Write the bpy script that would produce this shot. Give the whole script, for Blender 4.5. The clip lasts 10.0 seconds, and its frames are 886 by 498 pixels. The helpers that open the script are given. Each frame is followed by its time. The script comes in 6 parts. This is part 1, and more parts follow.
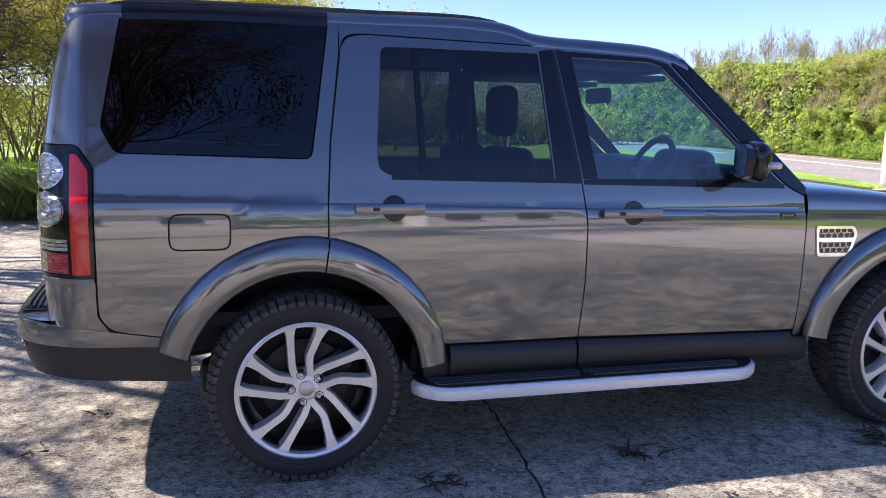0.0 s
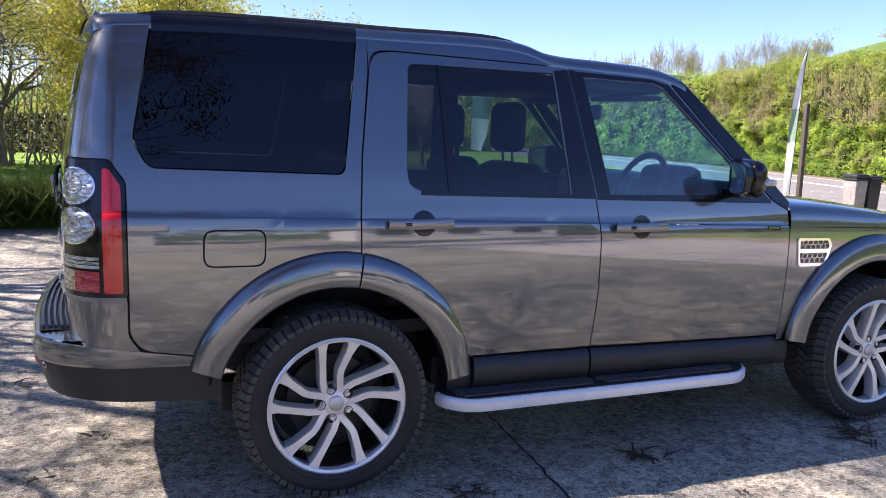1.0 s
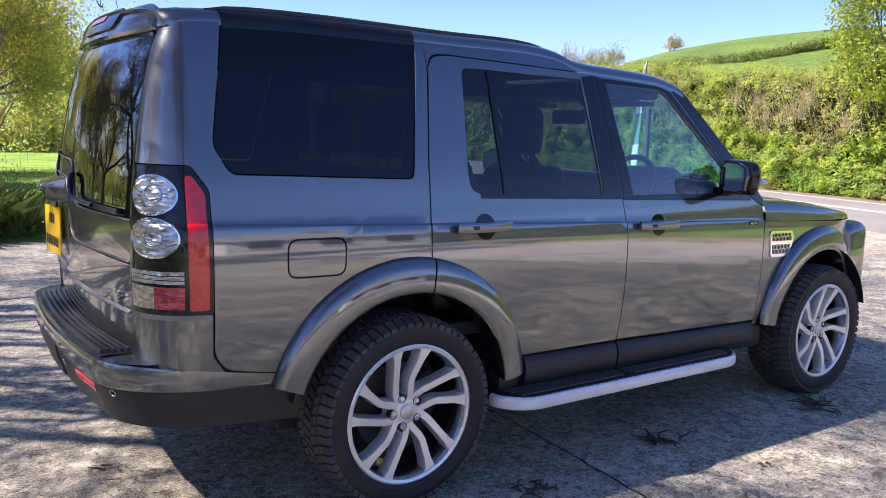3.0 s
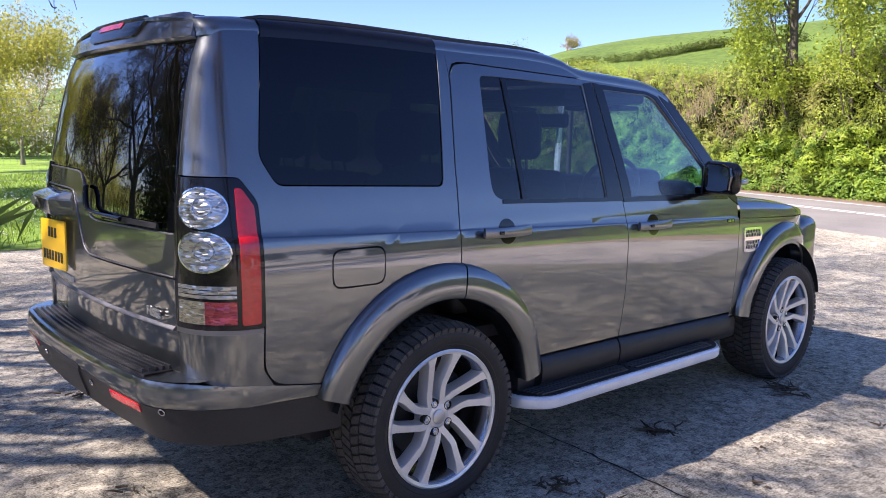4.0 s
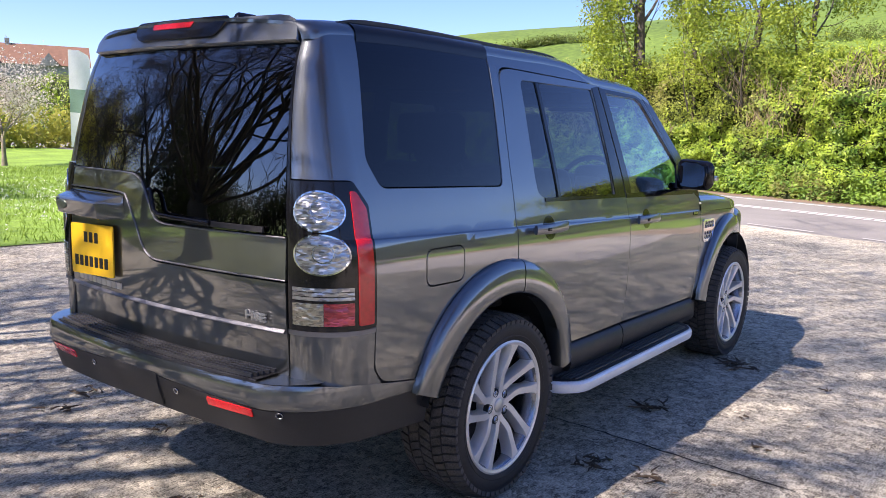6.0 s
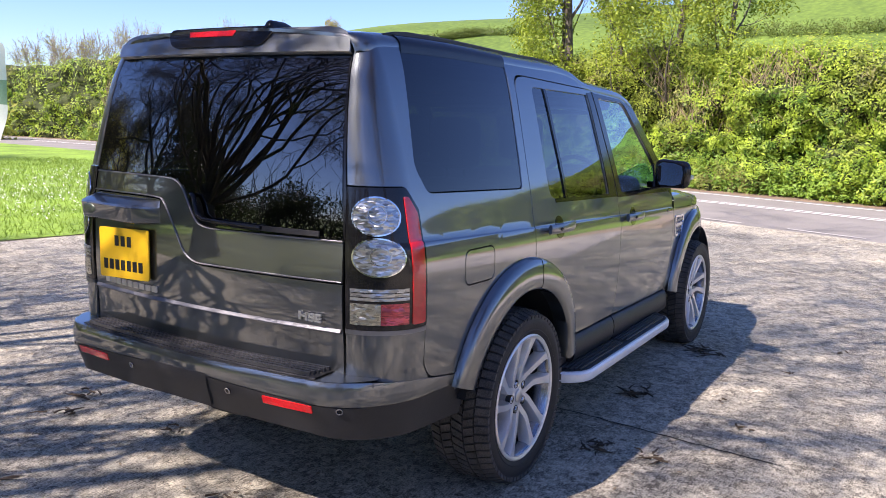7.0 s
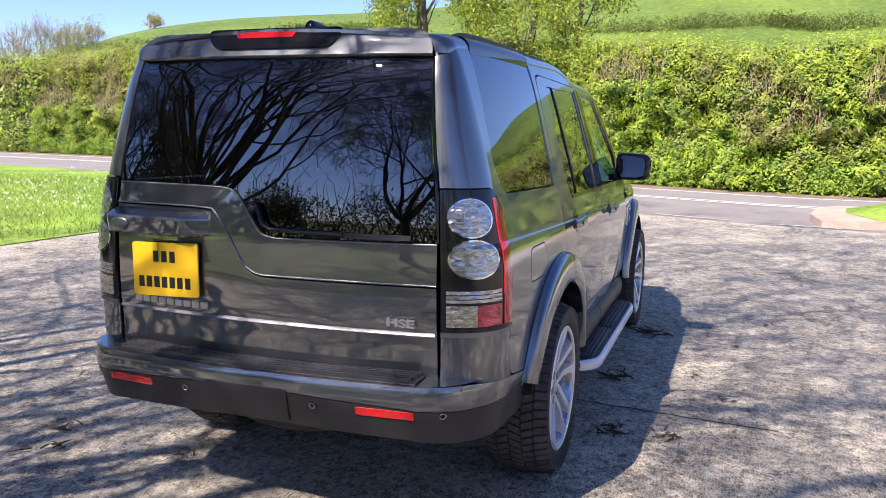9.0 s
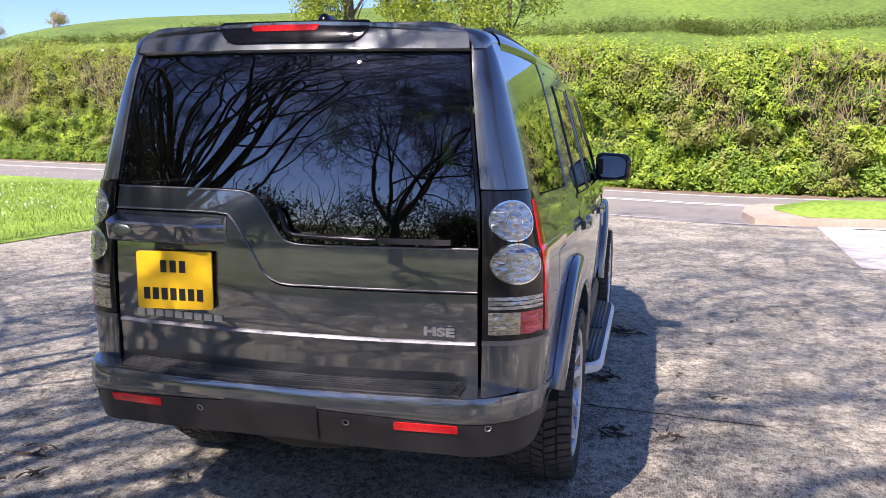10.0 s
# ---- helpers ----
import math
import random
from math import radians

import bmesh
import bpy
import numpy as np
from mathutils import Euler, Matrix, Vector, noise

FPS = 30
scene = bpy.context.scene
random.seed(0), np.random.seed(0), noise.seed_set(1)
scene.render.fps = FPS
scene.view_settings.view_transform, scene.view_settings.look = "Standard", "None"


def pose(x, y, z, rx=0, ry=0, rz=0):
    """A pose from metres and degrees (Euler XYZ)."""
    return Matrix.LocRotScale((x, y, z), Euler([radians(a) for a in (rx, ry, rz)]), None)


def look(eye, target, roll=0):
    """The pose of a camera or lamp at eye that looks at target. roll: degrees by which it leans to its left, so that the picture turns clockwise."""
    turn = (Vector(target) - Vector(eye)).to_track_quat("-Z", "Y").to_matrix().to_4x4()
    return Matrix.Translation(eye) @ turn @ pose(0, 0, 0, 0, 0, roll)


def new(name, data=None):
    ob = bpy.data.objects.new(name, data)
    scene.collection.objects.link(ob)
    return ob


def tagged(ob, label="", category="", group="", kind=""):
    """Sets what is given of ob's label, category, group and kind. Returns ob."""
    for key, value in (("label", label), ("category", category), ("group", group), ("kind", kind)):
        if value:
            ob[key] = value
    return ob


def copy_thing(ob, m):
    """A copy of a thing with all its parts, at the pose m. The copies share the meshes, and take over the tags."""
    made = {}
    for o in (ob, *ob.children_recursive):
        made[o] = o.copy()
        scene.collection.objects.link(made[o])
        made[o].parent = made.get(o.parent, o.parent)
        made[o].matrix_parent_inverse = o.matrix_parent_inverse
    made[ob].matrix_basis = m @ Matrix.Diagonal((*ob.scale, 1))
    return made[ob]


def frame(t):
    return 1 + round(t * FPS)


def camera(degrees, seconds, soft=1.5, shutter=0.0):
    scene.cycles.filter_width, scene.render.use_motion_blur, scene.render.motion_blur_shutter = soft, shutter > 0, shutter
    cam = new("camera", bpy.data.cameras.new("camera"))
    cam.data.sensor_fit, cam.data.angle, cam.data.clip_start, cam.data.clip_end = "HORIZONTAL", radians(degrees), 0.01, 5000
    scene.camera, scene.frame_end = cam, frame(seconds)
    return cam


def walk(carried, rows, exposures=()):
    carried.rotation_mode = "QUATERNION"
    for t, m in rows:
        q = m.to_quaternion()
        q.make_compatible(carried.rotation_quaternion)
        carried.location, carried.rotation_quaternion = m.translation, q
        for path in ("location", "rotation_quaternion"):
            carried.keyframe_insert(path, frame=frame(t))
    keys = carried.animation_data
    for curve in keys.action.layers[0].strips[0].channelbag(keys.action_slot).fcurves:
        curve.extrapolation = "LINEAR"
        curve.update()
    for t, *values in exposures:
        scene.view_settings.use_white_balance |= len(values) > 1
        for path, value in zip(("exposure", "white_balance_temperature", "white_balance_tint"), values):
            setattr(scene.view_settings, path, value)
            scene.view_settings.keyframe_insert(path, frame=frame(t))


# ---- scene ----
cam = camera(57.5, 10.0, soft=0.6)
PATH = [
    (0, (-0.258, -4.014, 1.449), (0.238, -2.103, 1.13), 0.9),
    (0.5, (-0.492, -3.923, 1.468), (0.123, -2.046, 1.155), 1.3),
    (1, (-0.768, -3.907, 1.484), (-0.035, -2.071, 1.183), 1.7),
    (1.5, (-0.976, -3.843, 1.485), (-0.142, -2.049, 1.189), 1.9),
    (2, (-1.175, -3.674, 1.467), (-0.232, -1.933, 1.179), 1.3),
    (2.5, (-1.406, -3.565, 1.458), (-0.381, -1.872, 1.172), 1.7),
    (3.8, (-1.977, -3.241, 1.476), (-0.684, -1.74, 1.198), 1.2),
    (4, (-2.047, -3.187, 1.482), (-0.73, -1.708, 1.203), 1.2),
    (4.5, (-2.253, -3.093, 1.485), (-0.865, -1.681, 1.208), 1.5),
    (5, (-2.482, -3.025, 1.513), (-1.045, -1.664, 1.227), 1.5),
    (5.5, (-2.597, -2.877, 1.503), (-1.108, -1.572, 1.218), 1.5),
    (5.7, (-2.638, -2.774, 1.491), (-1.112, -1.512, 1.205), 1.4),
    (6.8, (-3.063, -2.417, 1.548), (-1.388, -1.367, 1.248), 1.9),
    (7, (-3.111, -2.368, 1.548), (-1.423, -1.34, 1.244), 1.7),
    (7.5, (-3.174, -2.163, 1.519), (-1.427, -1.238, 1.217), 0.9),
    (8, (-3.269, -1.962, 1.531), (-1.477, -1.127, 1.225), 0.6),
    (8.5, (-3.425, -1.768, 1.547), (-1.591, -1.032, 1.243), 0.5),
    (9, (-3.496, -1.603, 1.55), (-1.638, -0.93, 1.244), 0.6),
    (9.5, (-3.469, -1.381, 1.537), (-1.577, -0.807, 1.235), 0.4),
    (10, (-3.491, -1.186, 1.536), (-1.574, -0.702, 1.236), 0.5),
]
walk(cam, [(t, look(eye, target, roll)) for t, eye, target, roll in PATH], [(0.0, 1.21, 6350, 26), (5.0, 1.12, 6350, 26), (10.0, 1.04, 6350, 26)])
# ---- world and light ----
SUN_DIR = Vector((0.88, -0.33, -1.0)).normalized()
world = bpy.data.worlds.new("sky")
scene.world = world
world.use_nodes = True
wt = world.node_tree
sky = wt.nodes.new("ShaderNodeTexSky")
sky.sky_type = "NISHITA"
sky.sun_disc = False
sky.sun_elevation = math.asin(-SUN_DIR.z)
sky.sun_rotation = math.atan2(-SUN_DIR.x, -SUN_DIR.y)
sky.air_density, sky.dust_density, sky.ozone_density = 0.9, 0.25, 5.5
bg = wt.nodes["Background"]
bg.inputs["Strength"].default_value = 0.110
deep = wt.nodes.new("ShaderNodeHueSaturation")
deep.inputs["Hue"].default_value, deep.inputs["Saturation"].default_value = 0.509, 1.10
wt.links.new(sky.outputs["Color"], deep.inputs["Color"])
wt.links.new(deep.outputs["Color"], bg.inputs["Color"])
sun_data = bpy.data.lights.new("sun", "SUN")
sun_data.energy, sun_data.angle, sun_data.color = 5.6, radians(0.55), (1.0, 0.93, 0.82)
sun = new("sun", sun_data)
sun.matrix_world = look((-30, 12, 40), Vector((-30, 12, 40)) + SUN_DIR)


# ---- materials ----
def material(name, base, rough=0.6, metal=0.0, var=0.25, scale=8.0, fine=60.0, bump=0.0, bump_scale=40.0, coat=0.0, tint=None, spec=0.5, per_piece=0.0):
    """A surface with variation at a coarse and a fine scale, in metres."""
    m = bpy.data.materials.new(name)
    m.use_nodes = True
    nt = m.node_tree
    n, ln = nt.nodes, nt.links
    p = n["Principled BSDF"]
    geo = n.new("ShaderNodeNewGeometry")
    n1 = n.new("ShaderNodeTexNoise")
    n1.inputs["Scale"].default_value, n1.inputs["Detail"].default_value = scale, 4
    n2 = n.new("ShaderNodeTexNoise")
    n2.inputs["Scale"].default_value, n2.inputs["Detail"].default_value = fine, 3
    ln.new(geo.outputs["Position"], n1.inputs["Vector"])
    ln.new(geo.outputs["Position"], n2.inputs["Vector"])
    add = n.new("ShaderNodeMath")
    add.operation = "ADD"
    ln.new(n1.outputs["Fac"], add.inputs[0])
    ln.new(n2.outputs["Fac"], add.inputs[1])
    last = add
    if per_piece:
        info = n.new("ShaderNodeNewGeometry")
        mul = n.new("ShaderNodeMath")
        mul.operation = "MULTIPLY_ADD"
        mul.inputs[1].default_value = per_piece
        ln.new(info.outputs["Random Per Island"], mul.inputs[0])
        ln.new(add.outputs[0], mul.inputs[2])
        last = mul
    ramp = n.new("ShaderNodeMapRange")
    ramp.inputs["From Min"].default_value = 0.65
    ramp.inputs["From Max"].default_value = 1.35 + per_piece
    ln.new(last.outputs[0], ramp.inputs["Value"])
    mix = n.new("ShaderNodeMix")
    mix.data_type = "RGBA"
    other = tint or base
    mix.inputs["A"].default_value = (*[c * (1 - var) for c in base], 1)
    mix.inputs["B"].default_value = (*[min(1, c * (1 + var)) for c in other], 1)
    ln.new(ramp.outputs[0], mix.inputs["Factor"])
    ln.new(mix.outputs["Result"], p.inputs["Base Color"])
    p.inputs["Roughness"].default_value = rough
    p.inputs["Metallic"].default_value = metal
    p.inputs["Specular IOR Level"].default_value = spec
    if coat:
        p.inputs["Coat Weight"].default_value = coat
        p.inputs["Coat Roughness"].default_value = 0.035
    if bump:
        b = n.new("ShaderNodeBump")
        b.inputs["Strength"].default_value = 0.6
        b.inputs["Distance"].default_value = bump
        n3 = n.new("ShaderNodeTexNoise")
        n3.inputs["Scale"].default_value, n3.inputs["Detail"].default_value = bump_scale, 5
        ln.new(geo.outputs["Position"], n3.inputs["Vector"])
        ln.new(n3.outputs["Fac"], b.inputs["Height"])
        ln.new(b.outputs["Normal"], p.inputs["Normal"])
    return m


def leafy(name, dark, light, trans=0.35, rough=0.5, patch=None, single=0.55, clump=0.9):
    """Thin leaves: colour differs from leaf to leaf, and some light passes through."""
    m = bpy.data.materials.new(name)
    m.use_nodes = True
    nt = m.node_tree
    n, ln = nt.nodes, nt.links
    p = n["Principled BSDF"]
    geo = n.new("ShaderNodeNewGeometry")
    big = n.new("ShaderNodeTexNoise")
    big.inputs["Scale"].default_value = clump
    big.inputs["Detail"].default_value = 4
    ln.new(geo.outputs["Position"], big.inputs["Vector"])
    s = n.new("ShaderNodeMath")
    s.operation = "MULTIPLY_ADD"
    s.inputs[1].default_value = single
    ln.new(geo.outputs["Random Per Island"], s.inputs[0])
    ln.new(big.outputs["Fac"], s.inputs[2])
    ramp = n.new("ShaderNodeMapRange")
    ramp.inputs["From Min"].default_value, ramp.inputs["From Max"].default_value = 0.4, 0.6 + single
    ln.new(s.outputs[0], ramp.inputs["Value"])
    mix = n.new("ShaderNodeMix")
    mix.data_type = "RGBA"
    mix.inputs["A"].default_value, mix.inputs["B"].default_value = (*dark, 1), (*light, 1)
    ln.new(ramp.outputs[0], mix.inputs["Factor"])
    if patch:
        pn = n.new("ShaderNodeTexNoise")
        pn.inputs["Scale"].default_value, pn.inputs["Detail"].default_value = 0.55, 6
        ln.new(geo.outputs["Position"], pn.inputs["Vector"])
        pr = n.new("ShaderNodeMapRange")
        pr.inputs["From Min"].default_value, pr.inputs["From Max"].default_value, pr.inputs["To Max"].default_value = 0.53, 0.66, 0.75
        ln.new(pn.outputs["Fac"], pr.inputs["Value"])
        pm = n.new("ShaderNodeMix")
        pm.data_type = "RGBA"
        pm.inputs["B"].default_value = (*patch, 1)
        ln.new(pr.outputs[0], pm.inputs["Factor"])
        ln.new(mix.outputs["Result"], pm.inputs["A"])
        mix = pm
    ln.new(mix.outputs["Result"], p.inputs["Base Color"])
    p.inputs["Roughness"].default_value = rough
    tr = n.new("ShaderNodeBsdfTranslucent")
    ln.new(mix.outputs["Result"], tr.inputs["Color"])
    ms = n.new("ShaderNodeMixShader")
    ms.inputs["Fac"].default_value = trans
    ln.new(p.outputs["BSDF"], ms.inputs[1])
    ln.new(tr.outputs["BSDF"], ms.inputs[2])
    ln.new(ms.outputs["Shader"], n["Material Output"].inputs["Surface"])
    return m


def pane(name, tint, base=0.08, rough=0.0):
    """Window glass: a tinted clear sheet whose gloss rises towards grazing views."""
    m = bpy.data.materials.new(name)
    m.use_nodes = True
    nt = m.node_tree
    n, ln = nt.nodes, nt.links
    n.remove(n["Principled BSDF"])
    t = n.new("ShaderNodeBsdfTransparent")
    t.inputs["Color"].default_value = (*tint, 1)
    g = n.new("ShaderNodeBsdfGlossy")
    g.inputs["Roughness"].default_value = rough
    g.inputs["Color"].default_value = (1, 1, 1, 1)
    lw = n.new("ShaderNodeLayerWeight")
    lw.inputs["Blend"].default_value = 0.5
    pw = n.new("ShaderNodeMath")
    pw.operation = "POWER"
    pw.inputs[1].default_value = 3.7
    ln.new(lw.outputs["Facing"], pw.inputs[0])
    mr = n.new("ShaderNodeMapRange")
    mr.inputs["To Min"].default_value = base
    ln.new(pw.outputs[0], mr.inputs["Value"])
    ms = n.new("ShaderNodeMixShader")
    ln.new(mr.outputs[0], ms.inputs["Fac"])
    ln.new(t.outputs[0], ms.inputs[1])
    ln.new(g.outputs[0], ms.inputs[2])
    ln.new(ms.outputs[0], n["Material Output"].inputs["Surface"])
    return m


def facets(name="lamp_lens", tone=(1.0, 1.0, 0.96), scale=120):
    """Clear lamp glass over a bright faceted reflector."""
    m = bpy.data.materials.new(name)
    m.use_nodes = True
    nt = m.node_tree
    n, ln = nt.nodes, nt.links
    p = n["Principled BSDF"]
    geo = n.new("ShaderNodeNewGeometry")
    v = n.new("ShaderNodeTexVoronoi")
    v.inputs["Scale"].default_value = scale
    mp = n.new("ShaderNodeMapping")
    mp.inputs["Scale"].default_value = (0.45, 0.45, 1.5)
    ln.new(geo.outputs["Position"], mp.inputs["Vector"])
    ln.new(mp.outputs["Vector"], v.inputs["Vector"])
    mr = n.new("ShaderNodeMapRange")
    mr.inputs["From Max"].default_value = 0.9
    mr.inputs["To Min"].default_value, mr.inputs["To Max"].default_value = 0.2, 0.75
    ln.new(v.outputs["Color"], mr.inputs["Value"])
    cmb = n.new("ShaderNodeCombineColor")
    for k, c in zip(("Red", "Green", "Blue"), tone):
        mu = n.new("ShaderNodeMath")
        mu.operation = "MULTIPLY"
        mu.inputs[1].default_value = c
        ln.new(mr.outputs[0], mu.inputs[0])
        ln.new(mu.outputs[0], cmb.inputs[k])
    ln.new(cmb.outputs[0], p.inputs["Base Color"])
    p.inputs["Metallic"].default_value, p.inputs["Roughness"].default_value, p.inputs["Coat Weight"].default_value = 1.0, 0.28, 1.0
    off = n.new("ShaderNodeVectorMath")
    off.operation = "SUBTRACT"
    off.inputs[1].default_value = (0.5, 0.5, 0.5)
    ln.new(v.outputs["Color"], off.inputs[0])
    lean = n.new("ShaderNodeVectorMath")
    lean.operation = "MULTIPLY_ADD"
    lean.inputs[1].default_value = (0.55, 0.55, 0.55)
    ln.new(off.outputs[0], lean.inputs[0])
    ln.new(geo.outputs["Normal"], lean.inputs[2])
    unit = n.new("ShaderNodeVectorMath")
    unit.operation = "NORMALIZE"
    ln.new(lean.outputs[0], unit.inputs[0])
    ln.new(unit.outputs[0], p.inputs["Normal"])
    return m


def concrete():
    """Old brushed concrete: stains, aggregate grit, dark pits and faint brush lines."""
    m = bpy.data.materials.new("concrete")
    m.use_nodes = True
    nt = m.node_tree
    n, ln = nt.nodes, nt.links
    p = n["Principled BSDF"]
    geo = n.new("ShaderNodeNewGeometry")

    def noise_tex(scale, detail, vec=None, rough=0.6):
        t = n.new("ShaderNodeTexNoise")
        t.inputs["Scale"].default_value, t.inputs["Detail"].default_value, t.inputs["Roughness"].default_value = scale, detail, rough
        ln.new(vec or geo.outputs["Position"], t.inputs["Vector"])
        return t.outputs["Fac"]

    def math_node(op, a, b):
        t = n.new("ShaderNodeMath")
        t.operation = op
        for i, v in enumerate((a, b)):
            if isinstance(v, (int, float)):
                t.inputs[i].default_value = v
            else:
                ln.new(v, t.inputs[i])
        return t.outputs[0]

    def ranged(v, a, b, c, d):
        t = n.new("ShaderNodeMapRange")
        for key, val in (("From Min", a), ("From Max", b), ("To Min", c), ("To Max", d)):
            t.inputs[key].default_value = val
        ln.new(v, t.inputs["Value"])
        return t.outputs[0]

    mp = n.new("ShaderNodeMapping")
    mp.inputs["Scale"].default_value = (1.0, 9.0, 1.0)
    mp.inputs["Rotation"].default_value = (0, 0, 0.12)
    ln.new(geo.outputs["Position"], mp.inputs["Vector"])
    brush = noise_tex(16, 4, mp.outputs["Vector"], 0.7)
    grit = noise_tex(95, 5, rough=0.8)
    mid = noise_tex(10, 6, rough=0.74)
    stain = noise_tex(1.1, 5, rough=0.6)
    pits = n.new("ShaderNodeTexVoronoi")
    pits.inputs["Scale"].default_value = 62
    ln.new(geo.outputs["Position"], pits.inputs["Vector"])
    pit = ranged(pits.outputs["Distance"], 0.05, 0.3, 0.35, 1.0)
    crumbs = n.new("ShaderNodeTexVoronoi")
    crumbs.inputs["Scale"].default_value = 40
    ln.new(geo.outputs["Position"], crumbs.inputs["Vector"])
    crumb = ranged(crumbs.outputs["Color"], 0.1, 0.9, -0.34, 0.34)
    tone = math_node("ADD", math_node("ADD", crumb, ranged(stain, 0.3, 0.7, -0.22, 0.22)), math_node("ADD", math_node("ADD", ranged(grit, 0.3, 0.7, -0.75, 0.75), ranged(mid, 0.3, 0.7, -0.32, 0.32)), ranged(brush, 0.3, 0.7, -0.34, 0.34)))
    fac = ranged(tone, -0.6, 0.62, 0, 1)
    mix = n.new("ShaderNodeMix")
    mix.data_type = "RGBA"
    mix.inputs["A"].default_value, mix.inputs["B"].default_value = (0.090, 0.077, 0.055, 1), (0.70, 0.648, 0.495, 1)
    ln.new(fac, mix.inputs["Factor"])
    dark = n.new("ShaderNodeMix")
    dark.data_type, dark.blend_type = "RGBA", "MULTIPLY"
    dark.inputs["Factor"].default_value = 1.0
    ln.new(mix.outputs["Result"], dark.inputs["A"])
    ln.new(pit, dark.inputs["B"])
    ln.new(dark.outputs["Result"], p.inputs["Base Color"])
    p.inputs["Roughness"].default_value = 0.85
    b = n.new("ShaderNodeBump")
    b.inputs["Strength"].default_value, b.inputs["Distance"].default_value = 0.8, 0.006
    ln.new(math_node("ADD", math_node("ADD", grit, pit), math_node("MULTIPLY", brush, 0.8)), b.inputs["Height"])
    ln.new(b.outputs["Normal"], p.inputs["Normal"])
    return m


PAINT = material("grey_metallic_paint", (0.099, 0.108, 0.109), 0.44, 1.0, 0.08, 3.0, 900.0, coat=1.0)
PAINT.node_tree.nodes["Principled BSDF"].inputs["Coat IOR"].default_value = 2.25
GLOSS_BLACK = material("gloss_black", (0.006, 0.006, 0.007), 0.1, 0.0, 0.2, 5, 80)
PLASTIC = material("black_plastic", (0.021, 0.021, 0.022), 0.48, 0.0, 0.25, 6, 200, 0.0004, 600)
# black plastic of the ribs, lightened so that their sheen is in the colour
RIB = material("sheen_black_plastic", (0.045, 0.045, 0.047), 0.33, 0.0, 0.2, 8, 200)
RUBBER = material("tyre_rubber", (0.008, 0.008, 0.009), 0.6, 0.0, 0.35, 9, 150, 0.0006, 300, tint=(0.016, 0.015, 0.015))
ALLOY = material("silver_alloy", (0.82, 0.80, 0.77), 0.36, 0.6, 0.08, 12, 200, coat=0.4)
BARREL = material("rim_barrel", (0.36, 0.36, 0.37), 0.24, 1.0, 0.08, 12, 200)
HANDLE = material("handle_paint", (0.23, 0.23, 0.235), 0.3, 1.0, 0.06, 12, 200, coat=0.5)
DARK_METAL = material("dark_metal", (0.05, 0.048, 0.046), 0.55, 0.7, 0.3, 20, 150)
TREAD = material("dusty_tread", (0.045, 0.041, 0.036), 0.85, 0.0, 0.4, 14, 160, 0.0008, 400, tint=(0.08, 0.072, 0.062))
CHROME = material("chrome", (0.75, 0.75, 0.76), 0.08, 1.0, 0.05, 10, 100)
SATIN = material("satin_steel", (0.5, 0.5, 0.5), 0.25, 1.0, 0.06, 20, 200)
STEP_WHITE = material("polished_aluminium", (0.9, 0.9, 0.9), 0.3, 0.25, 0.05, 12, 100)
RED_LENS = material("red_lens", (0.66, 0.010, 0.012), 0.15, 0.0, 0.2, 60, 300, 0.001, 140, coat=1.0, spec=0.4)
DARK_RED = material("dark_red_lens", (0.42, 0.008, 0.01), 0.12, 0.0, 0.4, 90, 300, 0.001, 140, coat=0.5)
OVAL = material("dull_green_badge", (0.13, 0.16, 0.13), 0.35, 0.8, 0.3, 60, 200)
AMBER = material("yellow_plate", (0.85, 0.52, 0.01), 0.35, 0.0, 0.04, 20, 200)
INK = material("black_ink", (0.01, 0.01, 0.01), 0.5, 0.0, 0.1)
TRIM = material("dark_trim", (0.012, 0.012, 0.013), 0.7, 0.0, 0.3, 12, 90)
LEATHER = material("dark_leather", (0.03, 0.029, 0.028), 0.5, 0.0, 0.2, 10, 150)
DASH = material("dark_dashboard", (0.022, 0.022, 0.024), 0.6, 0.0, 0.2, 10, 150)
# body-coloured edges, lightened so that the sky's gleam is in the colour
LIT_EDGE = material("lit_edge", (0.23, 0.23, 0.24), 0.48, 1.0, 0.05, 20, 200)
BADGE = material("grey_badge", (0.62, 0.62, 0.62), 0.42, 1.0, 0.06, 20, 100)
GLASS_CLEAR = pane("clear_window", (0.56, 0.85, 0.95), 0.11)
GLASS_DARK = pane("privacy_window", (0.2, 0.22, 0.25), 0.05)
GLASS_QUARTER = pane("darker_window", (0.026, 0.029, 0.038), 0.038)
GLASS_FALSE = material("dark_glass", (0.010, 0.011, 0.015), 0.03, 0.0, 0.1, 5, 60, spec=0.35)
GLASS_REAR = pane("rear_window", (0.03, 0.032, 0.04), 0.12, 0.0)
LENS = facets()
LENS_WARM = facets("warm_lens", (1.0, 0.92, 0.72), 150)
LENS_PINK = facets("pink_lens", (1.0, 0.16, 0.2), 120)
CONCRETE = concrete()
ASPHALT = material("asphalt", (0.215, 0.203, 0.183), 0.9, 0.0, 0.22, 0.8, 60, 0.004, 120)
ROADPAINT = material("road_paint", (0.75, 0.73, 0.68), 0.7, 0.0, 0.15, 3, 40)
WORN_PAINT = material("worn_road_paint", (0.42, 0.4, 0.37), 0.8, 0.0, 0.35, 4, 30)
EARTH = material("bare_earth", (0.2, 0.14, 0.09), 0.95, 0.0, 0.4, 2, 30, 0.02, 20)
TURF = material("turf", (0.11, 0.21, 0.018), 0.9, 0.0, 0.4, 0.7, 12, 0.03, 25, tint=(0.2, 0.32, 0.032))
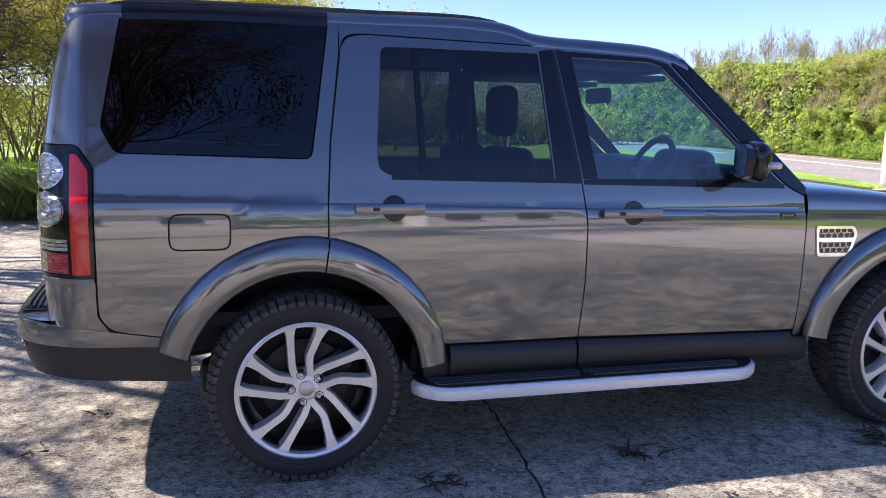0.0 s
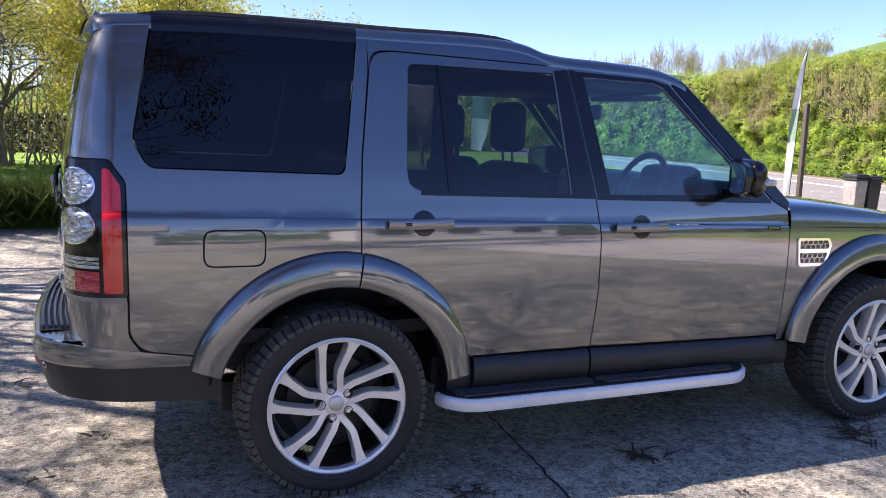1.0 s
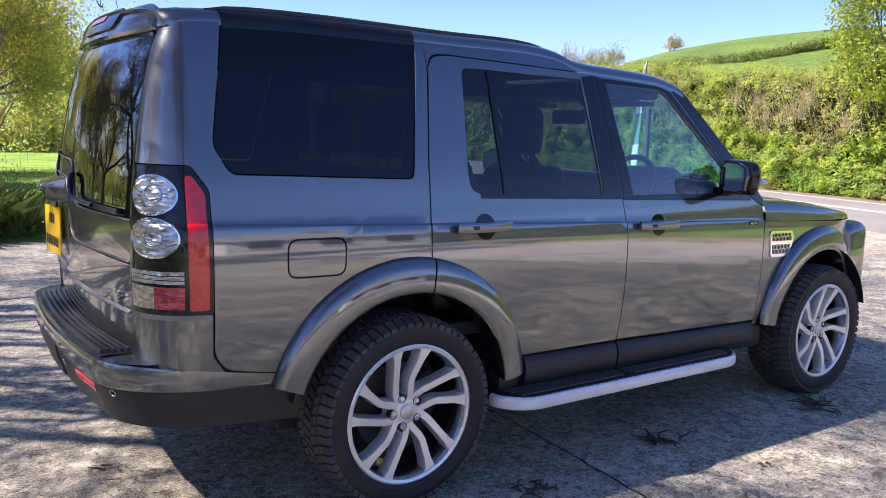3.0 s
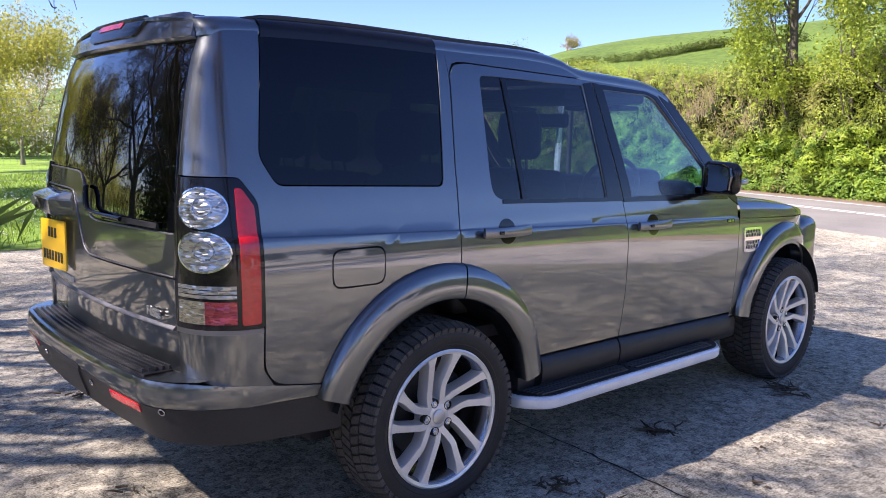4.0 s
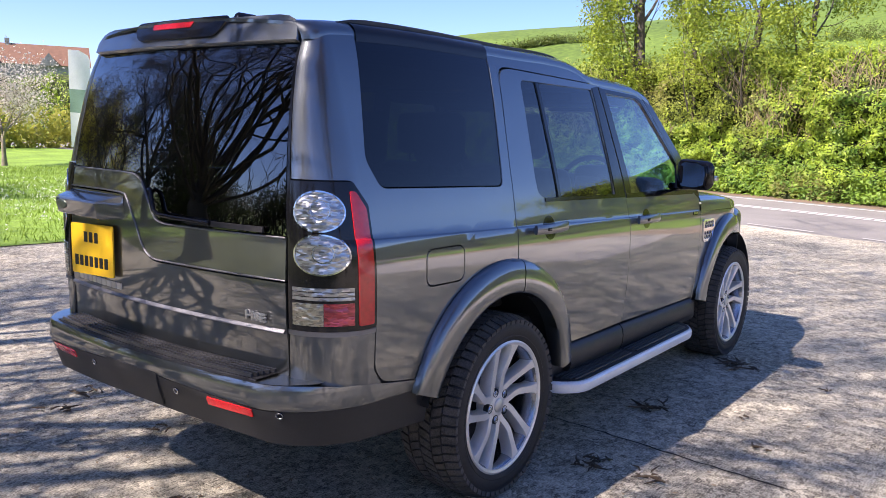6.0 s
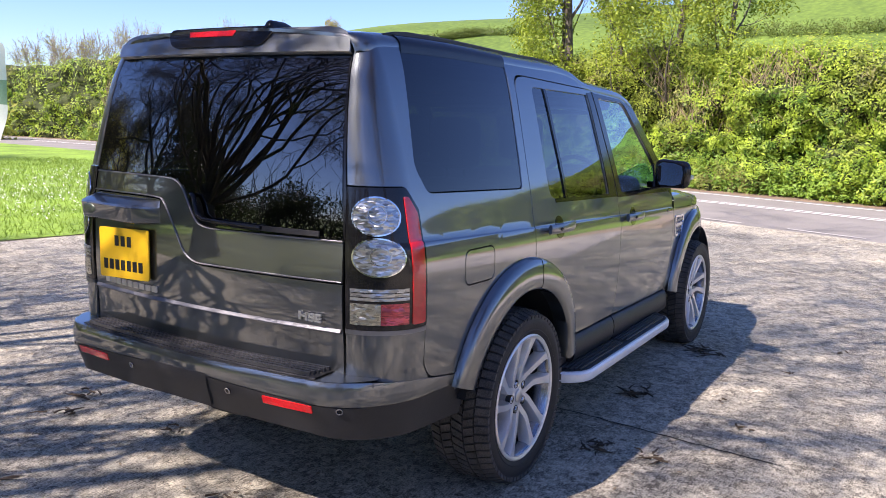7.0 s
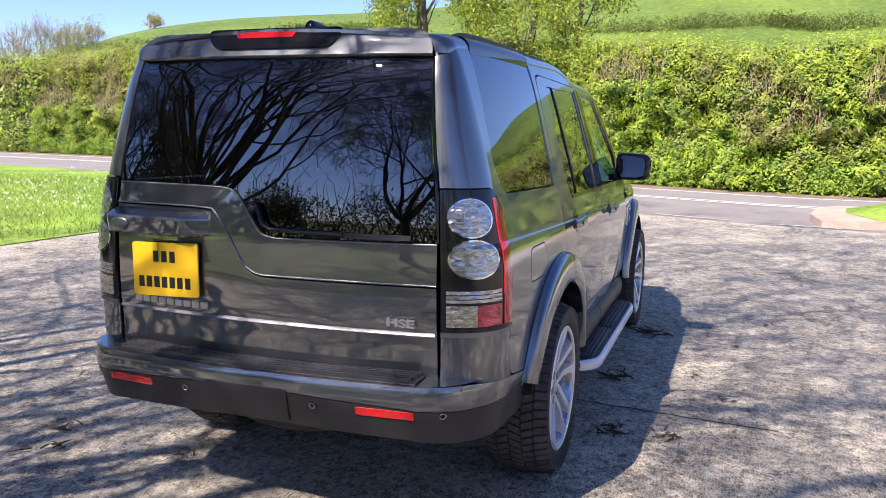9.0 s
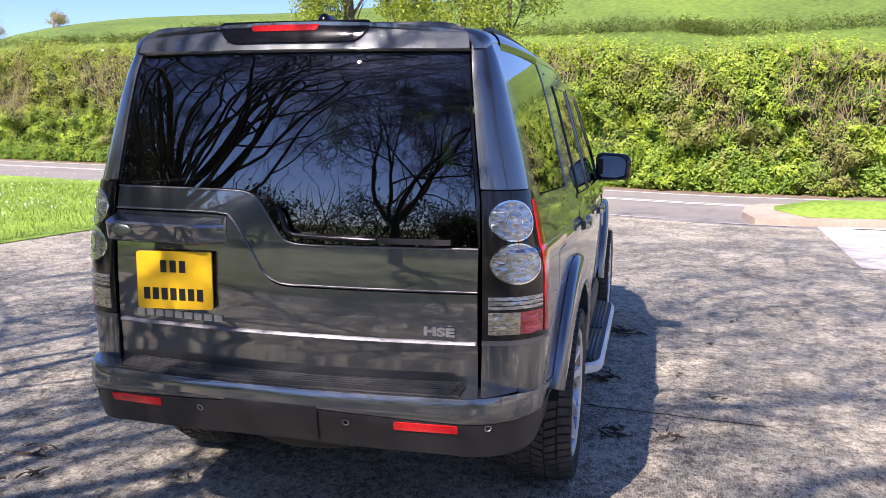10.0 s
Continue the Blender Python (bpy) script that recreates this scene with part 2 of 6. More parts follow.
FIELD = material("field", (0.064, 0.124, 0.011), 0.9, 0.0, 0.35, 0.05, 0.9, tint=(0.102, 0.162, 0.017))
BARK = material("bark", (0.1, 0.085, 0.065), 0.9, 0.0, 0.4, 3, 30, 0.02, 30)
PALE_BARK = material("pale_bark", (0.24, 0.2, 0.15), 0.9, 0.0, 0.4, 4, 30, 0.01, 40)
TWIG = material("dry_twig", (0.3, 0.23, 0.14), 0.9, 0.0, 0.35, 2, 20)
LITTER = material("dark_litter", (0.09, 0.065, 0.04), 0.9, 0.0, 0.4, 9, 60)
FIELD_HEDGE = leafy("field_hedge_leaf", (0.05, 0.085, 0.01), (0.17, 0.21, 0.03))
HEDGE_MIX = leafy("hedge_leaf_and_twig", (0.065, 0.15, 0.012), (0.43, 0.56, 0.05), patch=(0.24, 0.2, 0.085), single=0.14, clump=2.6)
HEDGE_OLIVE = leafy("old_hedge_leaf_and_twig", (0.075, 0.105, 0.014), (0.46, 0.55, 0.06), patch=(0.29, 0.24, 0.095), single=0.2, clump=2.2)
# dark leaf of the growth round the yard, shade put into its colour
SHADED_LEAF = leafy("shaded_leaf", (0.025, 0.04, 0.008), (0.075, 0.10, 0.02), 0.2)
SPRING_LEAF = leafy("spring_leaf", (0.12, 0.19, 0.012), (0.42, 0.5, 0.045), 0.42)
GOLD_LEAF = leafy("gold_leaf", (0.27, 0.28, 0.04), (0.6, 0.57, 0.11), 0.5)
COPPER_LEAF = leafy("copper_leaf", (0.05, 0.02, 0.012), (0.13, 0.06, 0.03), 0.3)
BLOSSOM = leafy("blossom", (0.55, 0.48, 0.42), (0.8, 0.72, 0.66), 0.4)
BLADE = leafy("grass_blade", (0.11, 0.2, 0.015), (0.28, 0.4, 0.045), 0.4)
BANK_LEAF = leafy("bank_plants", (0.09, 0.2, 0.02), (0.28, 0.43, 0.045), 0.35, single=0.25, clump=2.0)
REED = leafy("long_grass", (0.045, 0.085, 0.012), (0.18, 0.23, 0.045), 0.3)
# dark colour of the hedge's inner sheet, standing for shade between leaves
HEDGE_SHADE = material("hedge_shade", (0.04, 0.052, 0.012), 0.95, 0.0, 0.5, 2, 14, 0.05, 18)
ROOF_TILE = material("clay_roof", (0.19, 0.10, 0.06), 0.85, 0.0, 0.2, 1.5, 12)
RENDER_WALL = material("white_render", (0.75, 0.73, 0.68), 0.85, 0.0, 0.08, 1, 20)
STONE_WALL = material("grey_stone", (0.3, 0.28, 0.25), 0.9, 0.0, 0.3, 2, 14)
STRIPE = material("green_cloth", (0.24, 0.36, 0.27), 0.7, 0.0, 0.2, 3, 30)
FLAGCLOTH = material("flag_cloth", (0.8, 0.8, 0.8), 0.7, 0.0, 0.1, 3, 30)
WOOD = material("weathered_wood", (0.22, 0.18, 0.13), 0.85, 0.0, 0.3, 5, 40)
DARK_WOOD = material("dark_wood", (0.07, 0.06, 0.045), 0.85, 0.0, 0.3, 5, 40)
WIRE = material("fence_wire", (0.3, 0.3, 0.29), 0.6, 0.6, 0.1)


# ---- mesh helpers ----
def part(name, bm, mat, parent=None, label="", smooth=True, angle=35):
    """Link a bmesh as one mesh object, under a thing or a part where one is given."""
    me = bpy.data.meshes.new(name)
    if isinstance(bm, bmesh.types.BMesh):
        bmesh.ops.recalc_face_normals(bm, faces=bm.faces)
        if smooth:
            for e in bm.edges:
                e.smooth = len(e.link_faces) < 2 or e.calc_face_angle(0) < radians(angle)
            for f in bm.faces:
                f.smooth = True
        bm.to_mesh(me)
        bm.free()
    else:
        vs, fs = bm
        me.from_pydata(vs, [], fs)
        if smooth:
            me.polygons.foreach_set("use_smooth", [True] * len(me.polygons))
    me.materials.append(mat)
    ob = new(name, me)
    ob.parent = parent
    if label:
        tagged(ob, label)
    return ob


def box(bm, x0, x1, y0, y1, z0, z1, bevel=0.0, seg=2, m=None):
    r = bmesh.ops.create_cube(bm, size=1)
    vs = r["verts"]
    bmesh.ops.scale(bm, vec=(x1 - x0, y1 - y0, z1 - z0), verts=vs)
    bmesh.ops.translate(bm, vec=((x0 + x1) / 2, (y0 + y1) / 2, (z0 + z1) / 2), verts=vs)
    if m is not None:
        bmesh.ops.transform(bm, matrix=m, verts=vs)
    if bevel:
        es = list({e for v in vs for e in v.link_edges})
        bmesh.ops.bevel(bm, geom=es, offset=bevel, segments=seg, profile=0.5, affect="EDGES")
    return bm


def revolve(bm, profile, n=64, axis="y", closed=True):
    """Turn a profile of (radius, along) about the axis y."""
    rings = []
    for i in range(n):
        a = 2 * math.pi * i / n
        rings.append([bm.verts.new((r * math.cos(a), h, r * math.sin(a))) for r, h in profile])
    k = len(profile)
    for i in range(n):
        p, q = rings[i], rings[(i + 1) % n]
        for j in range(k if closed else k - 1):
            bm.faces.new((p[j], p[(j + 1) % k], q[(j + 1) % k], q[j]))
    return bm


def sweep(bm, path, section, up=(0, 0, 1), closed=False):
    """Carry a closed 2D section along a path of points."""
    rings = []
    n = len(path)
    for i, p in enumerate(path):
        p = Vector(p)
        d = (Vector(path[min(i + 1, n - 1)]) - Vector(path[max(i - 1, 0)])).normalized()
        s = d.cross(Vector(up)).normalized()
        u = s.cross(d)
        rings.append([bm.verts.new(p + s * a + u * b) for a, b in section])
    k = len(section)
    for i in range(n - 1):
        for j in range(k):
            bm.faces.new((rings[i][j], rings[i][(j + 1) % k], rings[i + 1][(j + 1) % k], rings[i + 1][j]))
    bm.faces.new(rings[0])
    bm.faces.new(rings[-1])
    return bm


def ring_section(r, n=8, sy=1.0):
    return [(r * math.cos(2 * math.pi * i / n), r * sy * math.sin(2 * math.pi * i / n)) for i in range(n)]


def fillet(points, radius=0.02, n=4):
    """Round the corners of a polygon; a point may carry a radius of its own."""
    out = []
    k = len(points)
    for i in range(k):
        p = Vector(points[i][:2])
        r = points[i][2] if len(points[i]) > 2 else radius
        if r <= 0:
            out.append(tuple(p))
            continue
        a, b = Vector(points[i - 1][:2]), Vector(points[(i + 1) % k][:2])
        da, db = a - p, b - p
        r1, r2 = min(r, da.length * 0.45), min(r, db.length * 0.45)
        s, e = p + da.normalized() * r1, p + db.normalized() * r2
        for j in range(n + 1):
            t = j / n
            out.append(tuple(s * (1 - t) ** 2 + p * 2 * t * (1 - t) + e * t * t))
    return out


def table(xs, ys):
    """A smooth curve through a table of values."""
    xs, ys = np.array(xs, float), np.array(ys, float)
    d = np.diff(ys) / np.diff(xs)
    m = np.concatenate(([d[0]], (d[:-1] + d[1:]) / 2, [d[-1]]))

    def f(v):
        v = min(max(v, xs[0]), xs[-1])
        i = int(min(max(np.searchsorted(xs, v) - 1, 0), len(xs) - 2))
        h = xs[i + 1] - xs[i]
        t = (v - xs[i]) / h
        return float(ys[i] * (2 * t**3 - 3 * t**2 + 1) + m[i] * h * (t**3 - 2 * t**2 + t) + ys[i + 1] * (3 * t**2 - 2 * t**3) + m[i + 1] * h * (t**3 - t**2))
    return f


# ---- the car's skin ----
U0, CORNER = -0.78, 0.30
width_at = table([0.25, 0.45, 0.55, 0.75, 0.95, 1.10, 1.18, 1.29, 1.5, 1.75, 1.86], [0.835, 0.868, 0.885, 0.898, 0.900, 0.892, 0.876, 0.853, 0.7965, 0.722, 0.675])
rear_at = table([0.3, 0.6, 0.76, 0.80, 0.83, 0.86, 1.15, 1.3, 1.55, 1.68, 1.72, 1.75, 1.78, 1.84, 1.9], [-0.960, -0.962, -0.964, -0.966, -0.970, -0.972, -0.97, -0.957, -0.918, -0.889, -0.877, -0.865, -0.852, -0.830, -0.79])

corner_at = table([0.3, 0.6, 0.83, 1.15, 1.3, 1.55, 1.68, 1.72, 1.75, 1.78, 1.84, 1.9], [-0.965, -0.968, -0.97, -0.97, -0.957, -0.918, -0.889, -0.877, -0.865, -0.852, -0.830, -0.79])
gate_half = table([0.3, 1.15, 1.3, 1.5, 1.8, 1.9], [0.675, 0.675, 0.668, 0.643, 0.606, 0.592])


def crease_z(x):
    return 1.112 - 0.029 * (x - 0.189)


def half(x, z):
    w = width_at(z) - 0.03 * ((x - 0.9) / 1.6) ** 2 - 0.38 * max(0.0, x - 2.85) ** 2
    t = min(max((crease_z(x) - z) / 0.007 + 0.5, 0), 1)
    return w + 0.005 * t * t * (3 - 2 * t)


def skin(u, z):
    """The body's right flank and rear corner, by a run along the flank and a height."""
    if u >= U0:
        return Vector((u, -half(u, z), z))
    a = min((U0 - u) / CORNER, 1) * math.pi / 2
    xr, yc = corner_at(z), gate_half(z)
    return Vector((U0 - (U0 - xr) * math.sin(a), -(yc + (half(U0, z) - yc) * math.cos(a)), z))


def back(y, z):
    return Vector((rear_at(z) - 0.05 * (1 - (y / gate_half(z)) ** 2), y, z))


BX0, BXR, BYC = -0.74, -1.10, 0.60
bump_in = table([0.36, 0.45, 0.52, 0.59, 0.615, 0.635, 0.66, 0.685], [0.075, 0.05, 0.028, 0.004, 0.0, 0.001, 0.004, 0.013])


def bumper_skin(u, z):
    d = bump_in(z)
    w = 0.872 - d * 0.6
    xr = BXR + d
    if u >= BX0:
        return Vector((u, -(w + 0.012 * (u - BX0)), z))
    a = (BX0 - u) / 0.42
    if a <= 1:
        a *= math.pi / 2
        return Vector((BX0 - (BX0 - xr) * math.sin(a), -(BYC + (w - BYC) * math.cos(a)), z))
    y = -BYC + (BX0 - 0.42 - u)
    return Vector((xr - 0.035 * (1 - (y / BYC) ** 2), y, z))


def panel(name, outer, fn, mat, parent, side=1, off=0.0, depth=0.016, holes=(), label="", du=0.07, dz=0.04, lines=(), out=None):
    """A sheet cut to an outline, laid on a curved skin, with its edges turned in. side -1 mirrors it to the car's left."""
    bm = bmesh.new()
    for loop in (outer, *holes):
        vs = [bm.verts.new((a, b, 0)) for a, b in loop]
        for i in range(len(vs)):
            bm.edges.new((vs[i - 1], vs[i]))
    bmesh.ops.triangle_fill(bm, use_beauty=True, use_dissolve=False, edges=bm.edges[:])
    us, zs = [p[0] for p in outer], [p[1] for p in outer]
    cuts = [((u, 0, 0), (1, 0, 0)) for u in np.arange(math.ceil(min(us) / du) * du, max(us), du)]
    cuts += [((0, z, 0), (0, 1, 0)) for z in np.arange(math.ceil(min(zs) / dz) * dz, max(zs), dz)]
    if fn is skin and min(us) < U0:
        cuts += [((u, 0, 0), (1, 0, 0)) for u in np.arange(U0 - CORNER, U0 + 0.01, CORNER / 12)]
    if fn is bumper_skin and min(us) < BX0:
        cuts += [((u, 0, 0), (1, 0, 0)) for u in np.arange(BX0 - 0.42, BX0 + 0.01, 0.035)]
    if fn is skin and min(zs) < 1.1 < max(zs):
        cuts += [((0.189, 1.112 + d, 0), (0.029, 1, 0)) for d in (-0.0035, 0, 0.0035)]
    cuts += list(lines)
    for co, no in cuts:
        bmesh.ops.bisect_plane(bm, geom=bm.verts[:] + bm.edges[:] + bm.faces[:], plane_co=co, plane_no=no, dist=1e-5)
    bm.verts.index_update()
    P, N = [], []
    e = 0.002
    for v in bm.verts:
        u, z = v.co.x, v.co.y
        p = fn(u, z)
        n = (fn(u + e, z) - fn(u - e, z)).cross(fn(u, z + e) - fn(u, z - e)).normalized()
        ref = Vector(out) if out else Vector((p.x - max(p.x, -0.4), p.y, 0))
        if n.dot(ref) < 0:
            n = -n
        P.append(p + n * off)
        N.append(n)
    verts, norms, faces = list(P), list(N), []
    for f in bm.faces:
        ids = [v.index for v in f.verts]
        nf = (P[ids[1]] - P[ids[0]]).cross(P[ids[2]] - P[ids[0]])
        if nf.dot(N[ids[0]]) < 0:
            ids.reverse()
        faces.append(ids)
    for ed in bm.edges:
        if len(ed.link_faces) == 1:
            a, b = ed.verts[0].index, ed.verts[1].index
            mid = Vector((0, 0, 0))
            fv = ed.link_faces[0].verts
            for v in fv:
                mid += P[v.index] / len(fv)
            t = (P[b] - P[a])
            if t.length < 1e-7:
                continue
            s = t.cross(N[a]).normalized()
            if s.dot(mid - P[a]) > 0:
                s = -s
            k = len(verts)
            verts += [P[a], P[b], P[b] - N[b] * depth, P[a] - N[a] * depth]
            norms += [(s + N[a] * 0.6).normalized(), (s + N[b] * 0.6).normalized(), s, s]
            q = [k, k + 1, k + 2, k + 3]
            if (verts[k + 1] - verts[k]).cross(verts[k + 2] - verts[k]).dot(s) < 0:
                q.reverse()
            faces.append(q)
    bm.free()
    if side < 0:
        verts = [Vector((v.x, -v.y, v.z)) for v in verts]
        norms = [Vector((v.x, -v.y, v.z)) for v in norms]
        faces = [list(reversed(f)) for f in faces]
    me = bpy.data.meshes.new(name)
    me.from_pydata([tuple(v) for v in verts], [], faces)
    me.polygons.foreach_set("use_smooth", [True] * len(me.polygons))
    me.normals_split_custom_set_from_vertices([tuple(v) for v in norms])
    me.materials.append(mat)
    ob = new(name, me)
    ob.parent = parent
    if label:
        tagged(ob, label)
    return ob


def mirror_y(vs, side):
    return vs if side > 0 else [(x, -y, z) for x, y, z in vs]


def arch(cx, a0, a1, r0=0.535, rs=0.045, n=24):
    return [(cx + (r0 + rs * math.sin(t)) * math.cos(t), 0.372 + (r0 + rs * math.sin(t)) * math.sin(t)) for t in np.linspace(radians(a0), radians(a1), n)]


car = tagged(new("car"), "dark grey metallic off-road estate car with silver alloy wheels", "car")
roof_edge = table([-0.9, -0.7, 0.3, 0.8, 0.9, 0.97, 1.05, 1.3, 1.57, 1.66, 1.72], [1.85, 1.872, 1.876, 1.868, 1.85, 1.825, 1.812, 1.80, 1.78, 1.755, 1.725])

for side in (1, -1):
    # rear flank with its corner pillar
    q = [(0.157, 1.82, 0), (0.152, 1.70, 0), (0.105, 1.355, 0), (0.089, 1.107, 0), (0.089, 0.93, 0)]
    q += [(*p, 0) for p in arch(0, 80, 162)]
    q += [(-0.537, 0.614, 0), (-0.715, 0.642, 0.05), (-0.757, 0.70, 0.03), (-0.757, 1.255, 0.02), (-0.815, 1.335, 0.02), (-1.075, 1.338, 0), (-1.075, 1.826, 0), (-0.66, 1.826, 0), (-0.735, 1.40, 0.03), (-0.683, 1.303, 0.03), (0.035, 1.284, 0.03), (0.118, 1.82, 0)]
    quarter = panel("rear_flank", fillet(q), skin, PAINT, car, side, holes=[fillet([(-0.501, 1.083), (-0.273, 1.083), (-0.276, 0.943), (-0.503, 0.943)], 0.04)])
    panel("fuel_flap", fillet([(-0.495, 1.077), (-0.279, 1.077), (-0.282, 0.949), (-0.497, 0.949)], 0.036), skin, PAINT, quarter, side, off=0.0005)
    panel("quarter_window", fillet([(0.113, 1.822, 0), (0.03, 1.29), (-0.68, 1.309), (-0.729, 1.40), (-0.655, 1.822, 0)], 0.028), skin, GLASS_QUARTER, car, side, off=-0.004, depth=0.004)
    # rear door
    d = [(0.163, 1.72, 0), (0.19, 1.765, 0.03), (0.26, 1.775, 0.02), (1.062, 1.752, 0), (1.153, 1.196, 0), (1.176, 1.012, 0), (1.174, 0.769, 0), (1.157, 0.53, 0.01), (0.58, 0.53, 0)]
    d += [(*p, 0) for p in arch(0, 18, 79.5)] + [(0.0955, 0.94, 0), (0.0955, 1.107, 0), (0.1115, 1.355, 0)]
    win = fillet([(0.323, 1.732), (0.289, 1.313), (0.296, 1.245), (0.345, 1.222), (1.033, 1.208, 0.008), (0.992, 1.726, 0.008)], 0.03)
    rdoor = panel("rear_door", fillet(d), skin, PAINT, car, side, holes=[win])
    panel("window_glass", fillet([(0.475, 1.728, 0.004), (0.488, 1.218, 0.004), (1.033, 1.206, 0.004), (0.992, 1.727, 0.004)]), skin, GLASS_DARK, rdoor, side, off=-0.006, depth=0.004)
    panel("fixed_glass", fillet([(0.323, 1.733), (0.289, 1.313), (0.296, 1.244), (0.345, 1.220), (0.466, 1.216, 0.004), (0.453, 1.729, 0.004)], 0.028), skin, GLASS_DARK, rdoor, side, off=-0.006, depth=0.004)
    panel("glass_bar", [(0.452, 1.73), (0.465, 1.215), (0.489, 1.215), (0.476, 1.73)], skin, GLOSS_BLACK, rdoor, side, off=0.0)
    panel("waist_seal", [(0.345, 1.224), (0.345, 1.207), (1.15, 1.188), (1.15, 1.206)], skin, GLOSS_BLACK, rdoor, side, off=0.004, depth=0.01)
    panel("pillar_cover", [(0.998, 1.735), (1.06, 1.744), (1.149, 1.206), (1.038, 1.208)], skin, GLOSS_BLACK, rdoor, side, off=0.003, depth=0.008)
    # front door
    d = [(1.068, 1.752, 0), (1.50, 1.731, 0), (1.60, 1.716, 0.03), (1.95, 1.35, 0), (2.17, 1.165, 0.03), (2.255, 1.125, 0), (2.266, 1.016, 0), (2.266, 0.725, 0), (2.262, 0.50, 0.01), (1.163, 0.53, 0.01), (1.180, 0.769, 0), (1.182, 1.012, 0), (1.159, 1.196, 0)]
    win = fillet([(1.143, 1.712, 0.008), (1.516, 1.703), (1.566, 1.684), (1.935, 1.335, 0.01), (2.06, 1.198, 0.01), (1.234, 1.20, 0.008)], 0.02)
    fdoor = panel("front_door", fillet(d), skin, PAINT, car, side, holes=[win])
    panel("window_glass", win, skin, GLASS_CLEAR, fdoor, side, off=-0.006, depth=0.004)
    panel("pillar_cover", [(1.074, 1.744), (1.139, 1.734), (1.23, 1.206), (1.163, 1.206)], skin, GLOSS_BLACK, fdoor, side, off=0.003, depth=0.008)
    panel("window_frame", [(1.139, 1.737), (1.51, 1.722), (1.60, 1.70), (1.95, 1.342), (2.14, 1.18), (2.06, 1.198), (1.935, 1.343), (1.567, 1.69), (1.514, 1.707), (1.143, 1.716)], skin, GLOSS_BLACK, fdoor, side, off=0.003, depth=0.008)
    panel("waist_seal", [(1.165, 1.204), (1.165, 1.184), (2.15, 1.160), (2.15, 1.18), (2.06, 1.20), (1.235, 1.206)], skin, GLOSS_BLACK, fdoor, side, off=0.004, depth=0.01)
    panel("mirror_mount", [(1.88, 1.205), (1.93, 1.338), (2.12, 1.195)], skin, GLOSS_BLACK, fdoor, side, off=0.004, depth=0.01)
    # dark cladding low on the doors
    for door, xa, xb, za, zb in ((rdoor, 0.590, 1.151, 0.455, 0.452), (fdoor, 1.161, 2.245, 0.452, 0.426)):
        bm = bmesh.new()
        path = []
        for x in np.linspace(xa, xb, 12):
            z = za + (zb - za) * (x - xa) / (xb - xa)
            path.append((x, -half(x, z), z))
        sweep(bm, path, [(-0.03, -0.068), (0.006, -0.068), (0.022, -0.058), (0.031, -0.030), (0.033, 0.010), (0.027, 0.040), (0.015, 0.060), (0.004, 0.066), (-0.03, 0.066)])
        if side < 0:
            bmesh.ops.scale(bm, vec=(1, -1, 1), verts=bm.verts)
        part("cladding", bm, PLASTIC, door, "black plastic cladding", angle=45)
    # door handles over round recesses
    for door, hx0, hx1, hc, hz in ((rdoor, 0.199, 0.466, 0.352, 1.097), (fdoor, 1.243, 1.51, 1.391, 1.065)):
        disc = [(hc + 0.05 * math.cos(a), hz - 0.002 + 0.052 * math.sin(a)) for a in np.linspace(0, 2 * math.pi, 25)[:-1]]
        panel("handle_recess", disc, skin, GLOSS_BLACK, door, side, off=0.0015, depth=0.004)
        bm = bmesh.new()
        y0 = -half(hc, hz)
        path = [(hx0 + (hx1 - hx0) * t, y0 - 0.012 - 0.026 * math.sin(math.pi * min(max(t, 0.02), 0.98)) ** 0.5, hz) for t in np.linspace(0, 1, 14)]
        sweep(bm, path, [(0.008, -0.019), (0.011, -0.009), (0.011, 0.011), (0.006, 0.021), (-0.006, 0.021), (-0.010, 0.009), (-0.010, -0.011), (-0.006, -0.021)])
        if side < 0:
            bmesh.ops.scale(bm, vec=(1, -1, 1), verts=bm.verts)
        handle = part("handle", bm, HANDLE, door)
        bm = bmesh.new()
        box(bm, hx0 + 0.06, hx0 + 0.085, (y0 - 0.05) * 1, (y0 - 0.042), hz - 0.006, hz + 0.008, 0.002)
        if side < 0:
            bmesh.ops.scale(bm, vec=(1, -1, 1), verts=bm.verts)
        part("handle_button", bm, GLOSS_BLACK, handle)
    # front wing
    d = [(2.273, 1.045, 0), (2.272, 0.725, 0), (2.268, 0.47, 0)] + [(*p, 0) for p in arch(2.885, 168, 12)] + [(3.45, 0.50, 0), (3.60, 0.55, 0.02), (3.62, 0.88, 0.03), (3.50, 1.0, 0)]
    wing = panel("front_wing", fillet(d), skin, PAINT, car, side)
    panel("vent_frame", fillet([(2.322, 0.990), (2.535, 0.985), (2.556, 0.95), (2.52, 0.842), (2.338, 0.846)], 0.015), skin, CHROME, wing, side, off=0.007, depth=0.012, holes=[fillet([(2.34, 0.976), (2.525, 0.972), (2.538, 0.946), (2.533, 0.930), (2.336, 0.934)], 0.008), fillet([(2.338, 0.915), (2.528, 0.911), (2.508, 0.858), (2.348, 0.862)], 0.008)])
    panel("vent_backing", [(2.33, 0.98), (2.54, 0.975), (2.51, 0.85), (2.34, 0.855)], skin, GLOSS_BLACK, wing, side, off=0.0015, depth=0.002)
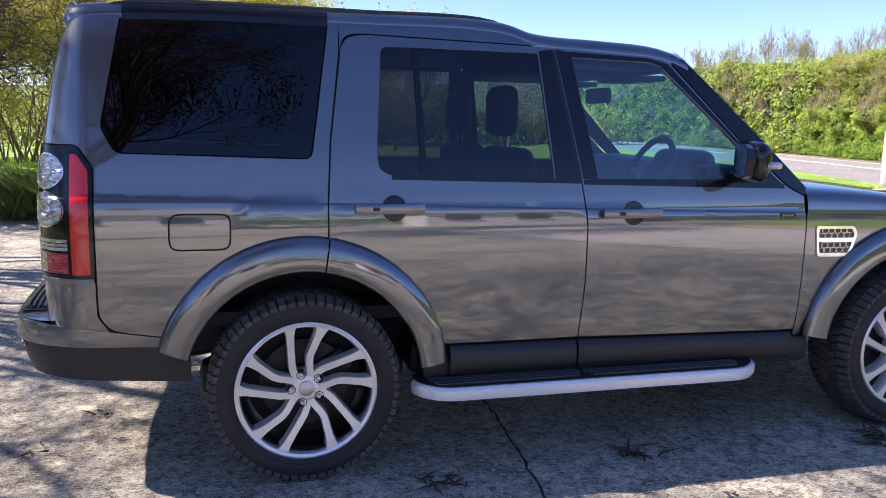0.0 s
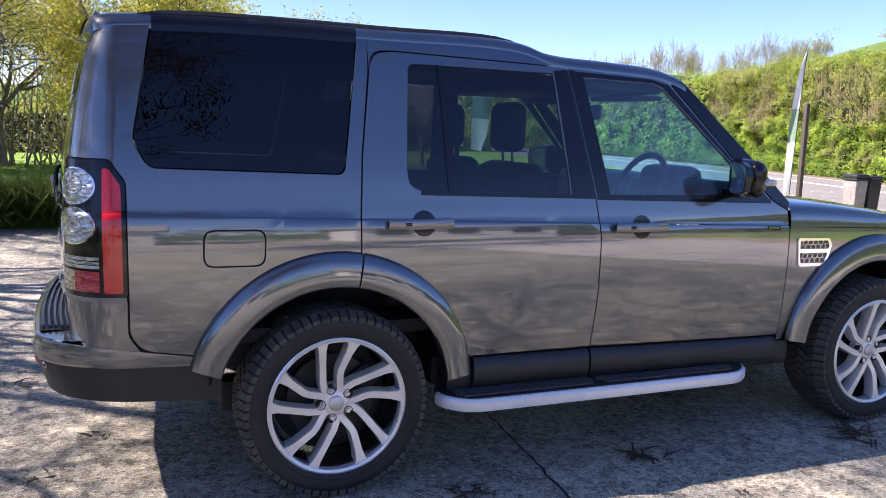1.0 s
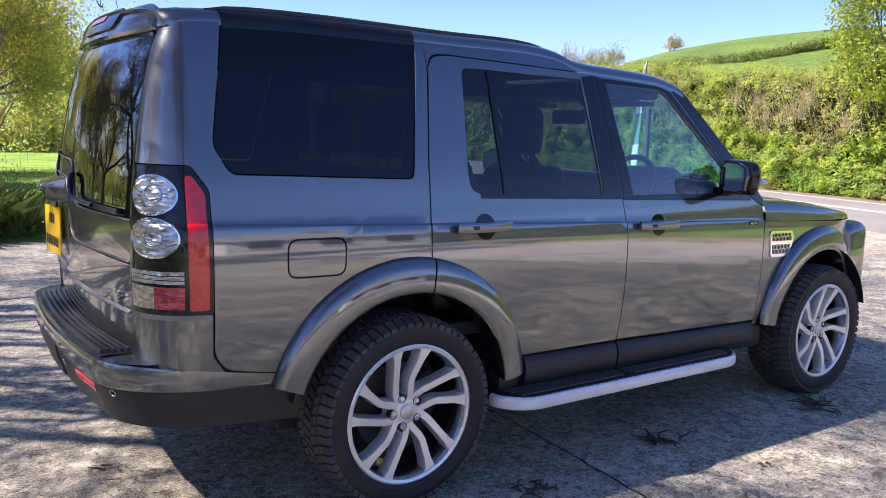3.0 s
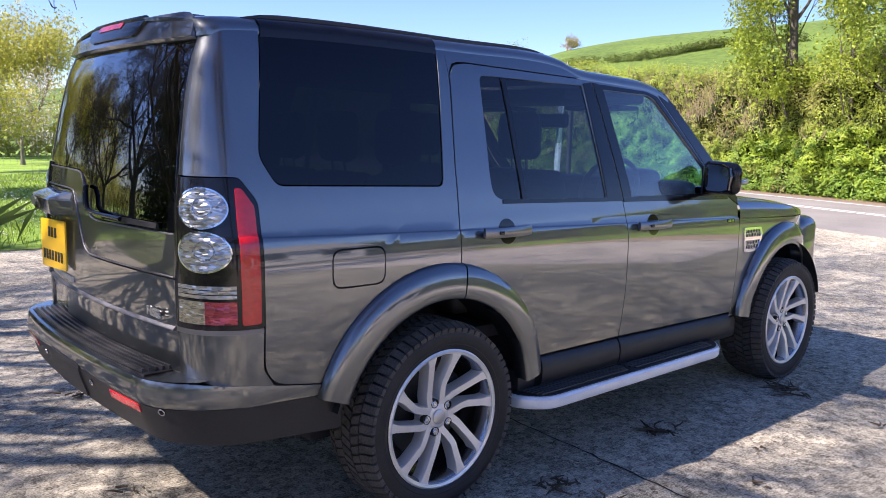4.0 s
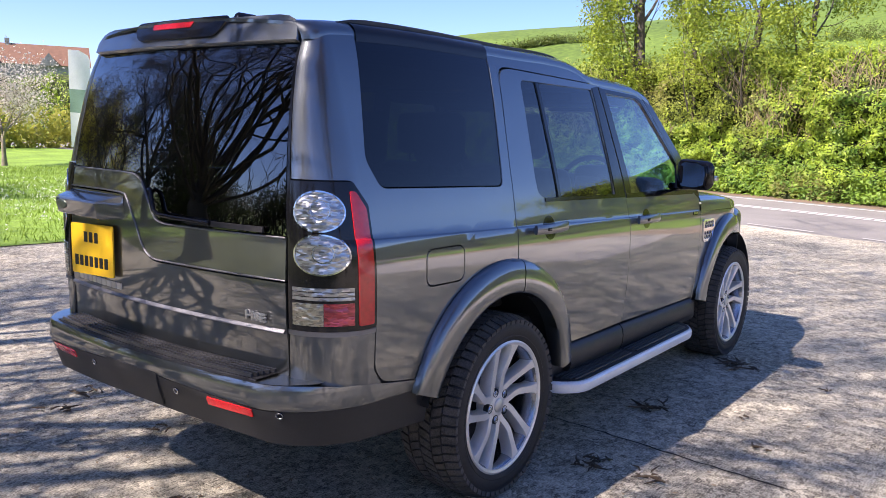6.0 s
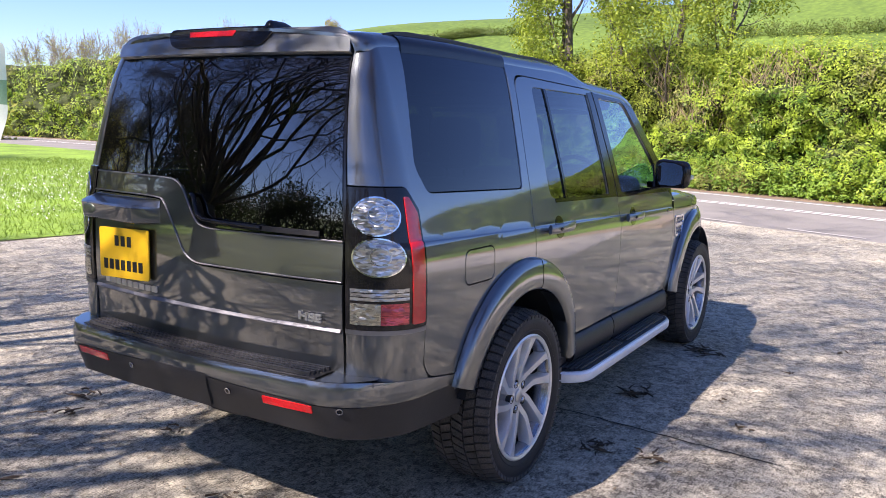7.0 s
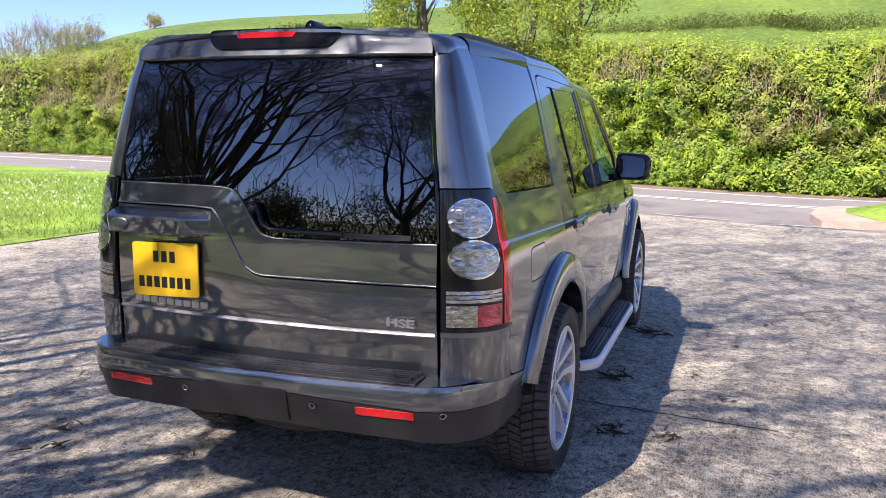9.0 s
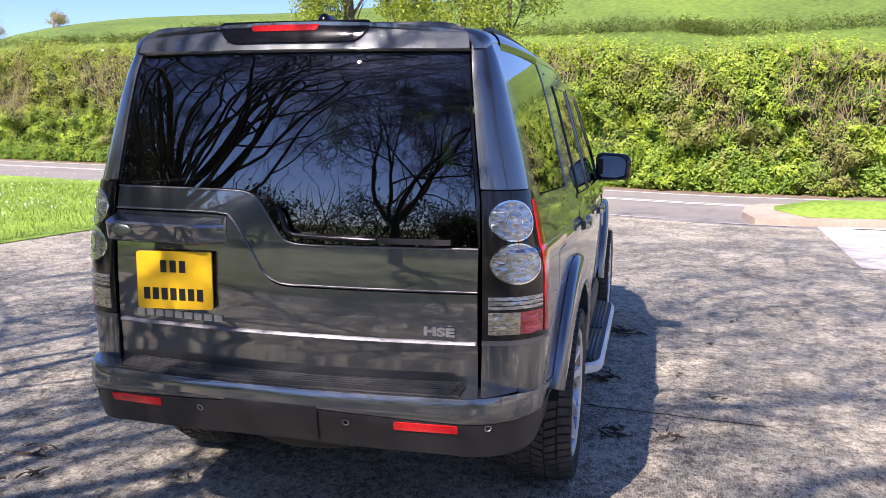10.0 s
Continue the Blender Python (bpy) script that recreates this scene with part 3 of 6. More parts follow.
    for row in range(4):
        for col in range(6):
            cu, cz = 2.357 + 0.0345 * col + (0.01725 if row % 2 else 0), (0.874, 0.899, 0.9415, 0.9665)[row]
            if cu > 2.535 - (0.976 - cz) * 0.2:
                continue
            hexa = lambda r: [(cu + r * 1.12 * math.cos(a), cz + r * 0.85 * math.sin(a)) for a in np.linspace(0, 2 * math.pi, 7)[:-1]]
            panel("grille_cell", hexa(0.0185), skin, SATIN, wing, side, off=0.005, depth=0.004, holes=[hexa(0.0148)], du=1, dz=1)
    panel("badge", fillet([(2.125, 1.052), (2.205, 1.050), (2.205, 1.030), (2.125, 1.032)], 0.004), skin, GLOSS_BLACK, fdoor, side, off=0.003, depth=0.004)
    for i in range(4):
        panel("badge_bar", [(2.132 + 0.017 * i, 1.048), (2.144 + 0.017 * i, 1.048), (2.144 + 0.017 * i, 1.035), (2.132 + 0.017 * i, 1.035)], skin, CHROME, fdoor, side, off=0.0045, depth=0.002)
    # wheel arch flares
    for nm, cx, a0, a1, owner in (("flare", 0.0, 9, 80.9, car), ("flare", 0.0, 81.6, 161, car), ("flare", 2.885, 9, 170, car)):
        cols = []
        for t in np.linspace(radians(a0), radians(a1), 40):
            s, c = math.sin(t), math.cos(t)
            ro, ri = 0.575 + 0.047 * s, 0.462 + 0.024 * s
            col = []
            for k, push in ((0, 0.002), (0.03, 0.018), (0.10, 0.031), (0.35, 0.041), (0.75, 0.046), (0.92, 0.045), (1.0, 0.036)):
                r = ro + (ri - ro) * k
                x, z = cx + r * c, 0.372 + r * s
                base = half(min(max(x, -0.6), 3.4), max(z, 0.55)) if cx else half(x, max(z, 0.55))
                col.append((x, -(base + push), z))
            x, y, z = col[-1]
            col.append((cx + (ri + 0.004) * c, y + 0.07, 0.372 + (ri + 0.004) * s))
            col.append((cx + (ro - 0.03) * c, y + 0.12, 0.372 + (ro - 0.03) * s))
            cols.append(mirror_y(col, side))
        vs = [v for col in cols for v in col]
        k = len(cols[0])
        bm = bmesh.new()
        bv = [bm.verts.new(v) for v in vs]
        for i in range(len(cols) - 1):
            for j in range(k - 1):
                bm.faces.new((bv[i * k + j], bv[i * k + j + 1], bv[(i + 1) * k + j + 1], bv[(i + 1) * k + j]))
        bm.faces.new(bv[:k])
        bm.faces.new(bv[-k:])
        flare = part("arch_flare", bm, PAINT, car, angle=50)
        if nm == "flare" and a0 == 81.6:
            continue
        # black liner of the wheel house
        bm = bmesh.new()
        prev = None
        for t in np.linspace(radians(14), radians(166), 26):
            r = 0.50
            row = [bm.verts.new((cx + r * math.cos(t), -side * y, 0.372 + r * math.sin(t))) for y in (0.89, 0.72, 0.5)]
            row.append(bm.verts.new((cx + 0.12 * math.cos(t), -side * 0.5, 0.40 + 0.12 * math.sin(t))))
            if prev:
                for j in range(3):
                    bm.faces.new((prev[j], prev[j + 1], row[j + 1], row[j]))
            prev = row
        part("wheel_house", bm, TRIM, car)
    # tail lamp wrapped round the corner
    lamp = panel("tail_lamp", fillet([(-1.074, 1.332), (-0.818, 1.330), (-0.762, 1.252), (-0.762, 0.848), (-1.074, 0.845)], 0.01), skin, GLOSS_BLACK, car, side, off=0.006, depth=0.03)
    panel("side_lens", fillet([(-0.838, 1.30), (-0.815, 1.298), (-0.776, 1.240), (-0.776, 0.862), (-0.838, 0.862)], 0.008), skin, RED_LENS, lamp, side, off=0.010, depth=0.006, label="red side lens")
    for cz in (1.236, 1.098):
        ring = [(-0.955 + 0.094 * math.cos(a), cz + 0.0665 * math.sin(a)) for a in np.linspace(0, 2 * math.pi, 33)[:-1]]
        inner = [(-0.955 + 0.089 * math.cos(a), cz + 0.0615 * math.sin(a)) for a in np.linspace(0, 2 * math.pi, 33)[:-1]]
        panel("lens_ring", ring, skin, CHROME, lamp, side, off=0.010, depth=0.006, holes=[inner])
        for rr in (0.036,):
            loops = [[(-0.950 + k * math.cos(a), cz + 0.004 + 0.86 * k * math.sin(a)) for a in np.linspace(0, 2 * math.pi, 25)[:-1]] for k in (rr, rr - 0.0035)]
            panel("reflector_ring", loops[0], skin, SATIN, lamp, side, off=0.010, depth=0.003, holes=[loops[1]], du=1, dz=1)
        panel("round_lens", inner, skin, LENS, lamp, side, off=0.008, depth=0.004, du=0.012, dz=0.012, label="clear faceted round lens")
    for z0, z1 in ((0.979, 0.991), (0.964, 0.976), (0.950, 0.961)):
        panel("fog_lens", [(-1.055, z1), (-0.853, z1), (-0.853, z0), (-1.055, z0)], skin, LENS, lamp, side, off=0.009, depth=0.004)
    panel("reverse_lens", [(-1.055, 0.940), (-0.952, 0.940), (-0.952, 0.866), (-1.055, 0.866)], skin, LENS_WARM, lamp, side, off=0.009, depth=0.004)
    panel("red_lens", [(-0.951, 0.940), (-0.853, 0.940), (-0.853, 0.866), (-0.951, 0.866)], skin, LENS_PINK, lamp, side, off=0.009, depth=0.004)
    # body below the lamp
    panel("corner_panel", fillet([(-1.074, 0.838), (-0.764, 0.838), (-0.764, 0.70), (-0.72, 0.634), (-0.538, 0.607), (-0.538, 0.585), (-1.074, 0.56)], 0.012), skin, PAINT, car, side, off=0.001)
    panel("corner_ledge", [(-1.074, 0.846), (-0.766, 0.846), (-0.766, 0.830), (-1.074, 0.830)], skin, LIT_EDGE, car, side, off=0.007, depth=0.012)
    # screen pillar
    panel("screen_pillar", [(1.55, 1.730), (1.63, 1.738), (1.70, 1.708), (2.27, 1.165), (2.262, 1.128), (2.178, 1.170), (1.957, 1.353), (1.605, 1.722)], skin, GLOSS_BLACK, car, side, off=-0.001)
    # inner lining that closes the gaps between the sheets
    q = [(0.4, 1.80, 0), (0.28, 1.74, 0), (0.27, 1.20, 0), (1.05, 1.19, 0), (1.0, 1.735, 0), (1.13, 1.73, 0), (1.22, 1.19, 0), (2.05, 1.18, 0), (2.24, 1.14, 0), (2.24, 0.45, 0), (0.6, 0.45, 0)]
    q += [(*p, 0) for p in arch(0, 15, 160, 0.55, 0.045)] + [(-0.6, 0.6, 0), (-1.06, 0.6, 0), (-1.06, 1.80, 0), (-0.70, 1.80, 0), (-0.75, 1.39, 0), (-0.69, 1.27, 0), (0.06, 1.25, 0), (0.13, 1.80, 0)]
    panel("lining", fillet(q, 0), skin, TRIM, car, side, off=-0.022, depth=0.004)
    # door mirror
    bm = bmesh.new()
    box(bm, 1.86, 1.985, -1.075, -0.85, 1.20, 1.375, 0.045, 4)
    for v in bm.verts:
        v.co.x += (v.co.y + 0.95) * 0.12 - (v.co.x > 1.92) * (abs(v.co.y + 0.96) * 0.25 + abs(v.co.z - 1.29) * 0.2)
        v.co.z += (v.co.y + 0.95) * 0.06 * (1 if v.co.z > 1.29 else -0.5)
    if side < 0:
        bmesh.ops.scale(bm, vec=(1, -1, 1), verts=bm.verts)
    mir = part("door_mirror", bm, GLOSS_BLACK, car, angle=60)
    glass = [(-1.055, 1.30), (-1.045, 1.345), (-0.99, 1.362), (-0.90, 1.366), (-0.868, 1.345), (-0.866, 1.245), (-0.89, 1.215), (-0.99, 1.213), (-1.045, 1.23)]
    bm = bmesh.new()
    fr = [bm.verts.new((1.853 + (y + 0.95) * 0.34, y, z)) for y, z in glass]
    bk = [bm.verts.new((1.872 + (y + 0.95) * 0.12, y, z)) for y, z in glass]
    bm.faces.new(fr)
    for k in range(len(fr)):
        bm.faces.new((fr[k - 1], fr[k], bk[k], bk[k - 1]))
    if side < 0:
        bmesh.ops.scale(bm, vec=(1, -1, 1), verts=bm.verts)
    part("mirror_frame", bm, GLOSS_BLACK, mir, smooth=False)
    bm = bmesh.new()
    cy, cz = -0.955, 1.29
    fr = [bm.verts.new((1.849 + (y + 0.95) * 0.34, y, z)) for y, z in [(cy + (y - cy) * 0.92, cz + (z - cz) * 0.92) for y, z in glass]]
    bk = [bm.verts.new((v.co.x + 0.006, v.co.y, v.co.z)) for v in fr]
    bm.faces.new(fr)
    for k in range(len(fr)):
        bm.faces.new((fr[k - 1], fr[k], bk[k], bk[k - 1]))
    if side < 0:
        bmesh.ops.scale(bm, vec=(1, -1, 1), verts=bm.verts)
    part("mirror_glass", bm, CHROME, mir, smooth=False)
    bm = bmesh.new()
    box(bm, 1.90, 1.975, -1.079, -0.97, 1.258, 1.288, 0.012)
    if side < 0:
        bmesh.ops.scale(bm, vec=(1, -1, 1), verts=bm.verts)
    part("indicator", bm, LENS, mir)
    bm = bmesh.new()
    box(bm, 1.90, 2.0, -0.90, -0.80, 1.195, 1.235, 0.012)
    if side < 0:
        bmesh.ops.scale(bm, vec=(1, -1, 1), verts=bm.verts)
    part("mirror_arm", bm, GLOSS_BLACK, mir)
    # running board
    bm = bmesh.new()
    outline = fillet([(0.45, -0.80, 0), (0.45, -0.90, 0.05), (0.54, -0.99, 0.07), (1.93, -0.99, 0.07), (2.03, -0.90, 0.05), (2.03, -0.80, 0)], 0.05, 6)
    top = [bm.verts.new((x, y, 0.376)) for x, y in outline]
    low = [bm.verts.new((x, y, 0.329)) for x, y in outline]
    bm.faces.new(top)
    bm.faces.new(list(reversed(low)))
    for i in range(len(top)):
        j = (i + 1) % len(top)
        bm.faces.new((top[i], low[i], low[j], top[j]))
    if side < 0:
        bmesh.ops.scale(bm, vec=(1, -1, 1), verts=bm.verts)
    step = part("running_board", bm, PLASTIC, car, smooth=False)
    bm = bmesh.new()
    edge = [(x, y, 0.346) for x, y in outline[1:-1]]
    sweep(bm, edge, [(-0.004, -0.028), (0.012, -0.026), (0.018, -0.015), (0.018, 0.015), (0.010, 0.026), (-0.004, 0.028)])
    if side < 0:
        bmesh.ops.scale(bm, vec=(1, -1, 1), verts=bm.verts)
    part("edge_trim", bm, STEP_WHITE, step, "bright polished metal edge trim")
    for xa, xb in ((0.50, 1.165), (1.185, 1.93)):
        for k in range(6):
            bm = bmesh.new()
            y = -0.852 - 0.0215 * k
            box(bm, xa + 0.012 * max(0, k - 3), xb - 0.012 * max(0, k - 3), y - 0.007, y + 0.007, 0.375, 0.385, 0.003, 2)
            if side < 0:
                bmesh.ops.scale(bm, vec=(1, -1, 1), verts=bm.verts)
            part("tread_rib", bm, RIB, step)
    # sill under the doors
    bm = bmesh.new()
    box(bm, 0.48, 2.36, -0.86, -0.70, 0.335, 0.47, 0.03)
    if side < 0:
        bmesh.ops.scale(bm, vec=(1, -1, 1), verts=bm.verts)
    part("sill", bm, PLASTIC, car)
    # roof rail
    bm = bmesh.new()
    path = []
    for x in np.linspace(-0.70, 0.90, 24):
        lift = min(1, (x + 0.70) / 0.12, (0.90 - x) / 0.16)
        path.append((x, -0.615 - 0.01 * math.sin((x + 0.7) * 2), roof_edge(x) - 0.012 + 0.014 * max(lift, 0) ** 0.5))
    sweep(bm, path, [(-0.012, -0.014), (0.013, -0.014), (0.013, -0.001), (0.008, 0.004), (-0.006, 0.004), (-0.012, -0.001)])
    if side < 0:
        bmesh.ops.scale(bm, vec=(1, -1, 1), verts=bm.verts)
    part("roof_rail", bm, PLASTIC, car)

# roof, with its step behind the front seats
def roof_point(x, k):
    """k runs from -1 on the right gutter to 1 on the left."""
    ze = roof_edge(x)
    zs = ze - 0.055
    a = abs(k)
    w = half(max(x, U0), zs)
    if x < U0:
        yc = gate_half(zs)
        w = yc + (w - yc) * math.sqrt(max(0.0, 1 - ((U0 - x) / 0.079) ** 2))
    if a > 0.82:
        t = (1 - a) / 0.18
        y, z = w - 0.085 * (1 - math.cos(t * math.pi / 2)) , zs + 0.052 * math.sin(t * math.pi / 2)
    else:
        t = a / 0.82
        y, z = (w - 0.085) * t, ze - 0.003 + 0.028 * (1 - t * t)
    xb = x - 0.042 * (1 - min(1, a / 0.9) ** 2) * max(0.0, min(1.0, (-0.5 - x) / 0.35)) ** 2
    return (xb, math.copysign(y, k), z)


bm = bmesh.new()
rows = []
for x in np.concatenate((np.linspace(-0.858, -0.78, 8), np.linspace(-0.74, 0.78, 22), np.linspace(0.82, 1.10, 16), np.linspace(1.16, 1.70, 10))):
    rows.append([bm.verts.new(roof_point(x, k)) for k in np.concatenate((np.linspace(-1, -0.82, 8), np.linspace(-0.74, 0.74, 17), np.linspace(0.82, 1, 8)))])
for a, b in zip(rows, rows[1:]):
    for j in range(len(a) - 1):
        bm.faces.new((a[j], a[j + 1], b[j + 1], b[j]))
ret = bmesh.ops.extrude_face_region(bm, geom=bm.faces[:])
bmesh.ops.translate(bm, vec=(0, 0, -0.012), verts=[v for v in ret["geom"] if isinstance(v, bmesh.types.BMVert)])
roof = part("roof", bm, PAINT, car, angle=60)
bm = bmesh.new()
box(bm, -0.64, -0.44, -0.032, 0.032, 1.885, 1.945, 0.024, 4)
for v in bm.verts:
    k = max(0.0, (v.co.z - 1.90) / 0.045)
    v.co.x = -0.62 + (v.co.x + 0.62) * (1 - 0.5 * k)
    v.co.y *= 1 - 0.55 * k
part("aerial_fin", bm, GLOSS_BLACK, roof)
for side in (1, -1):
    bm = bmesh.new()
    rows = []
    for x in np.linspace(-0.655, 0.116, 16):
        rows.append([bm.verts.new(Vector(roof_point(x, -side * k)) + Vector((0, -side * 0.003, 0.003))) for k in np.linspace(1.0, 0.84, 7)])
        foot = skin(x, roof_edge(x) - 0.075) + Vector((0, 0.0036, 0))
        rows[-1].insert(0, bm.verts.new((foot.x, side * foot.y, foot.z)))
    for a, b in zip(rows, rows[1:]):
        for j in range(7):
            bm.faces.new((a[j], a[j + 1], b[j + 1], b[j]))
    part("upper_glass", bm, GLASS_FALSE, roof)
# gap cover between roof and doors
for side in (1, -1):
    panel("roof_side", [(0.158, 1.70), (0.161, 1.728), (0.170, 1.752), (0.186, 1.770), (0.215, 1.779), (0.26, 1.7815), (1.06, 1.758), (1.50, 1.737), (1.60, 1.722), (1.69, 1.72), (1.57, 1.745), (1.30, 1.752), (1.05, 1.765), (0.97, 1.785), (0.90, 1.805), (0.80, 1.82), (0.158, 1.826)], skin, PAINT, car, side, off=-0.001)

# bonnet and nose
bonnet_top = table([2.2, 2.6, 3.0, 3.3, 3.5, 3.62], [1.165, 1.145, 1.105, 1.065, 1.03, 0.98])
bm = bmesh.new()
rows = []
for x in np.linspace(2.272, 3.60, 22):
    w, zt, zc = half(x, 1.0), bonnet_top(x), min(crease_z(x) - 0.006, bonnet_top(x) - 0.02)
    r = [(-w, zc), (-w + 0.004, zc + 0.45 * (zt - zc)), (-w + 0.018, zc + 0.75 * (zt - zc)), (-w + 0.05, zt - 0.012), (-w + 0.11, zt), (-w * 0.5, zt + 0.018), (0, zt + 0.025)]
    r = r + [(-y, z) for y, z in reversed(r[:-1])]
    rows.append([bm.verts.new((x, y, z)) for y, z in r])
for a, b in zip(rows, rows[1:]):
    for j in range(len(a) - 1):
        bm.faces.new((a[j], a[j + 1], b[j + 1], b[j]))
part("bonnet", bm, PAINT, car, angle=60)
bm = bmesh.new()
for x0, x1, w, z0, z1 in ((3.42, 3.70, 0.72, 0.30, 0.98), (3.2, 3.45, 0.70, 0.32, 0.6)):
    box(bm, x0, x1, -w, w, z0, z1, 0.08, 4)
part("nose", bm, PAINT, car)
bm = bmesh.new()
rows = []
for t in np.linspace(0, 1, 10):
    x, z = 1.66 + 0.60 * t, 1.752 - 0.585 * t + 0.02 * math.sin(t * math.pi)
    rows.append([bm.verts.new((x + 0.10 * (1 - k * k) * 1.0, half(x, z) * 0.985 * k, z + 0.02 * (1 - k * k))) for k in np.linspace(-1, 1, 15)])
for a, b in zip(rows, rows[1:]):
    for j in range(len(a) - 1):
        bm.faces.new((a[j], a[j + 1], b[j + 1], b[j]))
part("windscreen", bm, GLASS_CLEAR, car)

# tailgate
def eased(points, rounds=2):
    """Cut the corners of a line twice over, with its ends kept."""
    for _ in range(rounds):
        cut = [points[0]]
        for (y0, z0), (y1, z1) in zip(points, points[1:]):
            cut += [(y0 * 0.75 + y1 * 0.25, z0 * 0.75 + z1 * 0.25), (y0 * 0.25 + y1 * 0.75, z0 * 0.25 + z1 * 0.75)]
        points = cut + [points[-1]]
    return points


gate_line = eased([(0.665, 1.236), (0.215, 1.238), (0.186, 1.223), (0.12, 1.13), (0.069, 1.04), (0.03, 1.012), (-0.01, 1.001), (-0.10, 1.001), (-0.667, 1.001)])
glass_low = eased([(0.655, 1.318), (0.16, 1.318), (0.115, 1.308), (0.08, 1.284), (0.037, 1.219), (0.0, 1.165), (-0.03, 1.148), (-0.08, 1.142), (-0.16, 1.1425), (-0.667, 1.146)])
upper = panel("upper_tailgate", [*glass_low, *reversed(gate_line)], back, PAINT, car, out=(-1, 0, 0), depth=0.02)
panel("rear_glass", [*[(y, z + 0.005) for y, z in reversed(glass_low)], (0.60, 1.775), (-0.60, 1.775)], back, GLASS_REAR, upper, out=(-1, 0, 0), off=-0.002, depth=0.005, label="very dark tinted rear window")
panel("spoiler", [(-0.604, 1.78), (0.604, 1.78), (0.602, 1.80), (0.594, 1.824), (0.575, 1.846), (0.545, 1.858), (0.50, 1.864), (-0.50, 1.864), (-0.545, 1.858), (-0.575, 1.846), (-0.594, 1.824), (-0.602, 1.80)], back, PAINT, upper, out=(-1, 0, 0), off=0.022, depth=0.06, dz=0.012)
panel("brake_lamp", fillet([(-0.285, 1.868), (0.285, 1.868), (0.235, 1.803), (-0.235, 1.803)], 0.035), back, GLOSS_BLACK, upper, out=(-1, 0, 0), off=0.030, depth=0.012, dz=0.012)
panel("brake_lens", fillet([(-0.10, 1.858), (0.15, 1.858), (0.14, 1.836), (-0.09, 1.836)], 0.006), back, DARK_RED, upper, out=(-1, 0, 0), off=0.033, depth=0.004, dz=0.012)
for side in (1, -1):
    panel("glass_edge", [(-0.660, 1.15), (-0.655, 1.30), (-0.598, 1.776), (-0.605, 1.776), (-0.666, 1.30), (-0.673, 1.15)], lambda y, z, s=side: back(y, z), GLOSS_BLACK, upper, side, off=-0.003, out=(-1, 0, 0))
lower = panel("lower_tailgate", [(y, z - 0.006) for y, z in gate_line] + [(-0.671, 0.665), (0.671, 0.665)], back, PAINT, car, out=(-1, 0, 0), depth=0.02)
bm = bmesh.new()
sweep(bm, [tuple(back(y, 0.834) + Vector((-0.004, 0, 0))) for y in np.linspace(-0.664, 0.664, 30)], [(0.01, -0.009), (-0.004, -0.009), (-0.006, -0.006), (-0.004, -0.001), (0.003, 0.005), (0.01, 0.005)])
part("tailgate_ledge", bm, LIT_EDGE, lower, "tailgate ledge with its sky gleam put into the colour")
# rolled sheet edges along the two halves of the gate, highlight put into their colour
for line, lift in ((gate_line, 0.003), (glass_low, -0.001)):
    bm = bmesh.new()
    sweep(bm, [tuple(back(y, z + lift) + Vector((-0.0015, 0, 0))) for y, z in line], ring_section(0.0034, 6))
    part("rolled_edge", bm, LIT_EDGE, upper, angle=60)
# housing over the number plate
bm = bmesh.new()
prof = [(0.02, 1.126), (-0.056, 1.128), (-0.066, 1.133), (-0.069, 1.142), (-0.077, 1.192), (-0.070, 1.200), (0.02, 1.230)]
rws = []
for y, s in ((0.664, 0.86), (0.650, 0.98), (0.60, 1.0), (0.40, 1.0), (0.295, 1.0), (0.288, 0.985), (0.212, 0.12), (0.205, 0.02)):
    rws.append([bm.verts.new((back(y, 1.17).x + dx * s, y, 1.17 + (z - 1.17) * (0.85 + 0.15 * s))) for dx, z in prof])
for a, b in zip(rws, rws[1:]):
    for j in range(len(prof) - 1):
        bm.faces.new((a[j], a[j + 1], b[j + 1], b[j]))
bm.faces.new(rws[0])
bm.faces.new(rws[-1])
hous = part("plate_housing", bm, PAINT, lower, angle=25)
bm = bmesh.new()
bmesh.ops.create_uvsphere(bm, u_segments=24, v_segments=12, radius=1)
bmesh.ops.scale(bm, vec=(0.007, 0.040, 0.021), verts=bm.verts)
bmesh.ops.translate(bm, vec=(back(0.585, 1.17).x - 0.077, 0.585, 1.170), verts=bm.verts)
part("oval_badge", bm, OVAL, hous, "plain oval metal badge")
plate = panel("number_plate", fillet([(0.540, 1.097), (0.254, 1.103), (0.254, 0.899), (0.540, 0.893)], 0.012), lambda y, z: Vector((-1.036 + 0.10 * (0.42 - y) * 0.4, y, z)), AMBER, lower, out=(-1, 0, 0), off=0.006, depth=0.006, label="yellow dealer plate with two dark lines")
for row_y, row_z, count, pitch in ((0.448, 1.026, 3, 0.036), (0.515, 0.928, 7, 0.0338)):
    for i in range(count):
        y = row_y - pitch * i
        panel("plate_bar", [(y, row_z), (y - 0.023, row_z), (y - 0.023, row_z + 0.042), (y, row_z + 0.042)], lambda y, z: Vector((-1.036 + 0.10 * (0.42 - y) * 0.4, y, z)), INK, plate, out=(-1, 0, 0), off=0.0075, depth=0.001)
for i in range(9):
    y = 0.583 - 0.0405 * i
    panel("badge_bar", fillet([(y, 0.856), (y - 0.031, 0.856), (y - 0.031, 0.880), (y, 0.880)], 0.003), back, BADGE, lower, out=(-1, 0, 0), off=0.006, depth=0.006)
fc = bpy.data.curves.new("trim_letters", "FONT")
fc.body, fc.size, fc.extrude, fc.align_x, fc.offset = "HSE", 0.050, 0.003, "CENTER", 0.0022
fob = new("letters_tmp", fc)
dg = bpy.context.evaluated_depsgraph_get()
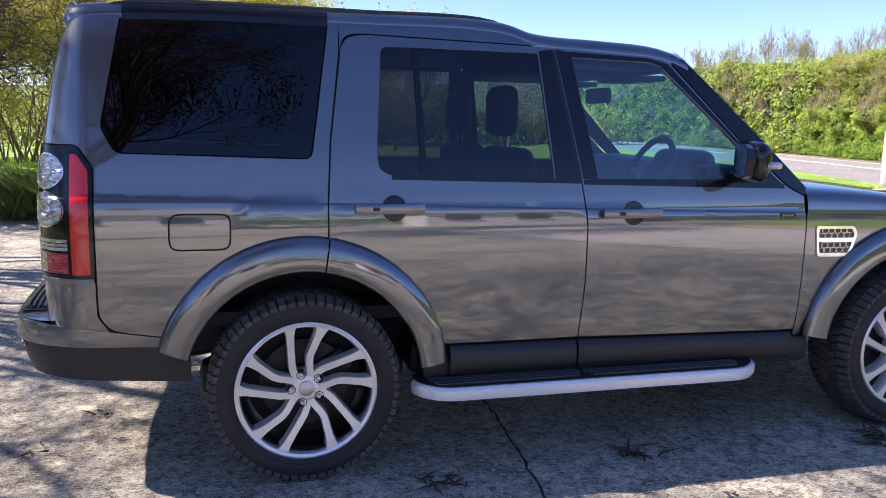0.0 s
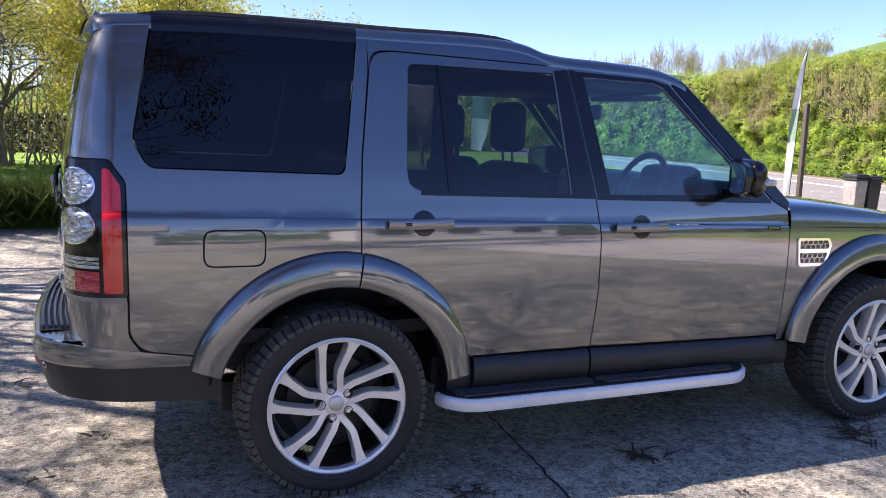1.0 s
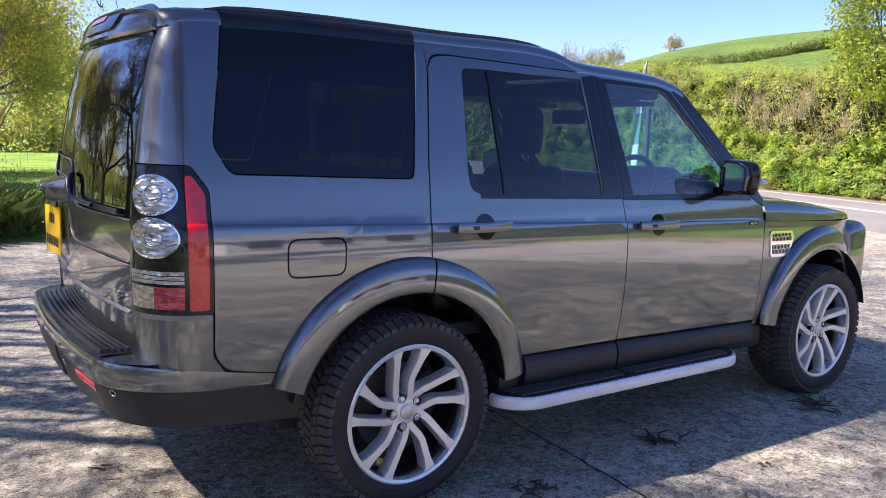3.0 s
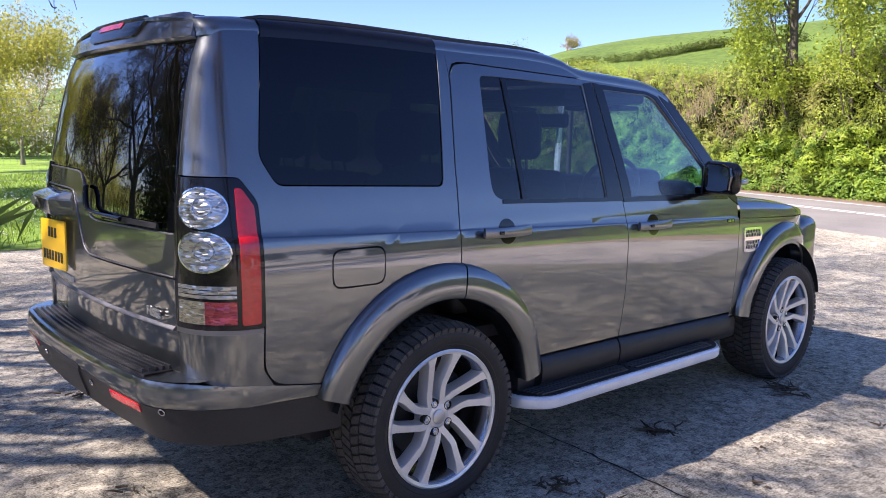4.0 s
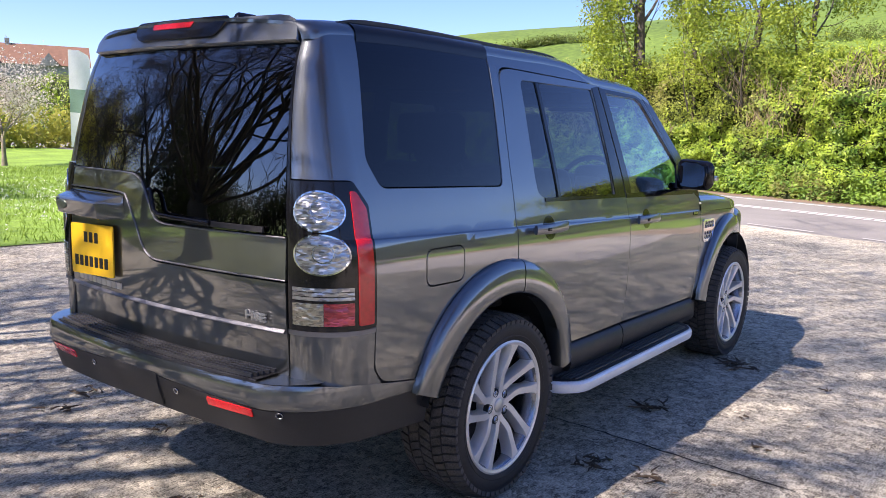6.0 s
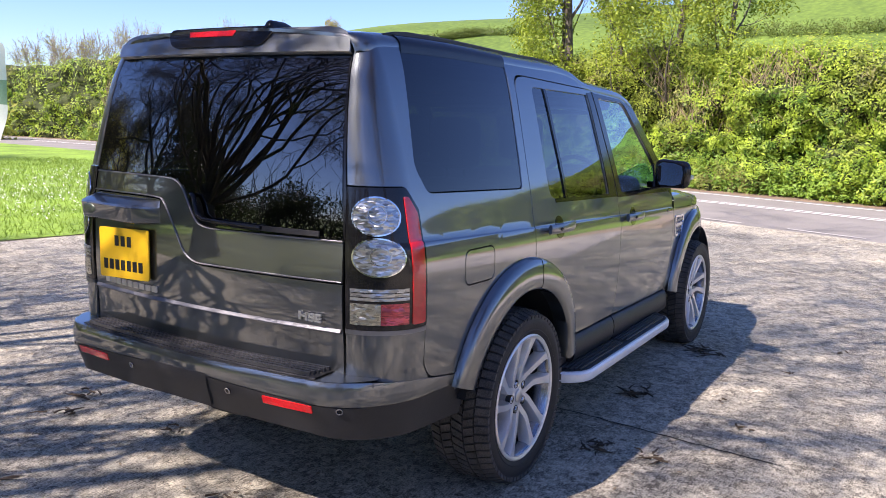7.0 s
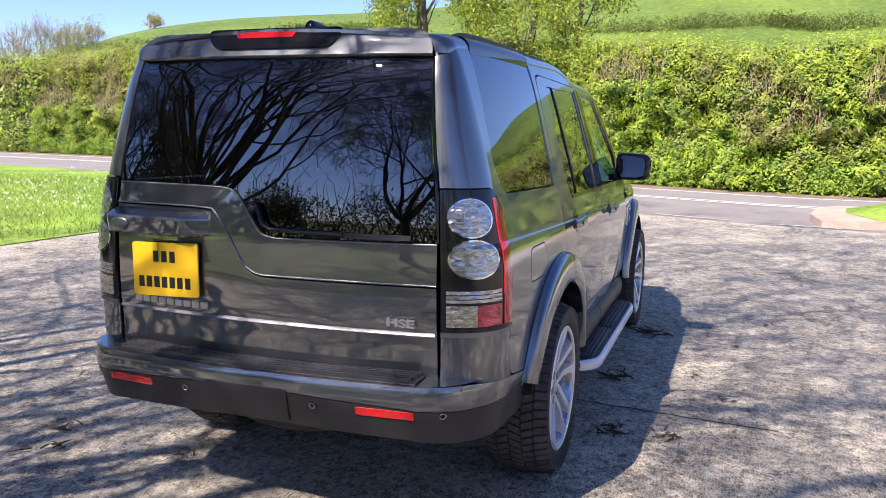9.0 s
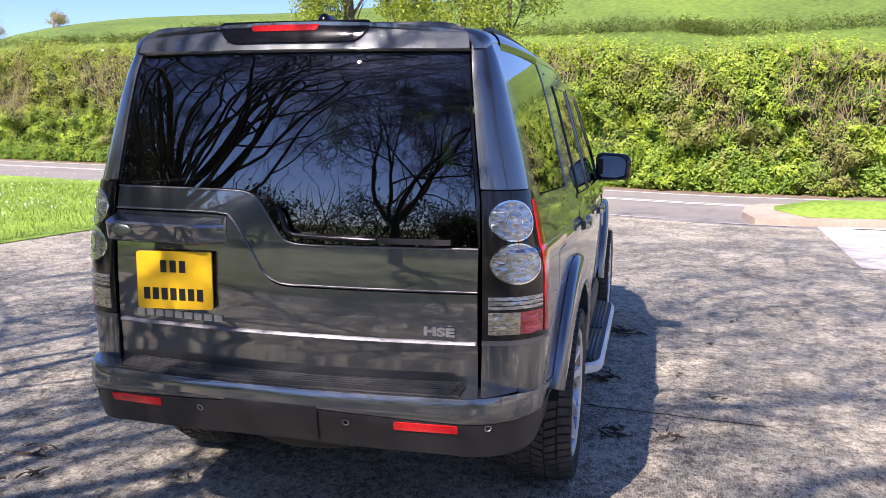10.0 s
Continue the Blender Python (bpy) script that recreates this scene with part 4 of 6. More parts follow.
lm = bpy.data.meshes.new_from_object(fob.evaluated_get(dg))
bpy.data.objects.remove(fob)
lm.materials.append(BADGE)
letters = new("trim_letters", lm)
letters.parent = lower
bx = back(-0.545, 0.87).x - 0.009
letters.matrix_local = Matrix.Translation((bx, -0.545, 0.858)) @ Matrix(((0, 0, -1, 0), (-1.25, 0, 0, 0), (0, 0.75, 0, 0), (0, 0, 0, 1)))
# wiper
bm = bmesh.new()
path = [tuple(back(y, z) + Vector((-o, 0, 0))) for y, z, o in ((0.02, 1.262, 0.008), (0.0, 1.258, 0.018), (-0.015, 1.23, 0.022), (-0.03, 1.19, 0.022), (-0.06, 1.176, 0.021), (-0.15, 1.172, 0.020), (-0.34, 1.168, 0.018))]
sweep(bm, path, ring_section(0.010, 8, 0.8))
wip = part("wiper", bm, GLOSS_BLACK, upper, angle=60)
bm = bmesh.new()
sweep(bm, [tuple(back(y, 1.165) + Vector((-0.010, 0, 0))) for y in np.linspace(-0.20, -0.58, 8)], [(-0.006, -0.008), (0.006, -0.008), (0.003, 0.010), (-0.003, 0.010)])
part("wiper_blade", bm, TRIM, wip)

# rear bumper
BE = BX0 - 0.42 - BYC
for side in (1, -1):
    panel("bumper_skin", fillet([(-0.53, 0.608, 0), (-0.70, 0.636, 0), (-0.80, 0.655, 0.05), (-0.95, 0.676, 0.05), (-1.06, 0.678, 0), (BE, 0.678, 0), (BE, 0.626, 0), (-0.53, 0.572, 0)], 0), bumper_skin, PAINT, car, side, dz=0.015, depth=0.02)
    low = panel("bumper_valance", [(-0.44, 0.565), (BE, 0.620), (BE, 0.49), (-1.16, 0.475), (-0.9, 0.455), (-0.44, 0.42)], bumper_skin, PLASTIC, car, side, off=-0.003, dz=0.02, depth=0.02)
    def at_y(y):
        if y > -BYC:
            return BX0 - 0.42 - (y + BYC)
        return BX0 - 0.42 * 2 / math.pi * math.acos(min(1, (-y - BYC) / (0.86 - BYC)))
    panel("reflector", fillet([(at_y(-0.425), 0.592), (at_y(-0.632), 0.589), (at_y(-0.632), 0.561), (at_y(-0.425), 0.563)], 0.004), bumper_skin, RED_LENS, low, side, off=0.001, depth=0.006, label="red reflector")
    for y in (-0.265, -0.72):
        dsk = [(at_y(y) + 0.012 * math.cos(a), 0.578 + 0.012 * math.sin(a)) for a in np.linspace(0, 2 * math.pi, 17)[:-1]]
        eye = [(at_y(y) + 0.008 * math.cos(a), 0.578 + 0.008 * math.sin(a)) for a in np.linspace(0, 2 * math.pi, 17)[:-1]]
        sensor = panel("parking_sensor", dsk, bumper_skin, GLOSS_BLACK, low, side, off=0.001, depth=0.004)
        panel("sensor_ring", dsk, bumper_skin, SATIN, sensor, side, off=0.002, depth=0.003, holes=[eye], du=1, dz=1)
cover = panel("towing_cover", fillet([(BE + 0.17, 0.626), (BE - 0.17, 0.626), (BE - 0.16, 0.495), (BE + 0.16, 0.495)], 0.012), lambda u, z: (lambda p: p)(bumper_skin(u, z)) if u >= BE else (lambda p: Vector((p.x, -p.y, p.z)))(bumper_skin(2 * BE - u, z)), PLASTIC, car, off=0.004, dz=0.02, out=(-1, 0, 0))
bm = bmesh.new()
rows = []
for y in np.concatenate((np.linspace(-0.80, -0.6, 10), np.linspace(-0.55, 0.55, 15), np.linspace(0.6, 0.80, 10))):
    a = abs(y)
    if a < BYC:
        xo = BXR + 0.014 - 0.035 * (1 - (a / BYC) ** 2)
    else:
        xo = BX0 - (BX0 - BXR - 0.014) * math.sqrt(max(0.0, 1 - ((a - BYC) / (0.854 - BYC)) ** 2))
    xi = min(-0.76, xo + 0.35)
    rows.append([bm.verts.new((x, y, z)) for x, z in ((xo, 0.678), (xo + 0.35 * (xi - xo), 0.680), (xo + 0.7 * (xi - xo), 0.680), (xi, 0.680), (xi, 0.64))])
for a, b in zip(rows, rows[1:]):
    for j in range(4):
        bm.faces.new((a[j], a[j + 1], b[j + 1], b[j]))
ledge = part("bumper_top", bm, PAINT, car, angle=60)
bm = bmesh.new()
rows = []
for y in np.linspace(-0.63, 0.63, 25):
    c = 0.035 * (1 - (y / 0.62) ** 2)
    rows.append([bm.verts.new((x - c, y, z)) for x, z in ((-1.072, 0.679), (-1.070, 0.684), (-0.90, 0.684), (-0.90, 0.679))])
for a, b in zip(rows, rows[1:]):
    for j in range(3):
        bm.faces.new((a[j], a[j + 1], b[j + 1], b[j]))
pad = part("bumper_pad", bm, PLASTIC, car, "ribbed black tread pad", angle=20)
for k in range(6):
    bm = bmesh.new()
    path = [(-1.058 + 0.021 * k - 0.035 * (1 - (y / 0.62) ** 2), y, 0.688) for y in np.linspace(-0.60 - 0.004 * k, 0.60 + 0.004 * k, 21)]
    sweep(bm, path, [(-0.006, -0.005), (0.006, -0.005), (0.0045, 0.009), (-0.0045, 0.009)])
    part("pad_rib", bm, RIB, pad, smooth=False)

# underside
bm = bmesh.new()
box(bm, -0.30, 3.4, -0.48, 0.48, 0.36, 0.62, 0.05)
box(bm, 0.45, 2.4, -0.75, 0.75, 0.36, 0.5, 0.03)
box(bm, -1.0, -0.25, -0.72, 0.72, 0.50, 0.655, 0.03)
box(bm, -0.10, 0.10, -0.74, 0.74, 0.30, 0.44, 0.04)
box(bm, -0.42, 0.46, -0.60, -0.46, 0.27, 0.42, 0.04)
box(bm, -0.42, 0.46, 0.46, 0.60, 0.27, 0.42, 0.04)
part("underbody", bm, TRIM, car)
bm = revolve(bmesh.new(), [(0.02, 0.0), (0.30, 0.0), (0.34, 0.02), (0.355, 0.06), (0.355, 0.16), (0.33, 0.2), (0.02, 0.2)], 40)
bmesh.ops.rotate(bm, cent=(0, 0, 0), matrix=Matrix.Rotation(radians(90), 3, "X"), verts=bm.verts)
bmesh.ops.translate(bm, vec=(-0.56, 0, 0.36), verts=bm.verts)
part("spare_wheel", bm, RUBBER, car)
bm = bmesh.new()
for x in (0.0, 2.885):
    sweep(bm, [(x, -0.78, 0.36), (x, 0.78, 0.36)], ring_section(0.05, 12))
part("axle", bm, DARK_METAL, car)

# ---- wheels ----
def wheel(m):
    w = new("wheel")
    prof = [(0.268, -0.108), (0.278, -0.121), (0.290, -0.128), (0.300, -0.1315), (0.303, -0.1300), (0.325, -0.136), (0.352, -0.133), (0.366, -0.120), (0.3725, -0.095), (0.3745, -0.05), (0.3745, 0.05), (0.3725, 0.095), (0.366, 0.118), (0.352, 0.13), (0.325, 0.134), (0.285, 0.124), (0.268, 0.108)]
    bm = revolve(bmesh.new(), prof, 96)
    tyre = part("tyre", bm, RUBBER, w, angle=40)
    vs, fs = [], []
    rnd = random.Random(4)
    for i in range(62):
        a = 2 * math.pi * i / 62
        for col, (h0, h1, skew, ph) in enumerate(((-0.133, -0.084, 0.0, 0.0), (-0.077, -0.031, 0.45, 0.4), (-0.024, 0.024, -0.45, 0.0), (0.031, 0.077, 0.45, 0.6), (0.084, 0.133, 0.0, 0.2))):
            wd = 0.76 if col in (0, 4) else 0.74
            da = 2 * math.pi / 62 * wd / 2
            k = len(vs)
            for hh, sgn in ((h0, -1), (h1, 1)):
                for aa in (-da, da):
                    for top in (0, 1):
                        edge = abs(hh) > 0.12
                        r = (0.3855 if not edge else 0.3665) if top else (0.362 if not edge else 0.345)
                        y = hh * (1.03 if edge and top else 1)
                        ang = a + aa + (ph + skew * sgn * 0.5) * 2 * math.pi / 62
                        vs.append((r * math.cos(ang), y, r * math.sin(ang)))
            fs += [(k + 1, k + 3, k + 7, k + 5), (k, k + 1, k + 5, k + 4), (k + 2, k + 6, k + 7, k + 3), (k, k + 2, k + 3, k + 1), (k + 4, k + 5, k + 7, k + 6)]
    bm = bmesh.new()
    bv = [bm.verts.new(v) for v in vs]
    for f in fs:
        bm.faces.new([bv[i] for i in f])
    part("tread", bm, TREAD, tyre, smooth=False)
    prof = [(0.276, -0.116), (0.279, -0.124), (0.272, -0.128), (0.262, -0.122), (0.252, -0.104), (0.246, -0.05), (0.240, 0.08), (0.262, 0.11), (0.268, 0.108), (0.258, -0.06), (0.268, -0.105)]
    bm = revolve(bmesh.new(), prof, 72)
    rim = part("rim", bm, BARREL, w, angle=40)
    bm = revolve(bmesh.new(), [(0.276, -0.112), (0.2805, -0.125), (0.273, -0.1295), (0.262, -0.125), (0.260, -0.118)], 72)
    part("rim_lip", bm, ALLOY, rim, angle=40)
    bm = bmesh.new()
    revolve(bm, [(0.001, -0.086), (0.034, -0.088), (0.050, -0.087), (0.056, -0.082), (0.074, -0.066), (0.078, -0.03), (0.001, -0.03)], 40, closed=False)
    hub = part("hub", bm, ALLOY, w, angle=40)
    bm = revolve(bmesh.new(), [(0.001, -0.097), (0.024, -0.0965), (0.030, -0.093), (0.031, -0.08), (0.001, -0.08)], 32, closed=False)
    part("centre_cap", bm, BADGE, hub)
    for i in range(5):
        a = radians(110 + 72 * i)
        bm = bmesh.new()
        revolve(bm, [(0.001, -0.066), (0.019, -0.066), (0.019, -0.0885), (0.016, -0.0885), (0.016, -0.070), (0.001, -0.070)], 20, closed=False)
        bmesh.ops.translate(bm, vec=(0.061 * math.cos(a), -0.0005, 0.061 * math.sin(a)), verts=bm.verts)
        part("nut_well", bm, DARK_METAL, hub)
        bm = bmesh.new()
        revolve(bm, [(0.001, -0.068), (0.0115, -0.068), (0.0115, -0.088), (0.009, -0.091), (0.001, -0.091)], 6, closed=False)
        bmesh.ops.translate(bm, vec=(0.061 * math.cos(a), 0, 0.061 * math.sin(a)), verts=bm.verts)
        part("wheel_nut", bm, CHROME, hub, smooth=False)
    # five pairs of spokes: one straight, its neighbour with a knee
    for i in range(5):
        turn = Matrix.Rotation(radians(72 * i), 2)
        for knots in (
                ((-0.024, 0.030, 0.040, -0.085), (-0.047, 0.062, 0.043, -0.089), (-0.055, 0.090, 0.042, -0.094), (-0.060, 0.170, 0.041, -0.108), (-0.063, 0.225, 0.046, -0.117), (-0.064, 0.247, 0.060, -0.1205), (-0.066, 0.264, 0.086, -0.1225)),
                ((0.014, 0.030, 0.040, -0.085), (0.016, 0.066, 0.040, -0.089), (0.013, 0.118, 0.041, -0.098), (0.016, 0.142, 0.042, -0.103), (0.045, 0.212, 0.045, -0.116), (0.057, 0.240, 0.060, -0.1205), (0.064, 0.260, 0.086, -0.1225))):
            bm = bmesh.new()
            rings = []
            last = len(knots) - 1
            for j, (px, pz, wd, y) in enumerate(knots):
                d = (Vector(knots[min(j + 1, last)][:2]) - Vector(knots[max(j - 1, 0)][:2])).normalized()
                side_way = Vector((-d.y, d.x)) * wd * 0.37
                row = []
                for f, dy in ((-1.12, 0.055), (-1.0, 0.006), (-0.86, 0.0), (0.86, 0.0), (1.0, 0.006), (1.12, 0.055)):
                    q2 = turn @ (Vector((px, pz)) + side_way * f)
                    row.append(bm.verts.new((q2.x, y + dy, q2.y)))
                rings.append(row)
            for p2, q2 in zip(rings, rings[1:]):
                for j in range(6):
                    bm.faces.new((p2[j], p2[(j + 1) % 6], q2[(j + 1) % 6], q2[j]))
            bm.faces.new(rings[0])
            bm.faces.new(rings[-1])
            part("spoke", bm, ALLOY, rim, angle=30)
    bm = revolve(bmesh.new(), [(0.06, 0.0), (0.18, 0.0), (0.18, 0.03), (0.06, 0.03)], 48)
    part("brake_disc", bm, DARK_METAL, w)
    bm = bmesh.new()
    box(bm, -0.05, 0.05, -0.03, 0.06, 0.10, 0.2, 0.015)
    bmesh.ops.rotate(bm, cent=(0, 0, 0), matrix=Matrix.Rotation(radians(60), 3, "Y"), verts=bm.verts)
    part("brake_caliper", bm, DARK_METAL, w)
    bm = revolve(bmesh.new(), [(0.001, 0.05), (0.235, 0.05), (0.235, 0.06), (0.001, 0.06)], 32, closed=False)
    part("splash_plate", bm, TRIM, w)
    w.matrix_basis = m
    return w


first = wheel(pose(0, -0.795, 0.376, 0, 0, 0))
first.parent = car
for x, y, rz, ry in ((2.885, -0.795, 0, 11), (0, 0.795, 180, 5), (2.885, 0.795, 180, 20)):
    w2 = copy_thing(first, pose(x, y, 0.376, 0, ry, rz))
    w2.parent = car

# ---- inside the car ----
def seat(x, y, z, back_h, width, head=True):
    s = new("seat")
    s.parent = car
    bm = bmesh.new()
    box(bm, x, x + 0.48, y - width / 2, y + width / 2, z, z + 0.16, 0.05, 3)
    part("cushion", bm, LEATHER, s)
    bm = bmesh.new()
    box(bm, -0.08, 0.07, -width / 2, width / 2, 0, back_h, 0.055, 3, m=None)
    bmesh.ops.rotate(bm, cent=(0, 0, 0), matrix=Matrix.Rotation(radians(-16), 3, "Y"), verts=bm.verts)
    bmesh.ops.translate(bm, vec=(x, y, z + 0.12), verts=bm.verts)
    part("backrest", bm, LEATHER, s)
    if head:
        hx, hz = x - back_h * 0.285, z + 0.12 + back_h
        bm = bmesh.new()
        box(bm, hx - 0.05, hx + 0.05, y - 0.13, y + 0.13, hz + 0.03, hz + 0.265, 0.05, 4)
        part("headrest", bm, LEATHER, s)
        for dy in (-0.05, 0.05):
            bm = bmesh.new()
            sweep(bm, [(hx + 0.01, y + dy, hz - 0.05), (hx, y + dy, hz + 0.06)], ring_section(0.007, 8))
            part("headrest_post", bm, SATIN, s)
    return s


for y in (-0.37, 0.37):
    seat(1.12, y, 0.66, 0.56, 0.52)
for y in (-0.45, 0.0, 0.45):
    seat(0.26, y, 0.70, 0.50, 0.43)
for y in (-0.33, 0.33):
    seat(-0.52, y, 0.74, 0.42, 0.44)
bm = bmesh.new()
box(bm, 1.86, 2.36, -0.78, 0.78, 0.70, 1.10, 0.07, 3)
box(bm, 1.84, 2.14, -0.70, 0.70, 1.0, 1.25, 0.06, 3)
box(bm, 1.84, 2.04, -0.52, -0.18, 1.05, 1.315, 0.06, 3)
part("dashboard", bm, DASH, car)
bm = bmesh.new()
ring = []
for i in range(28):
    a = 2 * math.pi * i / 28
    ring.append((0.0, 0.188 * math.cos(a), 0.188 * math.sin(a)))
ring.append(ring[0])
sweep(bm, ring, ring_section(0.016, 8), up=(1, 0, 0))
box(bm, -0.02, 0.03, -0.08, 0.08, -0.06, 0.06, 0.02)
box(bm, -0.008, 0.008, -0.18, 0.18, -0.02, 0.02, 0.005)
bmesh.ops.rotate(bm, cent=(0, 0, 0), matrix=Matrix.Rotation(radians(24), 3, "Y"), verts=bm.verts)
bmesh.ops.translate(bm, vec=(1.75, -0.34, 1.195), verts=bm.verts)
part("steering_wheel", bm, LEATHER, car, angle=50)
bm = bmesh.new()
box(bm, 1.60, 1.64, -0.13, 0.13, 1.54, 1.62, 0.018, 3)
part("interior_mirror", bm, TRIM, car)
bm = bmesh.new()
box(bm, -0.90, 2.3, -0.78, 0.78, 0.62, 0.68, 0.01)
part("cabin_floor", bm, TRIM, car)
bm = bmesh.new()
box(bm, -0.78, 1.05, -0.60, 0.60, 1.74, 1.79, 0.01)
box(bm, 1.0, 1.66, -0.62, 0.62, 1.665, 1.72, 0.02)
part("headlining", bm, DASH, car)
for y in (-0.37, 0.37):
    bm = bmesh.new()
    box(bm, 1.52, 1.70, y - 0.19, y + 0.19, 1.635, 1.66, 0.01)
    part("sun_visor", bm, DASH, car)

# ---- ground, road, hill ----
def hedge_x(y):
    """Foot of the roadside hedge."""
    v = min(max(y, -40), 48) + 2
    return 17.3 + (0.40 * v - 0.004 * v * v if v > 0 else 0.40 * v / (1 - v * 0.6))


crest = table([-180, -60, -30, -15, 0, 12, 25, 31, 36, 42, 48, 54, 60, 66, 75, 95, 130, 180], [1.5, 2, 6, 9.0, 10.0, 8.8, 7.6, 7.2, 6.7, 5.4, 2.9, 2.0, 2.1, 3.2, 2.4, 1.8, 1.5, 1.5])


def hill(x, y):
    r = math.hypot(x, y)
    if r < 66:
        return -0.02
    el = crest(math.degrees(math.atan2(y, x)))
    t = min(max((r - 64) / 140, 0), 1)
    s = t * t * (3 - 2 * t)
    over = max(0, r - 204)
    return -0.02 + s * (1.5 + math.tan(radians(el)) * min(r, 204)) - s * min(over * 0.03, 8)


vs, fs = [], []
radii = [0, 6, 12, 18, 24, 30, 36, 42, 50, 60, 72, 86, 100, 116, 132, 148, 164, 180, 192, 204, 230, 280, 400, 700, 1400, 2800]
NA = 180
vs.append((0, 0, -0.02))
for r in radii[1:]:
    for i in range(NA):
        a = 2 * math.pi * i / NA
        x, y = r * math.cos(a), r * math.sin(a)
        vs.append((x, y, hill(x, y)))
for i in range(NA):
    fs.append((0, 1 + i, 1 + (i + 1) % NA))
for k in range(len(radii) - 2):
    for i in range(NA):
        a, b = 1 + k * NA + i, 1 + k * NA + (i + 1) % NA
        fs.append((a, a + NA, b + NA, b))
tagged(part("ground", (vs, fs), FIELD), "green pasture rising to a hill", "ground", kind="structure")


def strip(name, mat, off0, off1, y0, y1, z, label, cat, kind="structure", step=1.0, thick=0.0):
    """A band along the road, between two distances in front of the hedge's foot."""
    vs, fs = [], []
    ys = np.arange(y0, y1 + step * 0.5, step)
    for y in ys:
        vs += [(hedge_x(y) - off0, y, z), (hedge_x(y) - off1, y, z)]
    for i in range(len(ys) - 1):
        fs.append((2 * i, 2 * i + 2, 2 * i + 3, 2 * i + 1))
    return tagged(part(name, (vs, fs), mat, smooth=False), label, cat, kind=kind)


def flat(name, mat, pts, z, label, cat, kind="structure", thick=0.0):
    bm = bmesh.new()
    f = bm.faces.new([bm.verts.new((x, y, z)) for x, y in pts])
    bmesh.ops.triangulate(bm, faces=[f])
    return tagged(part(name, bm, mat, smooth=False), label, cat, kind=kind)


strip("road", ASPHALT, 0.5, 7.0, -40, 90, -0.004, "worn grey asphalt country road", "road")
strip("verge", EARTH, -1.2, 0.55, -40, 90, 0.0, "brown earth verge under the hedge", "verge")
for off in (3.0, 3.28):
    strip("centre_line", ROADPAINT, off, off + 0.11, -40, 60, 0.002, "double white line along the road", "road marking")
strip("edge_line", ROADPAINT, 0.95, 1.06, -40, 60, 0.002, "white line along the road's edge", "road marking")
for i in range(7):
    y = -11.5 + 2.0 * i
    strip("give_way_line", WORN_PAINT, 6.6, 6.72, y, y + 1.2, 0.004, "short white dash across the yard's mouth", "road marking", step=0.6)

# lawn edge, from the far yard to the road
lawn_edge = [(-40, 10.5), (-14, 9.6), (-6, 9.0), (-3.2, 8.4), (-2.0, 7.7), (0.0, 7.45), (2.0, 7.25), (4.0, 6.9), (6.8, 6.6), (9.0, 7.6), (12.0, 9.8), (15.0, 12.2)]
near = [(hedge_x(y) - 7.1, y) for y in np.arange(13.0, 92, 3)]
flat("lawn", TURF, [*lawn_edge, *near, (-40, 92)], 0.012, "short green lawn with daisies", "lawn")
# concrete yard
yard = [(-60, -60), *[(hedge_x(y) - 6.95, y) for y in np.arange(-40, 13, 2)], *reversed([(x, y + 0.3) for x, y in lawn_edge]), (-60, 11)]
ground_yard = flat("pavement", CONCRETE, yard, 0.0, "weathered brushed concrete yard with joints", "pavement")
CRACK = material("dark_joint", (0.03, 0.026, 0.022), 0.95, 0.0, 0.4, 6, 40)


def joint(pts, w, seed):
    rnd = random.Random(seed)
    vs, fs = [], []
    n = 0
    for (x0, y0), (x1, y1) in zip(pts, pts[1:]):
        L = math.hypot(x1 - x0, y1 - y0)
        k = max(2, int(L / 0.06))
        nx, ny = -(y1 - y0) / L, (x1 - x0) / L
        for i in range(k):
            t = i / k
            j = rnd.uniform(-0.008, 0.008)
            ww = w * rnd.uniform(0.35, 1.3)
            x, y = x0 + (x1 - x0) * t + nx * j, y0 + (y1 - y0) * t + ny * j
            vs += [(x + nx * ww, y + ny * ww, 0.0035), (x - nx * ww, y - ny * ww, 0.0035)]
            n += 1
    for i in range(n - 1):
        fs.append((2 * i, 2 * i + 2, 2 * i + 3, 2 * i + 1))
    ob = part("joint", (vs, fs), CRACK, ground_yard, smooth=False)
    return ob


joint([(0.99, 0.3), (0.96, -0.5), (0.88, -1.26), (0.82, -1.95)], 0.0065, 1)
joint([(6.1, 6.0), (5.9, -9.0)], 0.004, 2)
joint([(-4.2, 8.0), (-4.4, -9.0)], 0.007, 3)

# kerbed grass island
KERB = material("pale_kerb", (0.42, 0.33, 0.25), 0.9, 0.0, 0.2, 3, 40, 0.004, 60)
isl = [(10.4, -2.9), (11.4, -2.8), (12.6, -3.0), (13.2, -3.4), (13.3, -5.0), (12.8, -8.0), (12.0, -14.0), (9.4, -14.0), (10.3, -8.0), (10.65, -5.0), (10.45, -3.7)]
bm = bmesh.new()
cx, cy = 11.2, -4.0
top = [bm.verts.new((x, y, 0.11)) for x, y in isl]
low = [bm.verts.new((x, y, -0.01)) for x, y in isl]
bm.faces.new(top)
for i in range(len(isl)):
    j = (i + 1) % len(isl)
    bm.faces.new((top[i], low[i], low[j], top[j]))
tagged(part("kerb", bm, KERB, smooth=False), "pale kerb round a grass island beside the road", "kerb", kind="structure")
turf_edge = [(10.75, -3.75), (11.9, -3.4), (12.7, -3.5), (13.0, -3.9), (13.1, -5.0), (12.6, -8.0), (11.8, -13.8), (9.6, -13.8), (10.5, -8.0), (10.85, -5.0)]
bm = bmesh.new()
out_ring = [bm.verts.new((x, y, 0.114)) for x, y in turf_edge]
